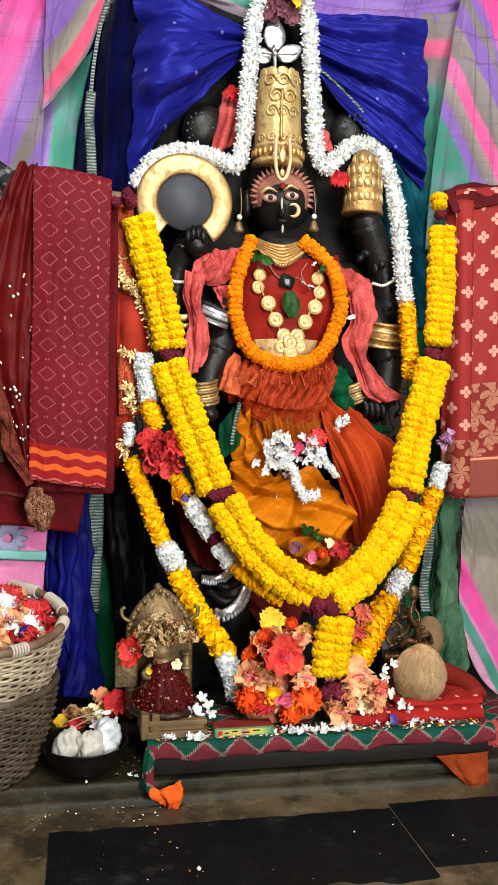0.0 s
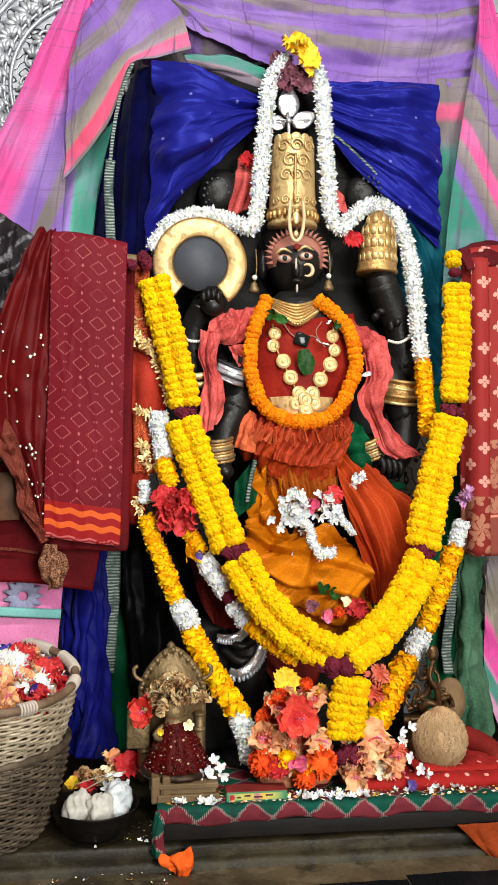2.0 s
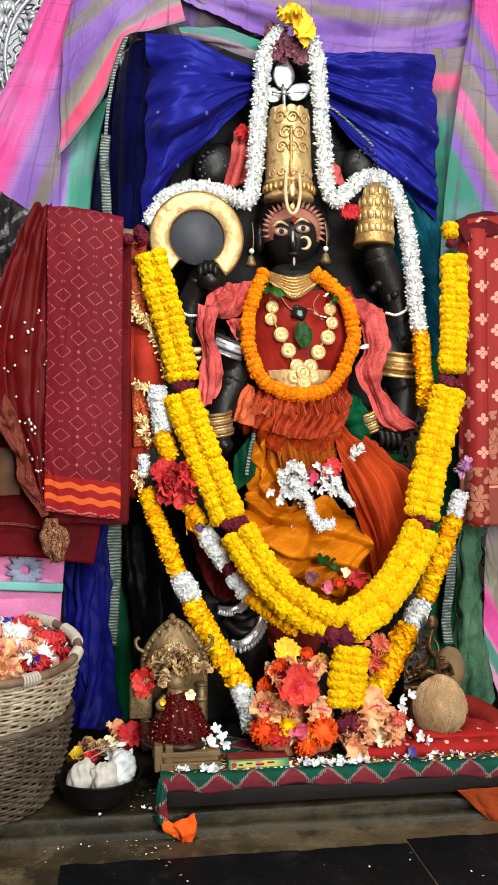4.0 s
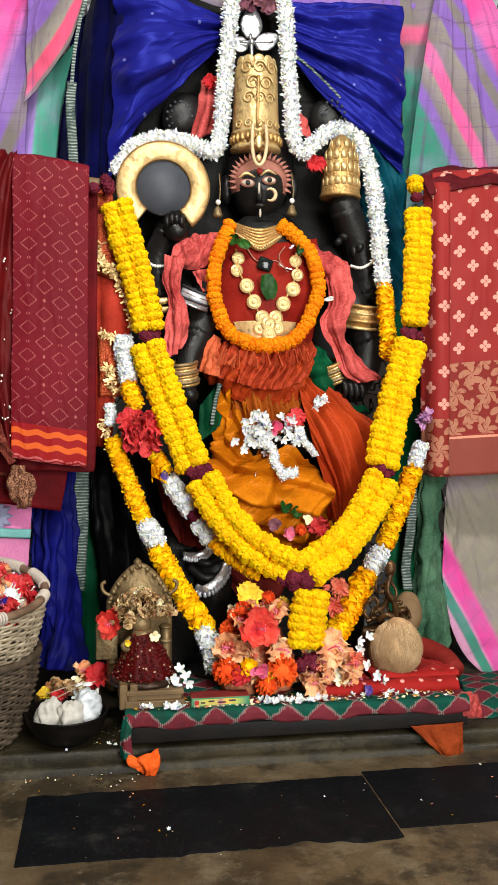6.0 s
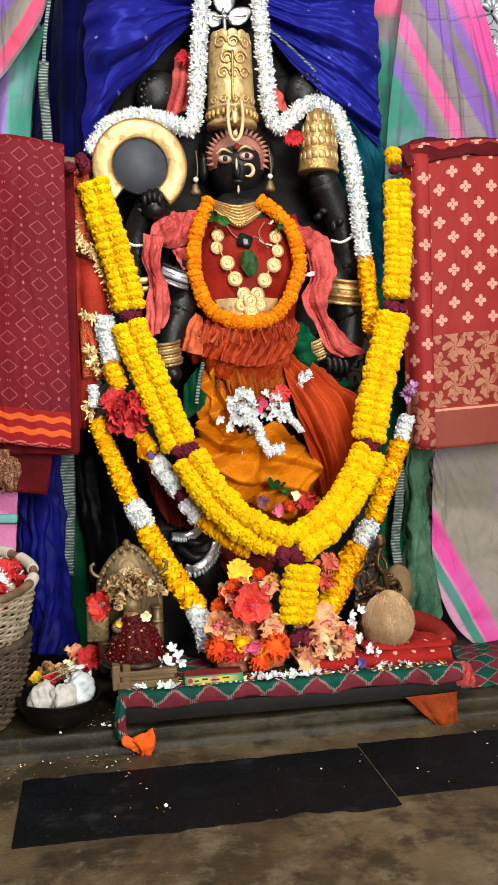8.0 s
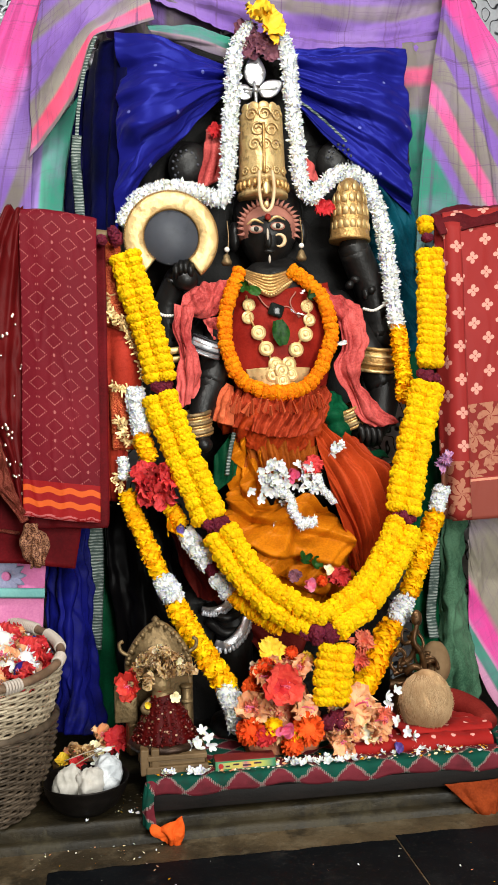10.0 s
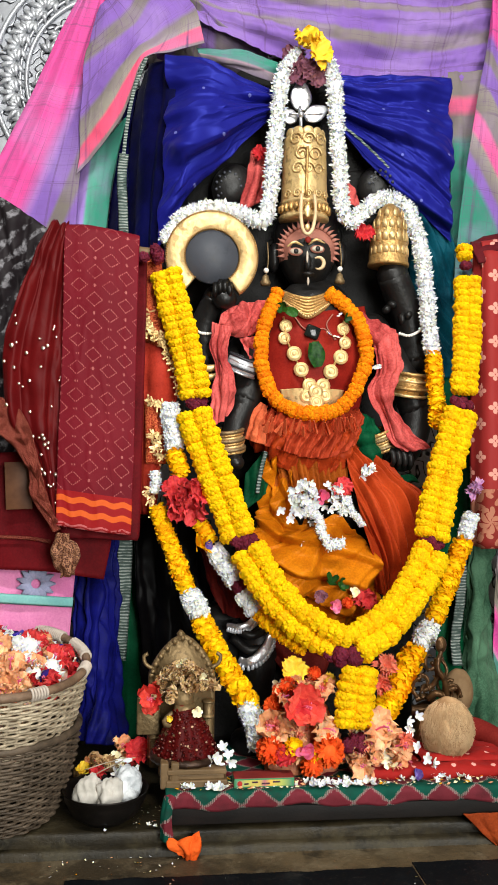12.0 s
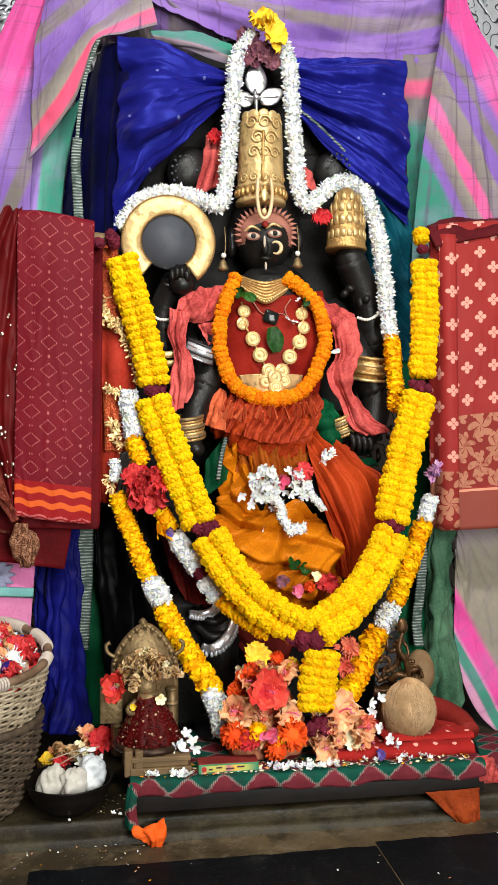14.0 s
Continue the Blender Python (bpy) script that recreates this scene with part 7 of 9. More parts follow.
def tuft_mesh(name, mat, seed, r=0.018, count=34, broad=1.0, core=0.80):
    """A ring-shaped tuft of jasmine buds and narrow petals, strung along z."""
    rng = random.Random(seed)
    bm = bmesh.new()
    for k in range(count):
        a = 2 * math.pi * k / count + rng.uniform(-0.25, 0.25)
        out = Vector((math.cos(a), math.sin(a), rng.uniform(-0.75, 0.75))).normalized()
        side = out.cross(Vector((0, 0, 1))).normalized()
        up = out.cross(side)
        b = rng.uniform(0, math.pi)
        wide = (side * math.cos(b) + up * math.sin(b)) * r * rng.uniform(0.10, 0.17) * broad
        lean = (side * rng.uniform(-1, 1) + up * rng.uniform(-1, 1)) * r * 0.28
        ln = r * rng.uniform(0.85, 1.34 - 0.04 * broad ** 3)
        c0, c1, c2 = out * r * 0.45, out * (r * 0.45 + ln * 0.45) + lean * 0.4, out * ln + lean
        thick = wide.cross(out).normalized() * r * 0.05
        v = [bm.verts.new(x) for x in (c0 - wide * 0.5, c0 + wide * 0.5, c1 + wide - thick, c1 + thick, c1 - wide - thick, c2)]
        for q in ((0, 1, 2, 3), (0, 3, 4), (3, 2, 5), (4, 3, 5)):
            bm.faces.new([v[i] for i in q])
    ball(bm, (0, 0, 0), (r * core, r * core, r * 0.62), None, 14, 8, 0, lambda c: c * (1 + 0.15 * noise.noise(c * 3 + Vector((seed, 0, 0)))))
    return mesh_of(name, bm, mat)


HEADS = [pompon_mesh("marigold", MARIGOLD, s) for s in range(6)]
HEADS_DEEP = [frill_mesh("marigold", MARIGOLD_DEEP, 10 + s, 5, 10, 0.34, 0.70, 0.30) for s in range(5)]
HEADS_ORANGE = [pompon_mesh("marigold", MARIGOLD_ORANGE, 20 + s, 54, 0.56, 0.21) for s in range(5)]
HEADS_RED = [frill_mesh("marigold", ORANGE_RED, 30 + s, 9, 18, 0.52, 0.85, 0.14) for s in range(2)]
PLUMS = [ruffle_mesh("plum_flower", MAGENTA, 40 + s, 0.9, 2.6, 0.5) for s in range(2)]
TUFTS = [tuft_mesh("jasmine_tuft", JASMINE, s) for s in range(5)]
BANDS = [tuft_mesh("jasmine_tuft", JASMINE, 30 + s, 0.0245, 84, 1.55, 0.93) for s in range(4)]
STARS = [star_mesh("jasmine_floret", JASMINE, s) for s in range(3)]


def aim(p, t, roll=0.0):
    q = V(t).to_track_quat("Z", "Y").to_matrix().to_4x4()
    return Matrix.Translation(p) @ q @ pose(0, 0, 0, 0, 0, roll)


def string(parent, line, meshes, r, gap, name, seed, squash=1.0, wobble=0.06):
    """Flowers strung one after another along a line."""
    rng = random.Random(seed)
    n = max(2, round(length_of(line) / gap) + 1)
    q = catmull(line, n)
    tan = tangents(q)
    for p, t in zip(q, tan):
        s = r * rng.uniform(0.93, 1.07)
        d = (t + Vector((rng.gauss(0, wobble), rng.gauss(0, wobble), rng.gauss(0, wobble)))).normalized()
        j = Vector((rng.gauss(0, 1), rng.gauss(0, 1), rng.gauss(0, 1))) * min(r * 0.05, 0.0012)
        piece(name, rng.choice(meshes), aim(p + j, d, rng.uniform(0, 360)) @ Matrix.Diagonal((s, s, s * squash, 1)), parent)


def shifted(line, dx, dy=0.0, dz=0.0):
    """The line moved sideways across its own run, in the picture's upright plane."""
    q = catmull(line, 14)
    tan = tangents(q)
    return [p + Vector((t.z, 0, -t.x)).normalized() * dx + Vector((0, dy, dz)) for p, t in zip(q, tan)]


main = thing("marigold_garland", (0.47, 1.74, 0.36), "thick double garland of bright yellow marigolds hung before the idol", "garland")
top_l = [(0.083, 1.925, 1.15), (0.106, 1.915, 1.066), (0.133, 1.91, 0.969), (0.15, 1.905, 0.893)]
low_l = [(0.147, 1.895, 0.844), (0.177, 1.88, 0.761), (0.214, 1.86, 0.666), (0.241, 1.845, 0.592)]
bot_l = [(0.264, 1.83, 0.554), (0.317, 1.8, 0.469), (0.382, 1.77, 0.409), (0.448, 1.745, 0.377)]
bot_r = [(0.478, 1.745, 0.38), (0.558, 1.78, 0.425), (0.626, 1.82, 0.495), (0.664, 1.85, 0.552)]
low_r = [(0.671, 1.865, 0.594), (0.692, 1.88, 0.674), (0.723, 1.9, 0.775), (0.751, 1.92, 0.859)]
top_r = [(0.766, 1.935, 0.916), (0.777, 1.95, 1.011), (0.783, 1.96, 1.105), (0.786, 1.97, 1.175)]
GAP = 0.0168
for j, sgn in enumerate((-1, 1)):
    string(main, shifted(top_l, sgn * 0.0135, 0.004 * sgn), HEADS, 0.0225, GAP, "marigold", 1 + j)
for k, (line, w) in enumerate(((low_l, 0.0165), (bot_l, 0.0175), (bot_r, 0.0185), (low_r, 0.0165))):
    for j, sgn in enumerate((-1, 1)):
        string(main, shifted(line, sgn * w, 0.010 * (sgn if k < 2 else -sgn) * 0.5), HEADS, 0.0235, GAP, "marigold", 10 + 2 * k + j)
for j, sgn in enumerate((-1, 1)):
    string(main, shifted(top_r, sgn * 0.0125, -0.003 * sgn), HEADS, 0.0205, GAP, "marigold", 40 + 4 * j)
string(main, [(0.782, 1.98, 1.236), (0.783, 1.985, 1.253)], HEADS, 0.020, 0.012, "marigold", 41)
tas = [(0.478, 1.735, 0.327), (0.47, 1.73, 0.283), (0.465, 1.728, 0.227)]
for j, sgn in enumerate((-1, 1)):
    string(main, shifted(tas, sgn * 0.0155), HEADS, 0.0225, GAP, "marigold", 50 + j)
string(main, shifted(tas, -0.030, 0.012), HEADS, 0.016, GAP, "marigold", 53)
for c, sx, sz in (((0.15, 1.905, 0.871), 0.030, 0.014), ((0.253, 1.84, 0.574), 0.026, 0.018), ((0.461, 1.742, 0.358), 0.034, 0.020), ((0.669, 1.858, 0.572), 0.034, 0.013), ((0.759, 1.928, 0.886), 0.028, 0.014), ((0.783, 1.978, 1.214), 0.017, 0.012), ((0.057, 1.92, 1.193), 0.034, 0.016), ((0.47, 1.73, 0.189), 0.024, 0.018), ((0.425, 1.75, 0.36), 0.018, 0.012)):
    rng = random.Random(int(c[0] * 1000))
    for k in range(7):
        p = V(c) + Vector((rng.uniform(-1, 1) * sx * 0.75, rng.uniform(-0.012, 0.004), rng.uniform(-1, 1) * sz * 0.5))
        s = sz * rng.uniform(0.7, 1.0)
        piece("plum_flower", rng.choice(PLUMS), Matrix.Translation(p) @ pose(0, 0, 0, rng.uniform(0, 180), rng.uniform(0, 180), 0) @ Matrix.Scale(s, 4), main)

neck = thing("orange_marigold_necklace", (0.42, 1.97, 0.857), "round necklace garland of orange marigolds on the idol's chest", "garland")
string(neck, [(0.342, 2, 1.133), (0.312, 1.985, 1.064), (0.302, 1.975, 0.992), (0.313, 1.97, 0.927), (0.347, 1.965, 0.877), (0.415, 1.958, 0.855), (0.484, 1.965, 0.87), (0.525, 1.97, 0.923), (0.549, 1.98, 0.991), (0.539, 1.99, 1.057), (0.509, 2, 1.106), (0.47, 2.01, 1.137)], HEADS_ORANGE, 0.0182, 0.0135, "marigold", 60)

jas = thing("jasmine_garland", (0.414, 2.05, 1.364), "white jasmine garland looped round crown, discus and cone", "garland")
JL = [(0.391, 2.06, 1.725), (0.353, 2.05, 1.66), (0.341, 2.04, 1.556), (0.33, 2.03, 1.433), (0.323, 2.025, 1.352), (0.304, 2.02, 1.305), (0.258, 2.015, 1.318), (0.191, 2.015, 1.329), (0.122, 2.012, 1.304), (0.082, 2.01, 1.249)]
JR = [(0.449, 2.06, 1.729), (0.478, 2.05, 1.662), (0.482, 2.04, 1.565), (0.49, 2.03, 1.455), (0.496, 2.02, 1.346), (0.52, 2.02, 1.317), (0.561, 2.05, 1.357), (0.612, 2.085, 1.394), (0.662, 2.08, 1.379), (0.687, 2.06, 1.316), (0.698, 2.03, 1.222), (0.702, 2.01, 1.124), (0.71, 2, 1.013)]
string(jas, JL, TUFTS, 1.06, 0.0068, "jasmine_tuft", 61, 1.0, 0.12)
string(jas, JR, TUFTS, 1.06, 0.0068, "jasmine_tuft", 62, 1.0, 0.12)
string(jas, [(0.714, 1.995, 0.994), (0.717, 1.985, 0.921), (0.717, 1.975, 0.848)], HEADS_DEEP, 0.0215, 0.015, "marigold", 63)

amber = thing("amber_garland", (0.282, 1.8, 0.156), "thin garland of amber marigolds with white jasmine bands", "garland")
string(amber, [(0.067, 1.93, 0.715), (0.067, 1.925, 0.676)], TUFTS, 0.75, 0.009, "jasmine_tuft", 64)
string(amber, [(0.075, 1.92, 0.633), (0.102, 1.91, 0.561), (0.137, 1.895, 0.473)], HEADS_DEEP, 0.0215, 0.0145, "marigold", 65)
string(amber, [(0.147, 1.89, 0.457), (0.163, 1.885, 0.423)], BANDS, 0.98, 0.0085, "jasmine_tuft", 66)
string(amber, [(0.17, 1.88, 0.398), (0.207, 1.86, 0.337), (0.241, 1.84, 0.281), (0.268, 1.825, 0.245)], HEADS_DEEP, 0.0255, 0.0155, "marigold", 67)
string(amber, [(0.265, 1.82, 0.235), (0.282, 1.805, 0.198), (0.284, 1.795, 0.162)], BANDS, 0.92, 0.0085, "jasmine_tuft", 68)
string(amber, [(0.802, 1.97, 0.623), (0.783, 1.96, 0.584)], BANDS, 0.8, 0.0085, "jasmine_tuft", 69)
string(amber, [(0.768, 1.95, 0.555), (0.73, 1.92, 0.479), (0.688, 1.89, 0.406)], HEADS_DEEP, 0.0235, 0.0150, "marigold", 70)
string(amber, [(0.674, 1.88, 0.383), (0.65, 1.87, 0.355)], BANDS, 0.98, 0.0085, "jasmine_tuft", 71)
string(amber, [(0.631, 1.86, 0.331), (0.592, 1.83, 0.275), (0.548, 1.8, 0.227)], HEADS_DEEP, 0.0285, 0.0155, "marigold", 72)

mixed = thing("mixed_flower_garland", (0.218, 1.88, 0.544), "garland of white jasmine, amber marigold and red hibiscus", "garland")
string(mixed, [(0.097, 1.93, 0.86), (0.102, 1.925, 0.816), (0.107, 1.92, 0.78)], BANDS, 0.86, 0.0085, "jasmine_tuft", 73)
string(mixed, [(0.109, 1.915, 0.755), (0.119, 1.91, 0.727)], HEADS_DEEP, 0.021, 0.014, "marigold", 74)
string(mixed, [(0.165, 1.895, 0.61), (0.183, 1.89, 0.58)], HEADS_DEEP, 0.018, 0.014, "marigold", 75)
string(mixed, [(0.197, 1.89, 0.549), (0.225, 1.885, 0.513), (0.237, 1.88, 0.495)], BANDS, 0.9, 0.0085, "jasmine_tuft", 76)
string(mixed, [(0.247, 1.875, 0.481), (0.252, 1.872, 0.472)], PLUMS, 0.016, 0.012, "plum_flower", 77)
string(mixed, [(0.259, 1.87, 0.457), (0.28, 1.862, 0.43)], BANDS, 0.78, 0.0085, "jasmine_tuft", 78)
string(mixed, [(0.29, 1.85, 0.419), (0.332, 1.82, 0.385), (0.37, 1.8, 0.362)], HEADS_DEEP, 0.0165, 0.0135, "marigold", 79)
RED_BLOOM = [bloom_mesh("hibiscus", [HIBISCUS, PINK, CRIMSON], 5, 0.052, 0.027, 0.0, 32, 0.055, s, 0.005) for s in range(2)]
CRIMSON_BLOOM = [bloom_mesh("red_blossom", [CRIMSON, PINK], 7, 0.038, 0.0175, 0.1, 34, 0.0, 5 + s, 0.007) for s in range(3)]
for k, c in enumerate(((0.111, 1.9, 0.676), (0.137, 1.89, 0.686), (0.118, 1.895, 0.643), (0.149, 1.885, 0.641), (0.158, 1.885, 0.671))):
    piece("red_blossom", CRIMSON_BLOOM[k % 3], aim(c, (0.3 * math.sin(k * 2), -1, 0.4 * math.cos(k * 3)), k * 50), mixed)
string(mixed, [(0.156, 1.885, 0.568), (0.173, 1.88, 0.569)], [bloom_mesh("yellow_blossom", [MARIGOLD], 6, 0.026, 0.012, 0.2, 25, 0, 9)], 1.0, 0.015, "yellow_blossom", 80)

# ---- low stool in front of the idol ----
TOP = 0.115
stool = thing("low_stool", (0.45, 1.81, LEDGE), "low dark wooden stool standing on the plinth", "stool")
bm = bmesh.new()
block(bm, (0.45, 1.81, TOP - 0.016), (0.70, 0.27, 0.026), 0.003)
part("plank", bm, WOOD_DARK, stool)
bm = bmesh.new()
block(bm, (0.447, 1.684, TOP - 0.044), (0.71, 0.016, 0.032), 0.002)
part("front_rail", bm, WOOD_DARK, stool)
leg = bmesh.new()
block(leg, (0, 0, 0.022), (0.04, 0.036, 0.05), 0.004)
leg = mesh_of("leg", leg, WOOD_DARK, False)
for x in (0.15, 0.75):
    for y in (1.725, 1.915):
        piece("leg", leg, Matrix.Translation((x, y, LEDGE)), stool)

spread = thing("patola_cloth", (0.45, 1.8, TOP), "green and maroon lozenge cloth spread over the stool", "cloth")
xs = [0.093 + 0.707 * k / 24 for k in range(25)]
cloth("spread", [[(x, 1.945, TOP + 0.002) for x in xs], [(x, 1.80, TOP + 0.003) for x in xs], [(x, 1.690, TOP + 0.003) for x in xs], [(x, 1.6685 + 0.002 * math.sin(31 * x), TOP + 0.0005) for x in xs], [(x, 1.664, TOP - 0.010) for x in xs], [(x, 1.665, TOP - 0.0255 + 0.0035 * math.sin(23 * x) + 0.0025 * math.sin(57 * x)) for x in xs]],
      PATOLA, spread, "", 150, 70, [(0.0012, 9, 0.2, 0)], 0.0016, 30, 70, 0.002)
cloth("left_flap", [[(0.091, 1.672, 0.114), (0.102, 1.664, 0.119), (0.112, 1.662, 0.114)], [(0.085, 1.67, 0.076), (0.093, 1.66, 0.076), (0.104, 1.664, 0.077)], [(0.083, 1.67, 0.034), (0.095, 1.658, 0.031), (0.11, 1.664, 0.029)]],
      PATOLA, spread, "", 16, 30, [(0.003, 1.5, 0.5, 0)], 0.003, 20, 71)
rag = thing("orange_cloth", (0.13, 1.66, 0.003), "orange cloth knotted round the stool's corner", "cloth", "orange cloths")
cloth("knot", [[(0.096, 1.668, 0.037), (0.12, 1.66, 0.034), (0.157, 1.668, 0.047)], [(0.104, 1.66, 0.023), (0.126, 1.648, 0.03), (0.159, 1.66, 0.032)], [(0.121, 1.658, 0.01), (0.137, 1.645, 0.016), (0.159, 1.658, 0.013)], [(0.127, 1.662, -0.003), (0.14, 1.655, -0.003), (0.155, 1.662, 0.001)]],
      ORANGE_CLOTH, rag, "", 40, 30, [(0.010, 2.2, 0.7, 0)], 0.006, 22, 72, 0.003)
rag2 = thing("orange_cloth", (0.753, 1.68, -0.006), "worn orange cloth hanging from the stool's end", "cloth", "orange cloths")
cloth("fall", [[(0.675, 1.672, 0.062), (0.73, 1.668, 0.063), (0.791, 1.675, 0.062)], [(0.701, 1.668, 0.038), (0.745, 1.66, 0.037), (0.787, 1.668, 0.034)], [(0.73, 1.668, 0.013), (0.757, 1.66, 0.01), (0.788, 1.668, 0.009)], [(0.749, 1.67, -0.003), (0.767, 1.665, -0.008), (0.786, 1.67, -0.007)]],
      RUST_CLOTH, rag2, "", 40, 30, [(0.006, 2.5, 0.6, 0)], 0.005, 22, 73, 0.003)
spot = thing("red_spotted_cloth", (0.686, 1.74, 0.107), "red cloth with pale spots folded on the stool", "cloth")
rx = (0.505, 0.60, 0.70, 0.795)
cloth("fold", [[(x, 1.90, TOP + 0.016) for x in rx], [(x, 1.82, TOP + 0.024) for x in rx], [(x, 1.745, TOP + 0.024) for x in rx], [(x, 1.716, TOP + 0.021) for x in rx], [(x, 1.708, TOP + 0.012) for x in rx], [(x, 1.711, TOP + 0.004) for x in rx]],
      RED_DOT, spot, "", 110, 60, [(0.003, 2.5, 2.0, 0)], 0.004, 22, 74, 0.003, 0.004)
cloth("upper_layer", [[(x, 1.90, TOP + 0.030) for x in rx[1:]], [(x, 1.80, TOP + 0.036) for x in rx[1:]], [(x + 0.01, 1.745, TOP + 0.034) for x in rx[1:]], [(x + 0.01, 1.735, TOP + 0.026) for x in rx[1:]]],
      RED_DOT, spot, "", 80, 50, [(0.003, 1.5, 2.0, 0)], 0.004, 22, 77, 0.003, 0.004)
bm = bmesh.new()
tube(bm, catmull([(0.73, 1.90, TOP + 0.045), (0.775, 1.87, TOP + 0.048), (0.805, 1.82, TOP + 0.040), (0.812, 1.77, TOP + 0.026)], 20), lambda s: 0.028 - 0.006 * s, 14)
part("roll", bm, fabric("dull_red_cloth", (0.42, 0.10, 0.09), (0.55, 0.18, 0.15)), spot, "dull red rolled end")
end = thing("crumpled_red_cloth", (0.816, 1.7, 0.062), "crumpled red cloth end hanging at the stool's side", "cloth")
cloth("end", [[(0.786, 1.7, 0.11), (0.8, 1.69, 0.119), (0.839, 1.71, 0.104)], [(0.785, 1.69, 0.091), (0.803, 1.675, 0.099), (0.836, 1.69, 0.088)], [(0.794, 1.69, 0.067), (0.81, 1.68, 0.067), (0.836, 1.69, 0.065)]],
      ROSE_SILK, end, "", 30, 30, [(0.008, 2.5, 1.0, 0)], 0.01, 26, 75, 0.002)
strip = thing("patterned_runner", (0.897, 1.85, 0.094), "pink and green patterned cloth lying on the plinth", "cloth")
cloth("runner", [[(0.907, 1.98, 0.064), (0.971, 1.98, 0.063), (1.098, 2, 0.053)], [(0.869, 1.86, 0.067), (0.929, 1.86, 0.07), (1.035, 1.88, 0.064)], [(0.834, 1.74, 0.04), (0.885, 1.74, 0.043), (0.972, 1.76, 0.036)]],
      PATOLA, strip, "", 40, 40, [(0.003, 2.0, 1.0, 0)], 0.004, 20, 76, 0.003)

# ---- small brass idol on a wooden block ----
block_base = thing("wooden_block", (0.151, 1.76, TOP + 0.003), "small weathered wooden pedestal block on the stool", "pedestal")
bx = 0.153
for k, (w, d, h, z) in enumerate(((0.118, 0.10, 0.014, 0.007), (0.106, 0.09, 0.010, 0.019), (0.114, 0.096, 0.010, 0.029))):
    bm = bmesh.new()
    block(bm, (bx, 1.742, TOP + 0.004 + z), (w, d, h), 0.002)
    part("tier", bm, WOOD, block_base, "", False)
for k in range(2):
    bm = bmesh.new()
    block(bm, (0.111 - 0.020 * k, 1.72, TOP + 0.026), (0.016, 0.05, 0.05), 0.003)
    part("side_post", bm, WOOD, block_base, "", False)

bm = bmesh.new()
AX, AY = 0.127, 1.82
za, zb = 0.122, 0.38
# arched back plate with a knobbed rim
arch = []
for i in range(25):
    a = math.pi * i / 24
    arch.append(Vector((AX - 0.062 * math.cos(a), AY, zb - 0.075 + 0.076 * (1 - abs(math.cos(a)) ** 1.5) ** 0.75)))
outline = [Vector((AX - 0.062, AY, za))] + arch + [Vector((AX + 0.062, AY, za))]
f0 = [bm.verts.new(p + Vector((0, -0.006, 0))) for p in outline]
f1 = [bm.verts.new(p + Vector((0, 0.006, 0))) for p in outline]
bm.faces.new(f0)
bm.faces.new(f1[::-1])
for i in range(len(outline)):
    j = (i + 1) % len(outline)
    bm.faces.new((f0[i], f1[i], f1[j], f0[j]))
tube(bm, outline, 0.007, 8)
for k in range(13):
    ball(bm, arch[k * 2] + Vector((0, -0.006, 0)), 0.006, None, 8, 6)
lathe(bm, [(0.004, 0.0), (0.010, 0.004), (0.006, 0.010), (0.009, 0.015), (0.003, 0.022)], Matrix.Translation((AX - 0.004, AY, zb - 0.006)), 14)
for sx in (-1, 1):
    tube(bm, catmull([(AX + sx * 0.055, AY - 0.012, za), (AX + sx * 0.055, AY - 0.012, za + 0.13)], 6), 0.010, 10)
    for z in (0.02, 0.06, 0.10, 0.13):
        ball(bm, (AX + sx * 0.055, AY - 0.012, za + z), (0.013, 0.013, 0.006), None, 12, 6)
    tube(bm, catmull([(AX + sx * 0.06, AY - 0.01, zb - 0.06), (AX + sx * 0.075, AY - 0.01, zb - 0.05), (AX + sx * 0.078, AY - 0.01, zb - 0.035), (AX + sx * 0.07, AY - 0.01, zb - 0.03)], 10), 0.004, 6)
block(bm, (AX - 0.068, AY - 0.02, za + 0.105), (0.046, 0.012, 0.075), 0.003)
# little figure, kept plain
ball(bm, (0.128, 1.78, 0.267), (0.022, 0.018, 0.024), None, 16, 10)
ball(bm, (0.128, 1.775, 0.229), (0.026, 0.02, 0.026), None, 16, 10)
lathe(bm, [(0.020, 0.05), (0.024, 0.03), (0.045, 0.0), (0.05, -0.05), (0.052, -0.085)], Matrix.Translation((0.132, 1.77, 0.207)), 24)
for sx in (-1, 1):
    tube(bm, catmull([V((0.127, 1.77, 0.241)) + Vector((sx * 0.02, 0, 0)), V((0.127, 1.77, 0.241)) + Vector((sx * 0.036, -0.012, -0.016)), V((0.127, 1.77, 0.241)) + Vector((sx * 0.012, -0.024, -0.022))], 10), 0.006, 8)
tagged(part("brass_idol", bm, BRASS), "small brass idol with an arched back plate and pillars", "idol")

skirt = thing("beaded_skirt", (0.134, 1.75, 0.152), "dark red beaded skirt on the small brass idol", "skirt")
bm = bmesh.new()
m = Matrix.Translation((0.134, 1.768, 0.161))
lathe(bm, [(0.016, 0.094), (0.024, 0.084), (0.036, 0.064), (0.048, 0.040), (0.059, 0.016), (0.063, 0.004), (0.060, 0.0)], m, 60, 0, lambda a, i: 0.035 * math.cos(a * 13) * min(1, i / 3))
part("skirt_cloth", bm, fabric("garnet_cloth", (0.20, 0.015, 0.015), (0.30, 0.03, 0.03), 0.5, 0.2), skirt)
garnet = bmesh.new()
bmesh.ops.create_icosphere(garnet, subdivisions=1, radius=0.0042)
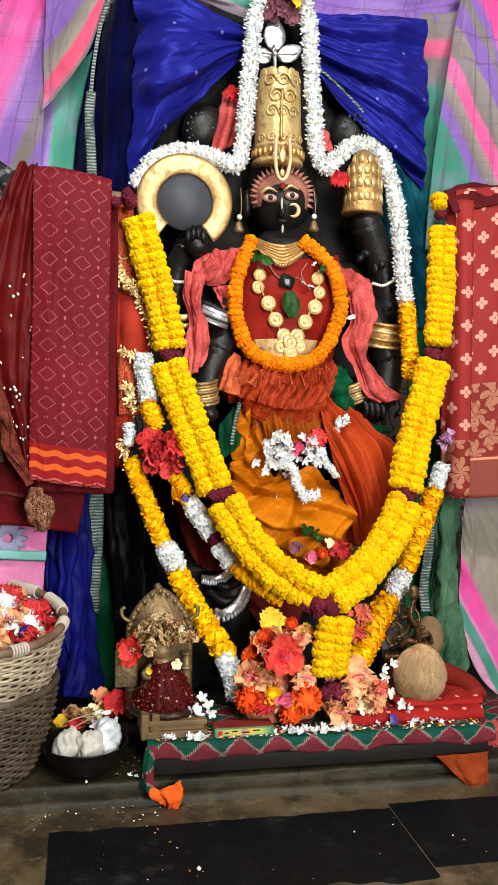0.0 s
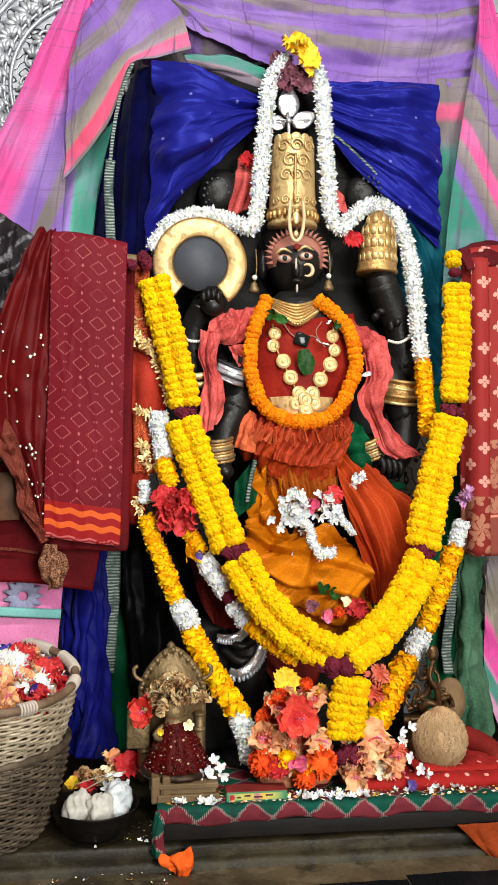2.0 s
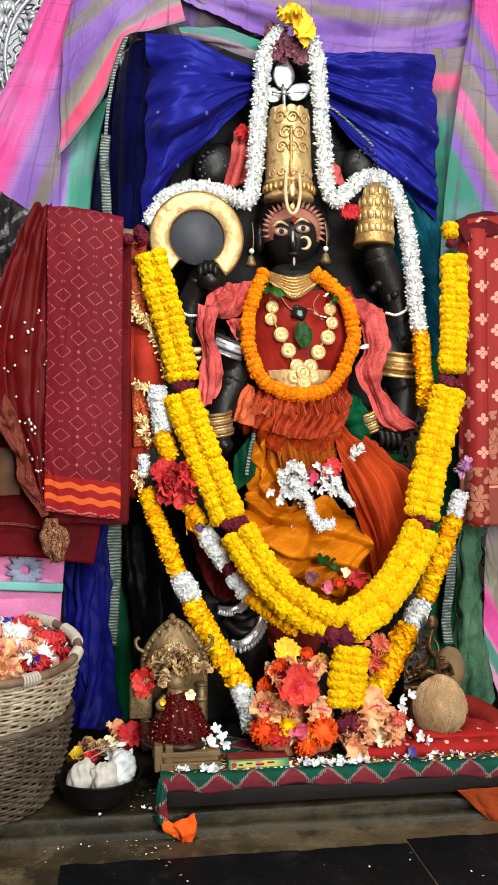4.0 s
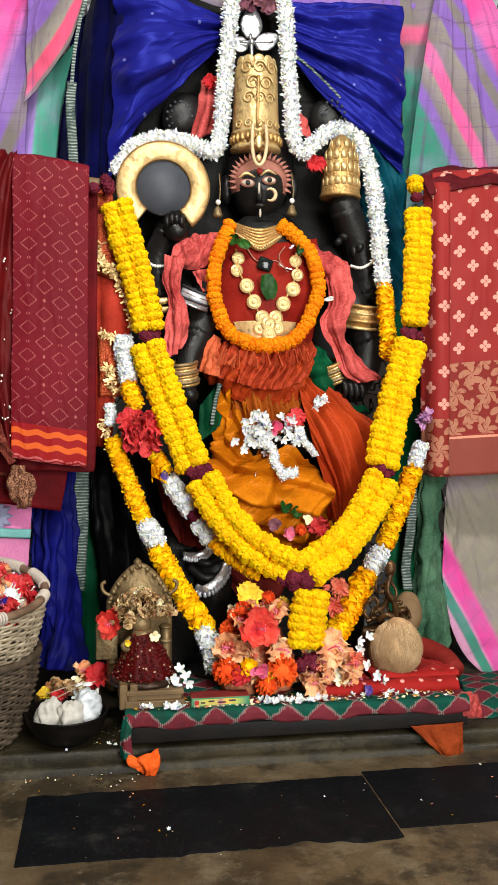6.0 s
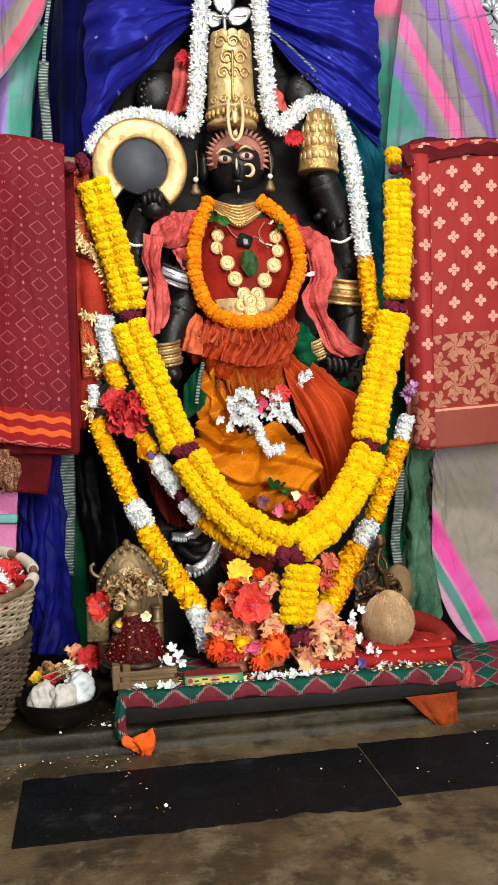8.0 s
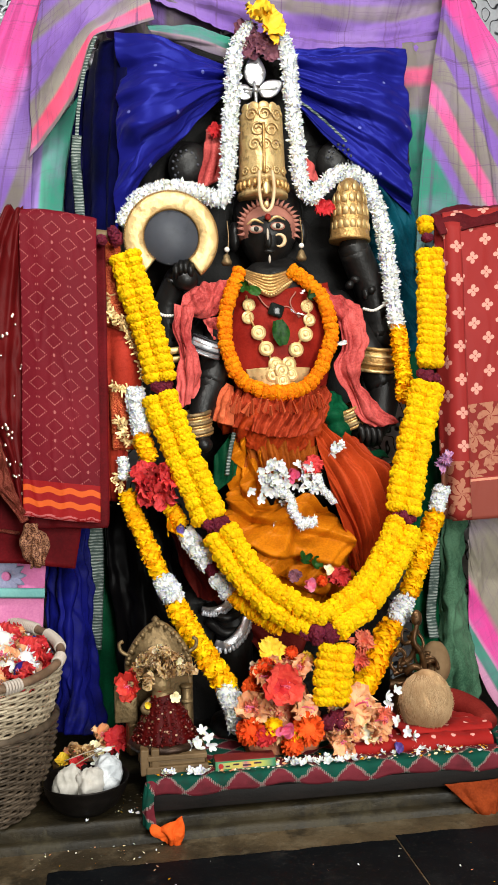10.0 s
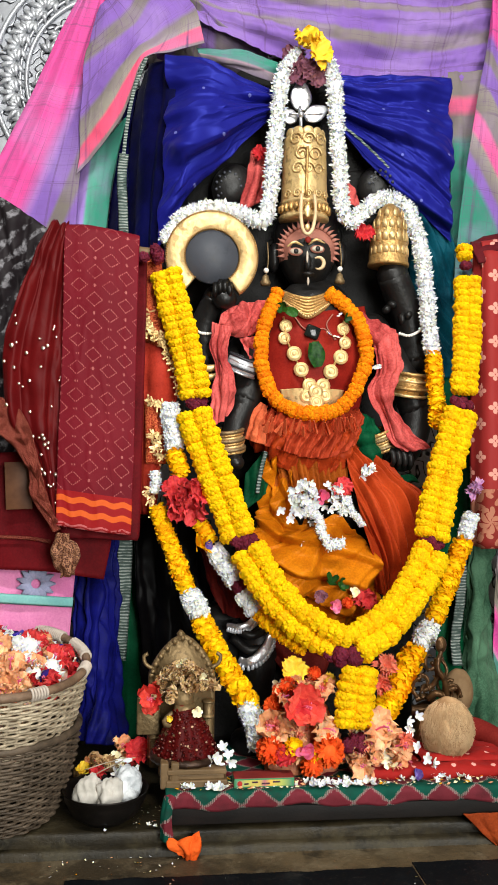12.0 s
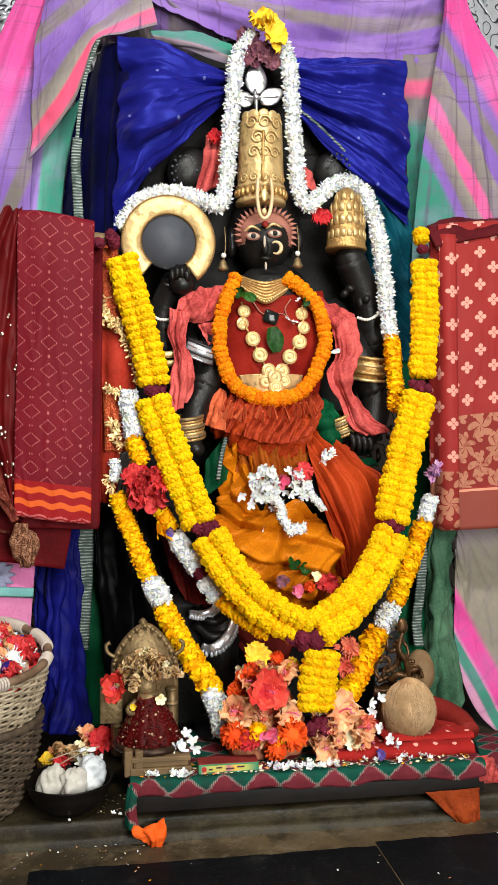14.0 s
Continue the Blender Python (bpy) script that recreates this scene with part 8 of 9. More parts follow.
garnet = mesh_of("bead", garnet, simple("garnet_bead", (0.15, 0.012, 0.012), (0.34, 0.06, 0.05), 0.18, bump=0, vary=1.0))
rng = random.Random(21)
for row in range(12):
    f = row / 11
    r = 0.024 + 0.040 * f ** 0.9
    z = 0.084 - 0.076 * f
    num = int(11 + 11 * f)
    for k in range(num):
        a = math.radians(-180 + 180 * (k + 0.5 * (row % 2)) / num + rng.uniform(-6, 6))
        piece("bead", garnet, m @ Matrix.Translation((r * math.cos(a), r * math.sin(a), z + rng.uniform(-0.002, 0.002))) @ Matrix.Scale(rng.uniform(0.5, 1.0), 4), skirt)
speck = bmesh.new()
bmesh.ops.create_icosphere(speck, subdivisions=1, radius=0.0028)
speck = mesh_of("pearl_bead", speck, simple("dull_pearl_bead", (0.40, 0.22, 0.18), (0.80, 0.66, 0.54), 0.3, bump=0, vary=0.8))
for k in range(26):
    f, a = rng.random(), math.radians(rng.uniform(-175, -5))
    piece("pearl_bead", speck, m @ Matrix.Translation(((0.0255 + 0.040 * f ** 0.9) * math.cos(a), (0.0255 + 0.040 * f ** 0.9) * math.sin(a), 0.084 - 0.076 * f)) @ Matrix.Diagonal((1.2, 0.5, 1.0, 1)) @ Matrix.Scale(rng.uniform(0.4, 1.0), 4), skirt)
bm = bmesh.new()
lathe(bm, [(0.060, -0.010), (0.070, -0.008), (0.073, -0.002), (0.070, 0.003), (0.064, 0.006), (0.060, 0.006)], m, 50, 0, lambda a, i: 0.02 * math.cos(a * 30))
part("lace_hem", bm, simple("bronze_lace", (0.14, 0.09, 0.07), (0.28, 0.2, 0.15), 0.4, 0.5, 40, 300, 0.6), skirt, "dark bronze lace hem")
bm = bmesh.new()
ball(bm, (0.125, 1.76, 0.247), (0.012, 0.008, 0.011), None, 16, 10)
part("bodice", bm, fabric("garnet_bodice", (0.38, 0.03, 0.03), (0.52, 0.06, 0.05)), skirt)

# ---- boxes, coconut and second idol ----
def incense(c, size, turn, label, top, front, panel):
    ob = thing("incense_box", V(c) - Vector((0, 0, size[2] / 2)), label, "box", "incense boxes")
    m = Matrix.Translation(c) @ pose(0, 0, 0, 0, 0, turn)
    bm = bmesh.new()
    block(bm, c, size, 0.0008, pose(0, 0, 0, 0, 0, turn))
    for f in bm.faces:
        f.material_index = 1 if f.calc_center_median().z > c[2] + size[2] * 0.45 else 0
    part("carton", bm, [front, top], ob, "", False)
    bm = bmesh.new()
    block(bm, m @ Vector((0, -size[1] / 2 - 0.0006, 0)), (size[0] * 0.93, 0.0008, size[2] * 0.62), 0, pose(0, 0, 0, 0, 0, turn))
    part("front_panel", bm, panel, ob, "yellow and pink printed front panel", False)
    for k, (x, w) in enumerate(((-0.3, 0.07), (-0.16, 0.10), (0.02, 0.14), (0.2, 0.12))):
        bm = bmesh.new()
        block(bm, m @ Vector((x * size[0], -size[1] / 2 - 0.0013, (0.10 if k % 2 else -0.04) * size[2])), (w * size[0], 0.0006, size[2] * 0.16), 0, pose(0, 0, 0, 0, 0, turn))
        part("print_bar", bm, simple("print_ink", (0.20, 0.10, 0.16), (0.30, 0.16, 0.22), 0.5, bump=0), ob, "", False)
    bm = bmesh.new()
    lathe(bm, [(0.001, 0.0), (size[2] * 0.26, 0.0), (size[2] * 0.26, 0.001), (0.001, 0.001)], m @ Matrix.Translation((-0.41 * size[0], -size[1] / 2 - 0.0012, 0)) @ pose(0, 0, 0, 90, 0, 0), 20)
    part("print_disc", bm, simple("print_red", (0.60, 0.12, 0.12), (0.7, 0.2, 0.16), 0.5, bump=0), ob, "", False)


def panel_paint():
    p = Paint("printed_panel", 0.45)
    g = p.t.nodes.new("ShaderNodeSeparateXYZ")
    p.put(g.inputs[0], p.co.outputs["Generated"])
    p.colour(p.ramp(g.outputs[0], [(0.0, linear((0.45, 0.60, 0.50))), (0.2, linear((0.74, 0.72, 0.36))), (0.42, linear((0.76, 0.68, 0.36))), (0.5, linear((0.70, 0.42, 0.48))), (0.6, linear((0.88, 0.70, 0.30))), (0.8, linear((0.70, 0.72, 0.36))), (1.0, linear((0.25, 0.50, 0.40)))]))
    return p.m


incense(V((0.283, 1.69, 0.1255)) + Vector((0, 0.016, 0.002)), (0.117, 0.040, 0.019), 0, "green incense box with a yellow and pink panel", simple("maroon_card", (0.42, 0.12, 0.12), (0.54, 0.20, 0.18), 0.5), simple("green_card", (0.20, 0.46, 0.30), (0.30, 0.56, 0.40), 0.4), panel_paint())
incense(V((0.585, 1.74, 0.13)) + Vector((0, 0.012, 0.0)), (0.052, 0.03, 0.020), 10, "small olive and yellow incense box among the flowers", simple("brown_card", (0.36, 0.22, 0.16), (0.48, 0.32, 0.22), 0.5), simple("olive_card", (0.42, 0.46, 0.28), (0.56, 0.58, 0.36), 0.4), simple("pale_yellow_print", (0.70, 0.68, 0.36), (0.82, 0.78, 0.46), 0.5))

coco = thing("coconut", (0.676, 1.77, 0.139), "brown husked coconut with loose fibres on the red cloth", "coconut")
CC = V((0.677, 1.775, 0.198))
bm = bmesh.new()
ball(bm, CC, (0.054, 0.054, 0.062), pose(0, 0, 0, 0, 8, 0), 40, 26, 0, lambda c: Vector((c.x * (1 - 0.14 * max(0, c.z) ** 1.5), c.y * (1 - 0.14 * max(0, c.z) ** 1.5), c.z * (1 + 0.03 * max(0, c.z)))) * (1 + 0.05 * noise.noise(c * 2.2) + 0.02 * noise.noise(c * 9)))
part("shell", bm, COIR, coco)
rng = random.Random(31)
bm = bmesh.new()
for k in range(1500):
    a, b = rng.uniform(-math.pi, 0.2), rng.uniform(-1.2, 1.1)
    pts = []
    for i in range(5):
        aa, bb = a + 0.05 * i * rng.uniform(-1.2, 1.2), b - 0.15 * i * rng.uniform(0.5, 1.2)
        r = 1.01 + (0.01 + 0.10 * rng.random() ** 2) * (i / 4)
        nip = 1 - 0.14 * max(0, math.sin(bb)) ** 1.5
        pts.append(CC + Vector((0.054 * r * nip * math.cos(aa) * math.cos(bb), 0.054 * r * nip * math.sin(aa) * math.cos(bb), 0.062 * r * math.sin(bb) * (1 + 0.03 * max(0, math.sin(bb))))))
    tube(bm, pts, 0.00028, 3, cap=False)
part("fibre", bm, simple("pale_fibre", (0.70, 0.56, 0.40), (0.90, 0.78, 0.62), 0.8, bump=0), coco, "loose pale fibres")["kind"] = "stuff"

bm = bmesh.new()
for line, r in (([(0.655, 1.83, 0.242), (0.67, 1.82, 0.257), (0.692, 1.82, 0.25), (0.683, 1.81, 0.289), (0.668, 1.81, 0.314), (0.679, 1.82, 0.348), (0.669, 1.82, 0.365)], 0.008), ([(0.645, 1.84, 0.258), (0.667, 1.835, 0.271), (0.675, 1.83, 0.297), (0.662, 1.83, 0.322)], 0.007), ([(0.696, 1.83, 0.259), (0.719, 1.83, 0.264), (0.729, 1.83, 0.245)], 0.007), ([(0.622, 1.84, 0.217), (0.655, 1.83, 0.218), (0.693, 1.83, 0.228)], 0.012), ([(0.633, 1.85, 0.238), (0.657, 1.845, 0.244), (0.671, 1.84, 0.233)], 0.009)):
    tube(bm, catmull(line, 30), lambda s, r=r: r * (1 - 0.4 * s), 10)
rng = random.Random(31)
for k in range(12):
    c = V((0.668, 1.825, 0.292)) + Vector((rng.uniform(-0.035, 0.04), rng.uniform(-0.02, 0.02), rng.uniform(-0.06, 0.05)))
    a0, hand, r = rng.uniform(0, 6.28), rng.choice((-1, 1)), rng.uniform(0.010, 0.020)
    tube(bm, [c + Vector((r * (1 - 0.3 * i / 9) * math.cos(a0 + hand * i * 0.5), 0.006 * math.sin(i), r * 1.3 * (1 - 0.3 * i / 9) * math.sin(a0 + hand * i * 0.5))) for i in range(10)], lambda s: 0.0042 * (1.1 - 0.7 * s), 6)
ball(bm, (0.679, 1.82, 0.36), (0.012, 0.008, 0.018), None, 14, 10)
ball(bm, (0.674, 1.85, 0.205), (0.05, 0.03, 0.03), None, 20, 12)
block(bm, (0.678, 1.86, TOP + 0.045), (0.09, 0.06, 0.085), 0.006)
tagged(part("serpent_idol", bm, hammered("bronze", (0.18, 0.11, 0.07), (0.46, 0.34, 0.22), 0.35, 100)), "small bronze coiled serpent idol behind the coconut", "idol")
bm = bmesh.new()
ball(bm, (0.736, 1.87, 0.247), (0.034, 0.034, 0.050), None, 24, 16, 0, lambda c: c * (1 + 0.06 * noise.noise(c * 2)))
lathe(bm, [(0.03, 0), (0.034, 0.03), (0.02, 0.06)], Matrix.Translation((0.736, 1.87, TOP + 0.003)), 20)
tagged(part("brown_pot", bm, simple("dry_clay", (0.38, 0.28, 0.18), (0.52, 0.42, 0.30), 0.8)), "small brown clay pot behind the coconut", "pot")

# ---- loose flowers on the stool ----
PEACH_BLOOM = [bloom_mesh("peach_blossom", [PEACH, PINK], 5, 0.036, 0.0195, 0.1, 34, 0.034, 50 + s, 0.007) for s in range(3)]
BEIGE_BLOOM = [bloom_mesh("wilted_blossom", [BEIGE], 5, 0.026, 0.011, 0.5, 34, 0.0, 150 + s, 0.008) for s in range(3)]
CORAL_BLOOM = [bloom_mesh("coral_blossom", [petal_paint("coral_petal", (0.86, 0.40, 0.32), (0.94, 0.58, 0.46)), PINK], 9, 0.032, 0.009, 0.0, 40, 0.0, 60 + s, 0.006) for s in range(2)]
YELLOW_BLOOM = [bloom_mesh("yellow_blossom", [petal_paint("butter_petal", (0.93, 0.74, 0.16), (0.98, 0.86, 0.34)), MARIGOLD_DEEP], 7, 0.032, 0.013, 0.2, 30, 0.0, 70 + s, 0.004) for s in range(2)]
CREAM_BLOOM = [bloom_mesh("cream_blossom", [CREAM], 6, 0.018, 0.007, 0.2, 25, 0.0, 80 + s) for s in range(2)]
PINK_BLOOM = [bloom_mesh("pink_blossom", [PINK], 6, 0.022, 0.009, 0.7, 30, 0.0, 84 + s) for s in range(2)]
VIOLET_BLOOM = [bloom_mesh("violet_blossom", [VIOLET], 5, 0.018, 0.011, 0.8, 30, 0.0, 88)]
BLUE_BLOOM = [bloom_mesh("blue_blossom", [BLUE_PETAL], 5, 0.018, 0.011, 0.8, 30, 0.0, 89)]
PLUM_BLOOM = [bloom_mesh("plum_blossom", [petal_paint("dusty_plum", (0.40, 0.22, 0.28), (0.55, 0.36, 0.40))], 7, 0.026, 0.012, 0.3, 25, 0.0, 90, 0.004)]
MAUVE_BLOOM = [bloom_mesh("mauve_blossom", [petal_paint("mauve_petal", (0.78, 0.56, 0.74), (0.92, 0.77, 0.88))], 11, 0.030, 0.008, 0.4, 40, 0.0, 94, 0.006)]
BETEL = [bloom_mesh("betel_leaf", [LEAF], 1, 0.062, 0.024, -0.3, 12, 0.0, 93, 0.003)]
PETAL_WHITE = [bloom_mesh("white_petal", [JASMINE], 2, 0.032, 0.008, 0.2, 12, 0.0, 97, 0.003)]
LEAVES = [bloom_mesh("leaf_sprig", [LEAF], 4, 0.034, 0.010, 0.5, 30, 0.0, 91)]


def loose(me, p, face, roll, size, label, category, group):
    ob = new(me.name.split(".")[0], me)
    ob.matrix_basis = aim(p, face, roll) @ Matrix.Scale(size, 4)
    return tagged(ob, label, category, group)


G1 = "flowers offered on the stool"
bm = bmesh.new()
lump = lambda c: c * (1 + 0.18 * noise.noise(c * 2.4) + 0.10 * noise.noise(c * 7))
ball(bm, (0.374, 1.775, 0.159), (0.075, 0.035, 0.105), None, 40, 26, 0, lump)
ball(bm, (0.524, 1.765, 0.129), (0.055, 0.035, 0.05), None, 32, 20, 0, lump)
tagged(part("flower_heap", bm, petal_paint("mixed_offering_petals", (0.45, 0.16, 0.10), (0.88, 0.58, 0.44), 0.9)), "heap of mixed orange and peach petals on the stool", "petals", "", "stuff")
rng = random.Random(123)
pile = [(PEACH_BLOOM[0], 0.62, "small peach blossom in the flower pile"), (CORAL_BLOOM[0], 0.7, "coral blossom in the flower pile"), (PEACH_BLOOM[2], 0.55, "small peach blossom in the flower pile"), (HEADS_RED[0], 0.016, "small orange-red marigold in the flower pile"), (CREAM_BLOOM[0], 1.0, "cream blossom in the flower pile"), (CORAL_BLOOM[1], 0.6, "coral blossom in the flower pile"), (RED_BLOOM[1], 0.5, "small red hibiscus in the flower pile")]
for k in range(46):
    me, s, label = pile[k % 7]
    u, v = rng.uniform(-1, 1), rng.random()
    p = V((0.367, 1.735, 0.139)) + Vector((u * (0.085 - 0.045 * v), rng.uniform(0.0, 0.035) + 0.03 * v, 0.012 + 0.15 * v))
    loose(me, p, (0.9 * u, -1, rng.uniform(-0.2, 0.6)), rng.uniform(0, 360), s * rng.uniform(0.8, 1.15), label, "flower", G1)
for k in range(16):
    me, s, label = pile[(0, 2, 4, 1)[k % 4]]
    p = V((0.518, 1.735, 0.139)) + Vector((rng.uniform(-0.05, 0.06), rng.uniform(-0.02, 0.04), rng.uniform(0.008, 0.06)))
    loose(me, p, (rng.gauss(0, 0.6), -1, rng.uniform(-0.2, 0.6)), rng.uniform(0, 360), s * rng.uniform(0.8, 1.2), label, "flower", G1)
for k in range(30):
    a = rng.uniform(0, math.pi)
    p = V((0.128, 1.79, 0.304)) + Vector((0.05 * math.cos(a) * rng.uniform(0.3, 1.1), rng.uniform(-0.015, 0.01), 0.035 * math.sin(a) - 0.01 + rng.uniform(-0.02, 0.01)))
    loose((BEIGE_BLOOM[k % 3], CREAM_BLOOM[k % 2])[k % 3 == 2], p, (rng.gauss(0, 0.7), -1, rng.gauss(0.2, 0.5)), rng.uniform(0, 360), rng.uniform(0.5, 0.95) if k % 3 < 2 else rng.uniform(0.4, 0.7), "wilted cream blossom on the small brass idol", "flower", G1)
placed = []


def offer(me, p, face, size, label):
    placed.append(me)
    loose(me, p, face, 47 * (len(placed) - 1), size, label, "flower", G1 if p[2] < 0.4 and p[0] > 0.0 else "flowers on the idol")


offer(RED_BLOOM[0], (0.364, 1.735, 0.258), (0.05, -1, 0.25), 1.0, "open red hibiscus leaning on the flower pile")
offer(YELLOW_BLOOM[0], (0.356, 1.79, 0.318), (-0.1, -1, 0.3), 1.0, "yellow blossom on top of the flower pile")
offer(HEADS_RED[0], (0.396, 1.78, 0.313), (0, -1, 0.3), 0.014, "small red marigold on the flower pile")
offer(YELLOW_BLOOM[1], (0.422, 1.78, 0.297), (0.2, -1, 0.2), 0.8, "yellow blossom on top of the flower pile")
offer(PEACH_BLOOM[0], (0.405, 1.765, 0.281), (0.2, -1, 0.6), 0.9, "peach blossom on the flower pile")
offer(PEACH_BLOOM[1], (0.344, 1.765, 0.273), (-0.4, -1, 0.4), 0.9, "peach blossom on the flower pile")
offer(PEACH_BLOOM[2], (0.315, 1.75, 0.213), (-0.6, -0.8, 0.6), 1.15, "peach blossom with long petals")
offer(PEACH_BLOOM[0], (0.405, 1.735, 0.214), (0.5, -1, 0.2), 1.0, "peach blossom on the flower pile")
offer(HEADS_RED[0], (0.301, 1.735, 0.174), (0, -1, 0.4), 0.028, "orange-red marigold on the stool")
offer(HEADS_RED[1], (0.414, 1.725, 0.173), (0, -1, 0.3), 0.032, "orange-red marigold on the stool")
offer(HEADS_RED[0], (0.381, 1.715, 0.147), (0, -1, 0.5), 0.022, "orange-red marigold on the stool")
offer(HEADS_DEEP[0], (0.345, 1.725, 0.181), (0, -1, 0.4), 0.020, "amber marigold on the stool")
offer(HEADS_DEEP[1], (0.386, 1.715, 0.165), (0, -1, 0.3), 0.016, "amber marigold on the stool")
offer(PINK_BLOOM[0], (0.366, 1.71, 0.179), (0, -1, 0.3), 1.1, "pink feathery blossom on the stool")
offer(CRIMSON_BLOOM[0], (0.328, 1.72, 0.168), (-0.2, -1, 0.3), 0.6, "crimson blossom on the stool")
offer(PEACH_BLOOM[1], (0.517, 1.74, 0.207), (0.2, -1, 0.5), 1.25, "large peach blossom beside the marigold tassel")
offer(PEACH_BLOOM[2], (0.548, 1.73, 0.176), (0.6, -0.8, 0.2), 1.1, "large peach blossom beside the marigold tassel")
offer(PEACH_BLOOM[0], (0.48, 1.71, 0.147), (-0.2, -1, 0.1), 0.95, "peach blossom at the stool's front")
offer(CORAL_BLOOM[0], (0.548, 1.8, 0.323), (0.1, -1, 0.3), 1.0, "coral blossom tucked beside the garland")
offer(CORAL_BLOOM[1], (0.54, 1.79, 0.288), (-0.1, -1, 0.2), 0.9, "coral blossom tucked beside the garland")
offer(VIOLET_BLOOM[0], (0.591, 1.695, 0.131), (0, -1, 0.4), 0.75, "small violet blossom on the red cloth")
offer(RED_BLOOM[1], (0.07, 1.77, 0.272), (-0.3, -1, 0.3), 0.75, "red hibiscus beside the small brass idol")
offer(BEIGE_BLOOM[0], (0.105, 1.79, 0.314), (-0.2, -1, 0.4), 0.9, "wilted beige blossom on the small brass idol")
offer(BEIGE_BLOOM[1], (0.144, 1.79, 0.315), (0.2, -1, 0.4), 0.9, "wilted beige blossom on the small brass idol")
offer(BEIGE_BLOOM[2], (0.181, 1.79, 0.29), (0.4, -1, 0.2), 0.9, "wilted beige blossom on the small brass idol")
offer(BEIGE_BLOOM[0], (0.091, 1.79, 0.3), (-0.5, -1, 0.2), 0.8, "wilted beige blossom on the small brass idol")
offer(BEIGE_BLOOM[1], (0.132, 1.77, 0.295), (0, -1, 0.2), 0.7, "wilted beige blossom on the small brass idol")
offer(YELLOW_BLOOM[0], (0.102, 1.75, 0.235), (-0.3, -1, 0.2), 0.25, "yellow blossom on the small brass idol")
offer(CREAM_BLOOM[0], (0.154, 1.745, 0.25), (0.2, -1, 0.2), 0.7, "cream blossom on the small brass idol")
offer(YELLOW_BLOOM[1], (0.411, 2.045, 1.738), (0.0, -1, 0.35), 1.5, "yellow blossom on top of the crown")
offer(YELLOW_BLOOM[0], (0.435, 2.03, 1.709), (0.3, -1, 0.1), 1.2, "yellow blossom on top of the crown")
offer(PLUM_BLOOM[0], (0.381, 2.06, 1.711), (-0.4, -1, 0.2), 1.2, "dusty plum blossom on top of the crown")
offer(PLUM_BLOOM[0], (0.386, 2.05, 1.669), (-0.2, -1, -0.2), 1.1, "dusty plum blossom on top of the crown")
offer(PLUM_BLOOM[0], (0.437, 2.05, 1.667), (0.3, -1, -0.3), 1.1, "dusty plum blossom on top of the crown")
offer(PLUM_BLOOM[0], (0.409, 2.045, 1.679), (0.0, -1, -0.1), 1.0, "dusty plum blossom on top of the crown")
offer(CRIMSON_BLOOM[1], (0.55, 2.03, 1.287), (-0.2, -1, 0.1), 0.75, "crimson blossom beside the gold cone")
offer(CRIMSON_BLOOM[2], (0.302, 2.07, 1.478), (0, -1, 0.2), 0.6, "crimson blossom behind the jasmine")
offer(LEAVES[0], (0.455, 1.9, 0.483), (-0.1, -1, 0.5), 0.7, "green leaf sprig on the saffron skirt")
offer(LEAVES[0], (0.477, 1.9, 0.475), (0.3, -1, 0.1), 0.65, "green leaf sprig on the saffron skirt")
offer(CRIMSON_BLOOM[0], (0.528, 1.9, 0.442), (0.2, -1, 0.3), 0.75, "crimson blossom on the saffron skirt")
offer(CREAM_BLOOM[1], (0.506, 1.89, 0.46), (0, -1, 0.4), 0.8, "cream blossom on the saffron skirt")
offer(PLUM_BLOOM[0], (0.432, 1.9, 0.451), (-0.2, -1, 0.2), 0.6, "dusty plum blossom on the saffron skirt")
offer(PINK_BLOOM[1], (0.462, 1.89, 0.432), (0, -1, 0.1), 0.9, "pale pink petals on the saffron skirt")
offer(HEADS_RED[1], (0.49, 1.89, 0.438), (0, -1, 0.1), 0.012, "orange-red marigold on the saffron skirt")
offer(CRIMSON_BLOOM[1], (0.489, 1.955, 0.685), (0.1, -1, 0.3), 0.75, "rose-red blossom on the idol's lap")
offer(PINK_BLOOM[0], (0.442, 1.95, 0.666), (0, -1, 0.3), 1.0, "pink blossom on the idol's lap")
offer(MAUVE_BLOOM[0], (0.805, 1.975, 0.689), (0, -1, 0.1), 1.0, "mauve blossom at the garland's edge")
offer(VIOLET_BLOOM[0], (0.182, 1.88, 0.566), (0, -1, 0.1), 0.7, "violet blossom in the garland")
offer(BETEL[0], (0.433, 1.968, 0.963), (0.1, -1, -0.1), 1.0, "green betel leaf on the idol's chest")
offer(LEAVES[0], (0.35, 1.985, 1.097), (-0.1, -1, 0.2), 0.6, "green leaf behind the orange necklace")

offer(PETAL_WHITE[0], (0.470, 1.983, 1.036), (0.5, -1, 0.9), 0.75, "white petal tucked under the pendant")
offer(PETAL_WHITE[0], (0.485, 1.985, 1.085), (0.2, -1, 0.9), 0.5, "white petal beside the gold collar")
offer(LEAVES[0], (0.498, 1.985, 1.075), (0.3, -1, 0.1), 0.55, "green leaf beside the gold collar")
offer(BETEL[0], (0.358, 1.985, 1.095), (-0.4, -1, 0.1), 0.55, "small green leaf beside the gold collar")
offer(PETAL_WHITE[0], (0.566, 1.985, 0.967), (0.9, -1, 0.2), 0.7, "white petal behind the orange garland")

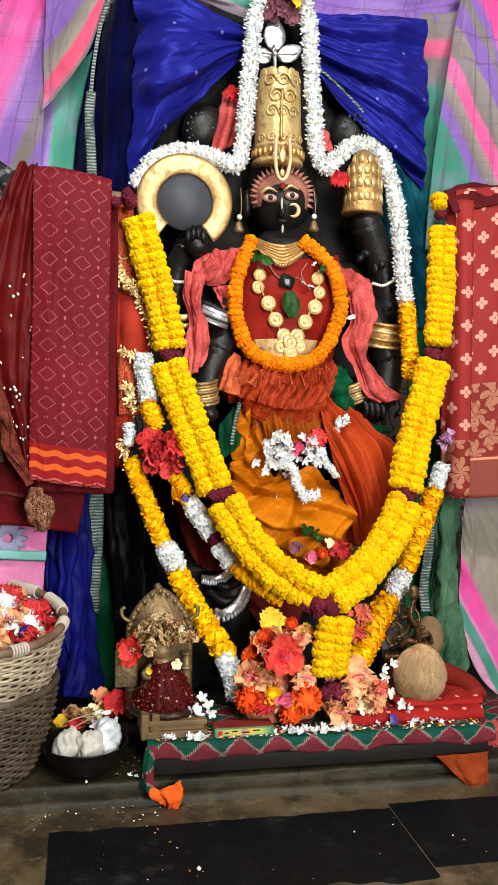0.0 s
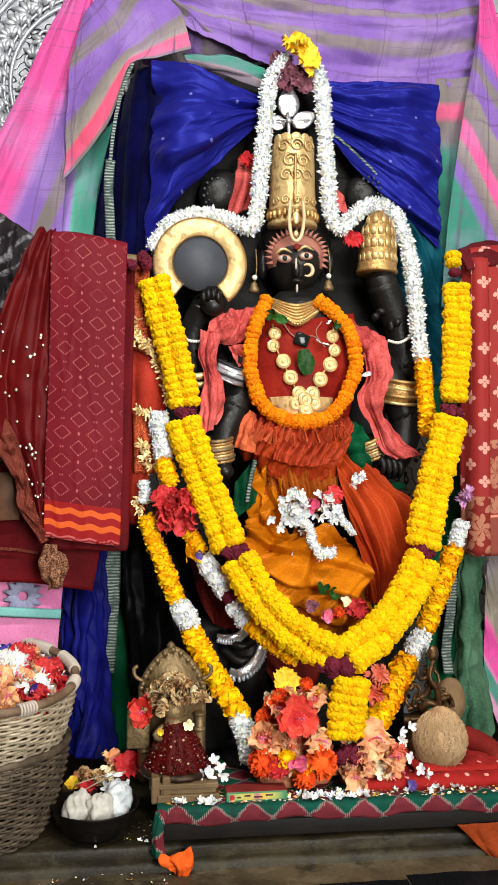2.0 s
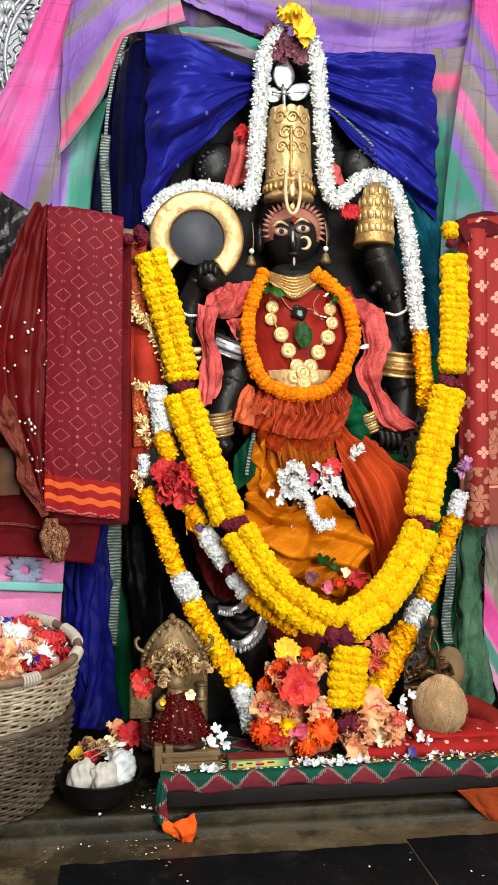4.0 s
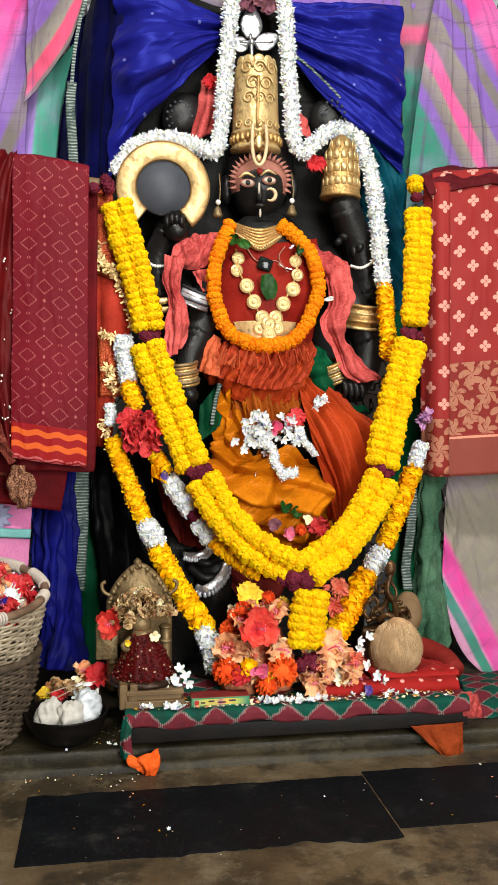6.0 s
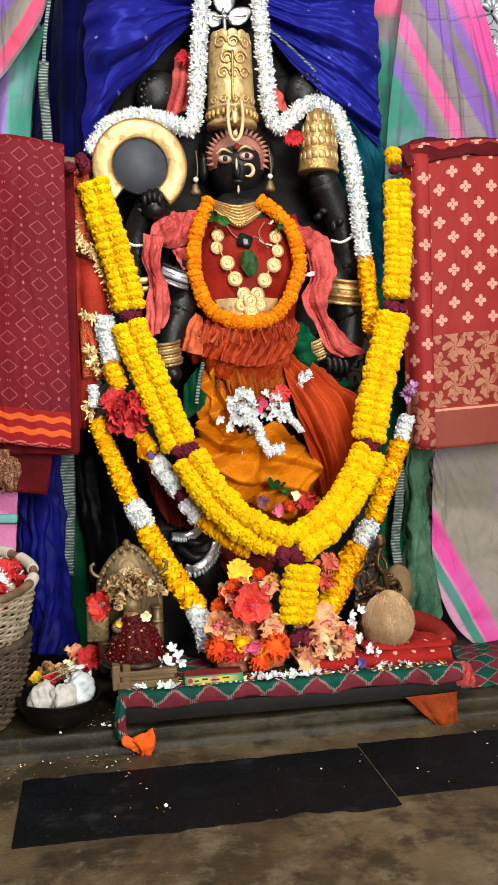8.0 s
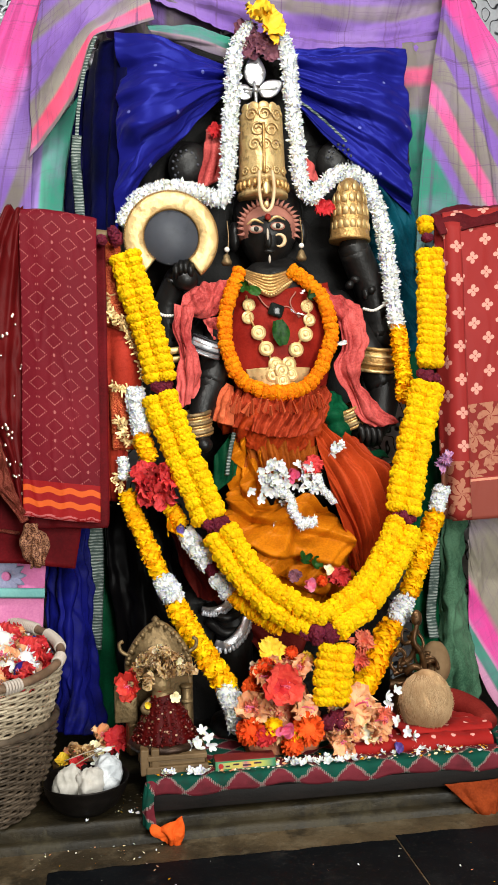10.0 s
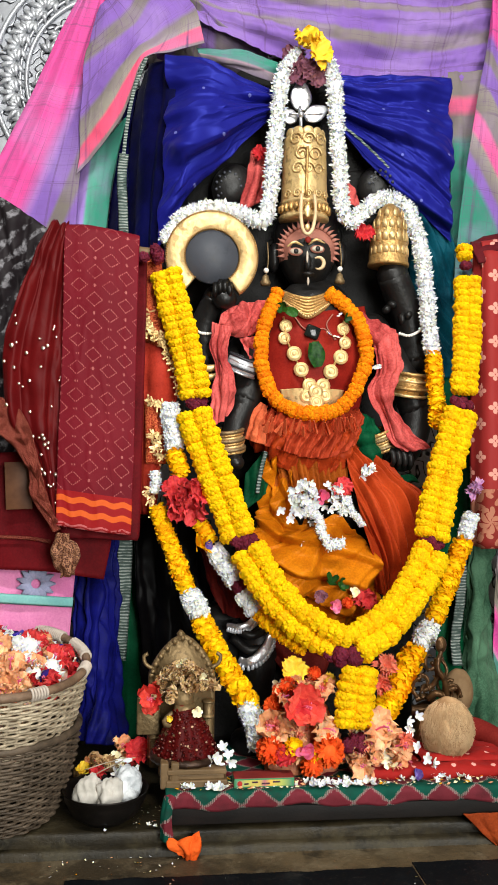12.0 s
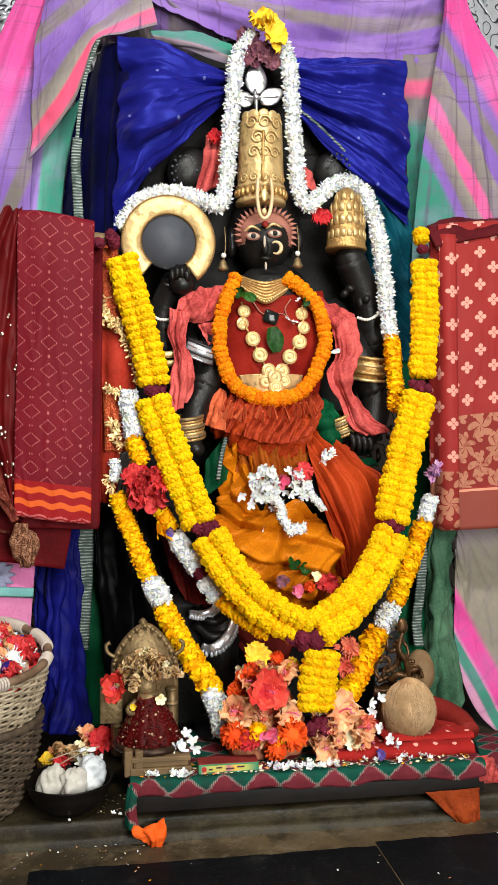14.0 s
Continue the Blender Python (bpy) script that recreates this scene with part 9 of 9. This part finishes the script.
rng = random.Random(77)
for k in range(96):
    if k < 58:
        c = V((0.396, 1.928, 0.659)) + Vector((rng.gauss(0, 0.018), rng.uniform(-0.014, 0.012), rng.gauss(0, 0.022)))
    elif k < 72:
        c = V((0.468, 1.95, 0.682)) + Vector((rng.gauss(0, 0.012), rng.uniform(-0.01, 0.01), rng.gauss(0, 0.014)))
    elif k < 84:
        c = V((0.485, 1.94, 0.645)) + Vector((rng.gauss(0, 0.010), rng.uniform(-0.01, 0.01), rng.gauss(0, 0.012)))
    else:
        c = V((0.548, 1.955, 0.726)) + Vector((rng.gauss(0, 0.008), rng.uniform(-0.005, 0.005), rng.gauss(0, 0.006)))
    loose(STARS[k % 3], c, (rng.gauss(0, 0.6), -1, rng.gauss(0.2, 0.6)), rng.uniform(0, 360), rng.uniform(0.8, 1.15) * (1.3 if k < 58 else 1.1), "white jasmine floret resting on the idol's dress", "flower", "jasmine florets on the lap")
tail = thing("jasmine_tail", (0.462, 1.92, 0.56), "short white jasmine string trailing over the lap", "garland")
string(tail, [(0.408, 1.92, 0.636), (0.427, 1.902, 0.619), (0.433, 1.892, 0.588), (0.448, 1.888, 0.564)], TUFTS, 0.62, 0.0055, "jasmine_tuft", 91, 1.0, 0.2)
string(tail, [(0.448, 1.888, 0.564), (0.474, 1.89, 0.569)], TUFTS, 0.75, 0.0055, "jasmine_tuft", 92, 1.0, 0.2)
string(tail, [(0.498, 1.94, 0.666), (0.51, 1.935, 0.634), (0.533, 1.935, 0.606)], TUFTS, 0.5, 0.005, "jasmine_tuft", 93, 1.0, 0.2)

for k in range(64):
    if k < 30:
        x, y = rng.uniform(0.36, 0.50), rng.uniform(1.672, 1.70)
    elif k < 44:
        x, y = rng.uniform(0.12, 0.21), rng.uniform(1.672, 1.69)
    else:
        x, y = rng.uniform(0.55, 0.70), rng.uniform(1.68, 1.74)
    loose(STARS[k % 3], (x, y, TOP + 0.009), (rng.gauss(0, 0.5), rng.gauss(-0.5, 0.5), 1), rng.uniform(0, 360), rng.uniform(0.6, 1.0), "fallen white jasmine floret on the stool", "flower", "fallen florets on the stool")
for k, c in enumerate(((0.583, 1.74, 0.223), (0.605, 1.745, 0.232), (0.587, 1.735, 0.205), (0.571, 1.73, 0.189), (0.618, 1.72, 0.153), (0.629, 1.715, 0.145), (0.205, 1.73, 0.183), (0.191, 1.725, 0.165), (0.215, 1.72, 0.172), (0.177, 1.72, 0.16), (0.195, 1.715, 0.155), (0.22, 1.715, 0.159), (0.245, 1.69, 0.101), (0.224, 1.69, 0.097), (0.6, 1.73, 0.173))):
    loose(STARS[k % 3], c, (rng.gauss(0, 0.5), -1, rng.gauss(0.4, 0.4)), k * 41, 1.25, "white jasmine blossom lying among the offerings", "flower", "jasmine blossoms among the offerings")

# ---- baskets of flowers ----
CANE_RIM = simple("brown_cane_hoop", (0.34, 0.26, 0.20), (0.52, 0.42, 0.34), 0.55, 0, 25, 200, 0.4)


def basket(name, centre, tilt, r0, r1, high, rows, cane, label, bind):
    """A woven basket: radius r0 at the foot, r1 at the rim."""
    ob = thing(name, V(centre), label, "basket", "stacked baskets")
    m = Matrix.Translation(centre) @ pose(0, 0, 0, *tilt)
    stakes = 56
    rad = lambda f: r0 + (r1 - r0) * (1 - (1 - f) ** 1.7)
    for k in range(rows):
        f = (k + 0.5) / rows
        bm = bmesh.new()
        ph = math.pi * (k % 2)
        pts = [m @ Vector((q * math.cos(a), q * math.sin(a), f * high + 0.001 * math.sin(3 * a + k))) for a, q in ((a, rad(f) + 0.0030 * math.sin(stakes / 2 * a + ph) + 0.0012 * math.sin(5 * a + 2 * k)) for a in (2 * math.pi * i / 160 for i in range(160)))]
        tube(bm, pts, high / rows * 0.60, 6, True, 0.75, (0, 0, 1))
        part("strand", bm, cane, ob)
    bm = bmesh.new()
    line = [Vector((rad(i / 8) - 0.001, 0, high * i / 8)) for i in range(9)]
    tube(bm, line, 0.0035, 5)
    st = mesh_of("stake", bm, cane)
    for k in range(stakes):
        piece("stake", st, m @ pose(0, 0, 0, 0, 0, 360 * k / stakes), ob)
    bm = bmesh.new()
    tube(bm, [m @ Vector((r1 * math.cos(a), r1 * math.sin(a), high + 0.003)) for a in (2 * math.pi * i / 90 for i in range(90))], 0.0085, 10, True)
    rim = part("rim", bm, CANE_RIM if bind else cane, ob)
    bm = bmesh.new()
    lathe(bm, [(r0 * 0.98, 0.002), (0.002, 0.001), (0.002, 0.006), (r0 * 0.97, 0.008)], m, 40, cap=False)
    part("base", bm, cane, ob)
    if bind:
        wrap = bmesh.new()
        tube(wrap, [(0.0100 * math.cos(a), 0, 0.0100 * math.sin(a)) for a in (2 * math.pi * i / 14 for i in range(14))], 0.0026, 6, True)
        wrap = mesh_of("binding", wrap, CANE_BIND)
        for a0, a1 in ((-22, -12), (2, 26), (36, 58), (-66, -56), (-150, -140), (100, 130)):
            n = int((a1 - a0) / 1.5)
            for k in range(n):
                a = math.radians(a0 + (a1 - a0) * k / n)
                piece("binding", wrap, m @ Matrix.Translation((r1 * math.cos(a), r1 * math.sin(a), high + 0.003)) @ pose(0, 0, 0, 0, 0, math.degrees(a)), rim)
    return m


BX, BY = -0.272, 1.80
basket("cane_basket", (BX + 0.006, BY, LEDGE + 0.002), (0, 0, 0), 0.142, 0.186, 0.17, 26, CANE_DARK, "dark old cane basket standing on the plinth", False)
bmx = basket("cane_basket", (BX - 0.004, BY + 0.005, LEDGE + 0.112), (9, 3, 10), 0.152, 0.196, 0.20, 32, CANE, "pale woven cane basket heaped with flower petals", True)
rng = random.Random(55)
heap = bmesh.new()
ball(heap, bmx @ Vector((0, 0, 0.155)), (0.178, 0.178, 0.06), bmx.to_3x3().to_4x4(), 40, 20, 0, lambda c: c * (1 + 0.12 * noise.noise(c * 4)))
tagged(part("petal_heap", heap, petal_paint("mixed_petals", (0.62, 0.40, 0.34), (0.90, 0.78, 0.68), 0.9)), "heap of faded mixed petals filling the basket", "petals", "", "stuff")
for k in range(165):
    a, q = rng.uniform(0, 2 * math.pi), 0.168 * math.sqrt(rng.random())
    x, y = q * math.cos(a), q * math.sin(a)
    z = 0.165 + 0.055 * math.cos(q / 0.165 * 1.4) + rng.uniform(-0.004, 0.010)
    pick = rng.random()
    if x > 0.085 or (y > 0.06 and x < 0.03):
        me, label, size = (CRIMSON_BLOOM[k % 3], "crimson blossom in the basket", 0.95) if pick < 0.24 else ((TUFTS[k % 5], "white jasmine tuft in the basket", 1.3) if pick < 0.72 else (PEACH_BLOOM[k % 3], "peach blossom in the basket", 0.8))
    elif y > 0.02 or (x > 0.04 and y > -0.05):
        me, label, size = (TUFTS[k % 5], "white jasmine tuft in the basket", 1.3) if pick < 0.7 else (CREAM_BLOOM[k % 2], "cream blossom in the basket", 1.3)
    else:
        me, label, size = (PEACH_BLOOM[k % 3], "peach blossom in the basket", 0.95) if pick < 0.7 else (CREAM_BLOOM[k % 2], "cream blossom in the basket", 1.3)
    if k % 33 == 5 and x > -0.02:
        me, label, size = BLUE_BLOOM[0], "blue blossom in the basket", 1.4
    loose(me, bmx @ Vector((x, y, z)), (rng.gauss(0, 0.5), rng.gauss(-0.6, 0.5), 1), rng.uniform(0, 360), size, label, "flower", "flowers in the basket")

# ---- iron bowl with packets, and offerings behind it ----
bowl_at = (-0.022, 1.75, LEDGE + 0.001)
bowl = thing("iron_bowl", bowl_at, "blackened iron bowl holding white packets on the plinth", "bowl")
bm = bmesh.new()
lathe(bm, [(0.002, 0.0), (0.040, 0.0), (0.060, 0.014), (0.072, 0.036), (0.0765, 0.054), (0.0785, 0.055), (0.0755, 0.050), (0.069, 0.036), (0.057, 0.017), (0.038, 0.005), (0.002, 0.004)], Matrix.Translation(bowl_at) @ Matrix.Diagonal((1.08, 1.08, 1.12, 1)), 48)
part("bowl_body", bm, BLACK_TIN, bowl)


def bundle(name, c, r, mat, label, seed, cat):
    bm = bmesh.new()
    ball(bm, c, r, pose(0, 0, 0, 0, 20 * math.sin(seed), 30 * seed), 36, 24, 0, lambda q: q * (1.05 + 0.22 * noise.noise(q * 1.3 + Vector((seed, 0, 0))) - 0.42 * abs(noise.noise(Vector((q.x * 2.2 + seed, q.y * 2.2, q.z * 1.1)))) - 0.12 * abs(noise.noise(q * 4 + Vector((0, seed, 3))))))
    tagged(part(name, bm, mat), label, cat, "packets in the bowl")


bundle("cloth_packet", (-0.054, 1.74, 0.097), (0.033, 0.028, 0.036), PAPER_WHITE, "round white cloth packet in the bowl", 1, "packet")
bundle("cloth_packet", (-0.013, 1.73, 0.095), (0.036, 0.026, 0.038), PAPER_WHITE, "white twisted cloth packet in the bowl", 2.3, "packet")
bundle("plastic_bag", (0.021, 1.765, 0.105), (0.030, 0.030, 0.036), PLASTIC, "crumpled clear plastic bag in the bowl", 3.7, "bag")
bundle("plastic_bag", (0.021, 1.742, 0.085), (0.024, 0.022, 0.022), PLASTIC, "crumpled clear plastic bag in the bowl", 5.1, "bag")
plate_at = (-0.024, 1.87, LEDGE + 0.001)
bm = bmesh.new()
lathe(bm, [(0.002, 0.0), (0.05, 0.0), (0.066, 0.03), (0.070, 0.052), (0.064, 0.048), (0.05, 0.012), (0.002, 0.008)], Matrix.Translation(plate_at), 40)
tagged(part("leaf_bowl", bm, simple("dry_leaf", (0.34, 0.24, 0.13), (0.50, 0.38, 0.22), 0.7)), "dry leaf bowl with old flowers behind the iron bowl", "bowl")
for k, (me, p, s, lab) in enumerate(((YELLOW_BLOOM[0], (-0.071, 1.84, 0.119), 0.6, "wilted yellow blossom in the leaf bowl"), (CRIMSON_BLOOM[0], (-0.034, 1.83, 0.128), 0.6, "dark red blossom in the leaf bowl"), (CRIMSON_BLOOM[1], (0.022, 1.87, 0.137), 0.85, "dark red blossom in the leaf bowl"), (CREAM_BLOOM[0], (-0.006, 1.84, 0.144), 0.9, "white blossom in the leaf bowl"), (CREAM_BLOOM[1], (0.008, 1.83, 0.135), 0.8, "white blossom in the leaf bowl"), (PEACH_BLOOM[0], (-0.054, 1.86, 0.124), 0.6, "faded peach blossom in the leaf bowl"), (STARS[0], (0.001, 1.8, 0.125), 1.6, "white jasmine blossom over the bowl"), (STARS[1], (0.027, 1.79, 0.11), 1.4, "white jasmine blossom over the bowl"), (CRIMSON_BLOOM[2], (-0.038, 1.8, 0.121), 0.7, "dark red blossom in the leaf bowl"))):
    loose(me, V(p) + Vector((0, 0, -0.012)), (0.5 * math.sin(3 * k), -0.7, 0.9), 60 * k, 0.9 * s, lab, "flower", "flowers by the bowl")
for k, (me, p, s, lab) in enumerate(((PETAL_WHITE[0], (0.012, 1.80, 0.146), 0.55, "white petal over the bowl"), (PETAL_WHITE[0], (0.034, 1.79, 0.124), 0.55, "white petal over the bowl"), (CRIMSON_BLOOM[1], (0.040, 1.84, 0.150), 0.8, "dark red blossom in the leaf bowl"), (PEACH_BLOOM[1], (0.006, 1.86, 0.152), 0.75, "faded peach blossom in the leaf bowl"), (BEIGE_BLOOM[0], (-0.05, 1.83, 0.135), 0.9, "dry beige blossom in the leaf bowl"), (BEIGE_BLOOM[1], (-0.015, 1.82, 0.132), 0.9, "dry beige blossom in the leaf bowl"))):
    loose(me, V(p) + Vector((0, 0, -0.008)), (0.6 * math.sin(5 * k), -0.8, 0.7), 70 * k, s, lab, "flower", "flowers by the bowl")
for k, (a, b) in enumerate((((-0.085, 1.77, 0.095), (0.01, 1.80, 0.138)), ((-0.065, 1.79, 0.125), (0.035, 1.81, 0.140)))):
    bm = bmesh.new()
    tube(bm, catmull([a, (V(a) + V(b)) / 2 + Vector((0, 0, 0.004)), b], 8), 0.0012, 6)
    tagged(part("dry_stalk", bm, CANE), "thin dry flower stalk lying across the bowl", "stalk", "flowers by the bowl")

# ---- petals and grains scattered about ----
rng = random.Random(91)
bm = bmesh.new()
for k in range(520):
    zone = rng.random()
    if zone < 0.07:
        p = Vector((rng.uniform(-0.12, 0.12), rng.uniform(1.60, 1.675), 0.003))
    elif zone < 0.17:
        p = Vector((rng.gauss(0.06, 0.04), rng.uniform(1.70, 1.80), LEDGE + 0.003))
    elif zone < 0.24:
        p = Vector((rng.uniform(-0.1, 0.9), rng.uniform(1.30, 1.62), 0.006))
    else:
        p = Vector((rng.uniform(0.11, 0.78), rng.uniform(1.668, 1.73), TOP + 0.0075))
    s = rng.uniform(0.0012, 0.0045) * (1.3 if zone > 0.24 else 0.8)
    a = rng.uniform(0, 6.28)
    d, e = Vector((math.cos(a), math.sin(a), rng.uniform(-0.2, 0.5))) * s, Vector((-math.sin(a), math.cos(a), rng.uniform(0, 0.5))) * s * 0.6
    v = [bm.verts.new(p + x) for x in (-d, e, d, -e)]
    f = bm.faces.new(v)
    f.material_index = rng.choice((0, 0, 1, 2, 3))
tagged(part("scattered_petals", bm, [CREAM, JASMINE, MARIGOLD, PEACH]), "tiny petals and rice grains scattered on stool and plinth", "petals", "", "stuff")
for k, (p, s) in enumerate((((0.16, 1.42, 0.006), 1.0), ((0.062, 1.7, 0.049), 1.2), ((0.075, 1.70, LEDGE + 0.004), 1.0), ((-0.02, 1.69, LEDGE + 0.003), 0.8), ((0.45, 1.50, 0.006), 0.5), ((0.62, 1.46, 0.006), 0.5))):
    loose(STARS[k % 3], p, (0.2, -0.5, 1), 50 * k, s * 0.45, "fallen white petal on the floor", "petal", "petals on the floor")
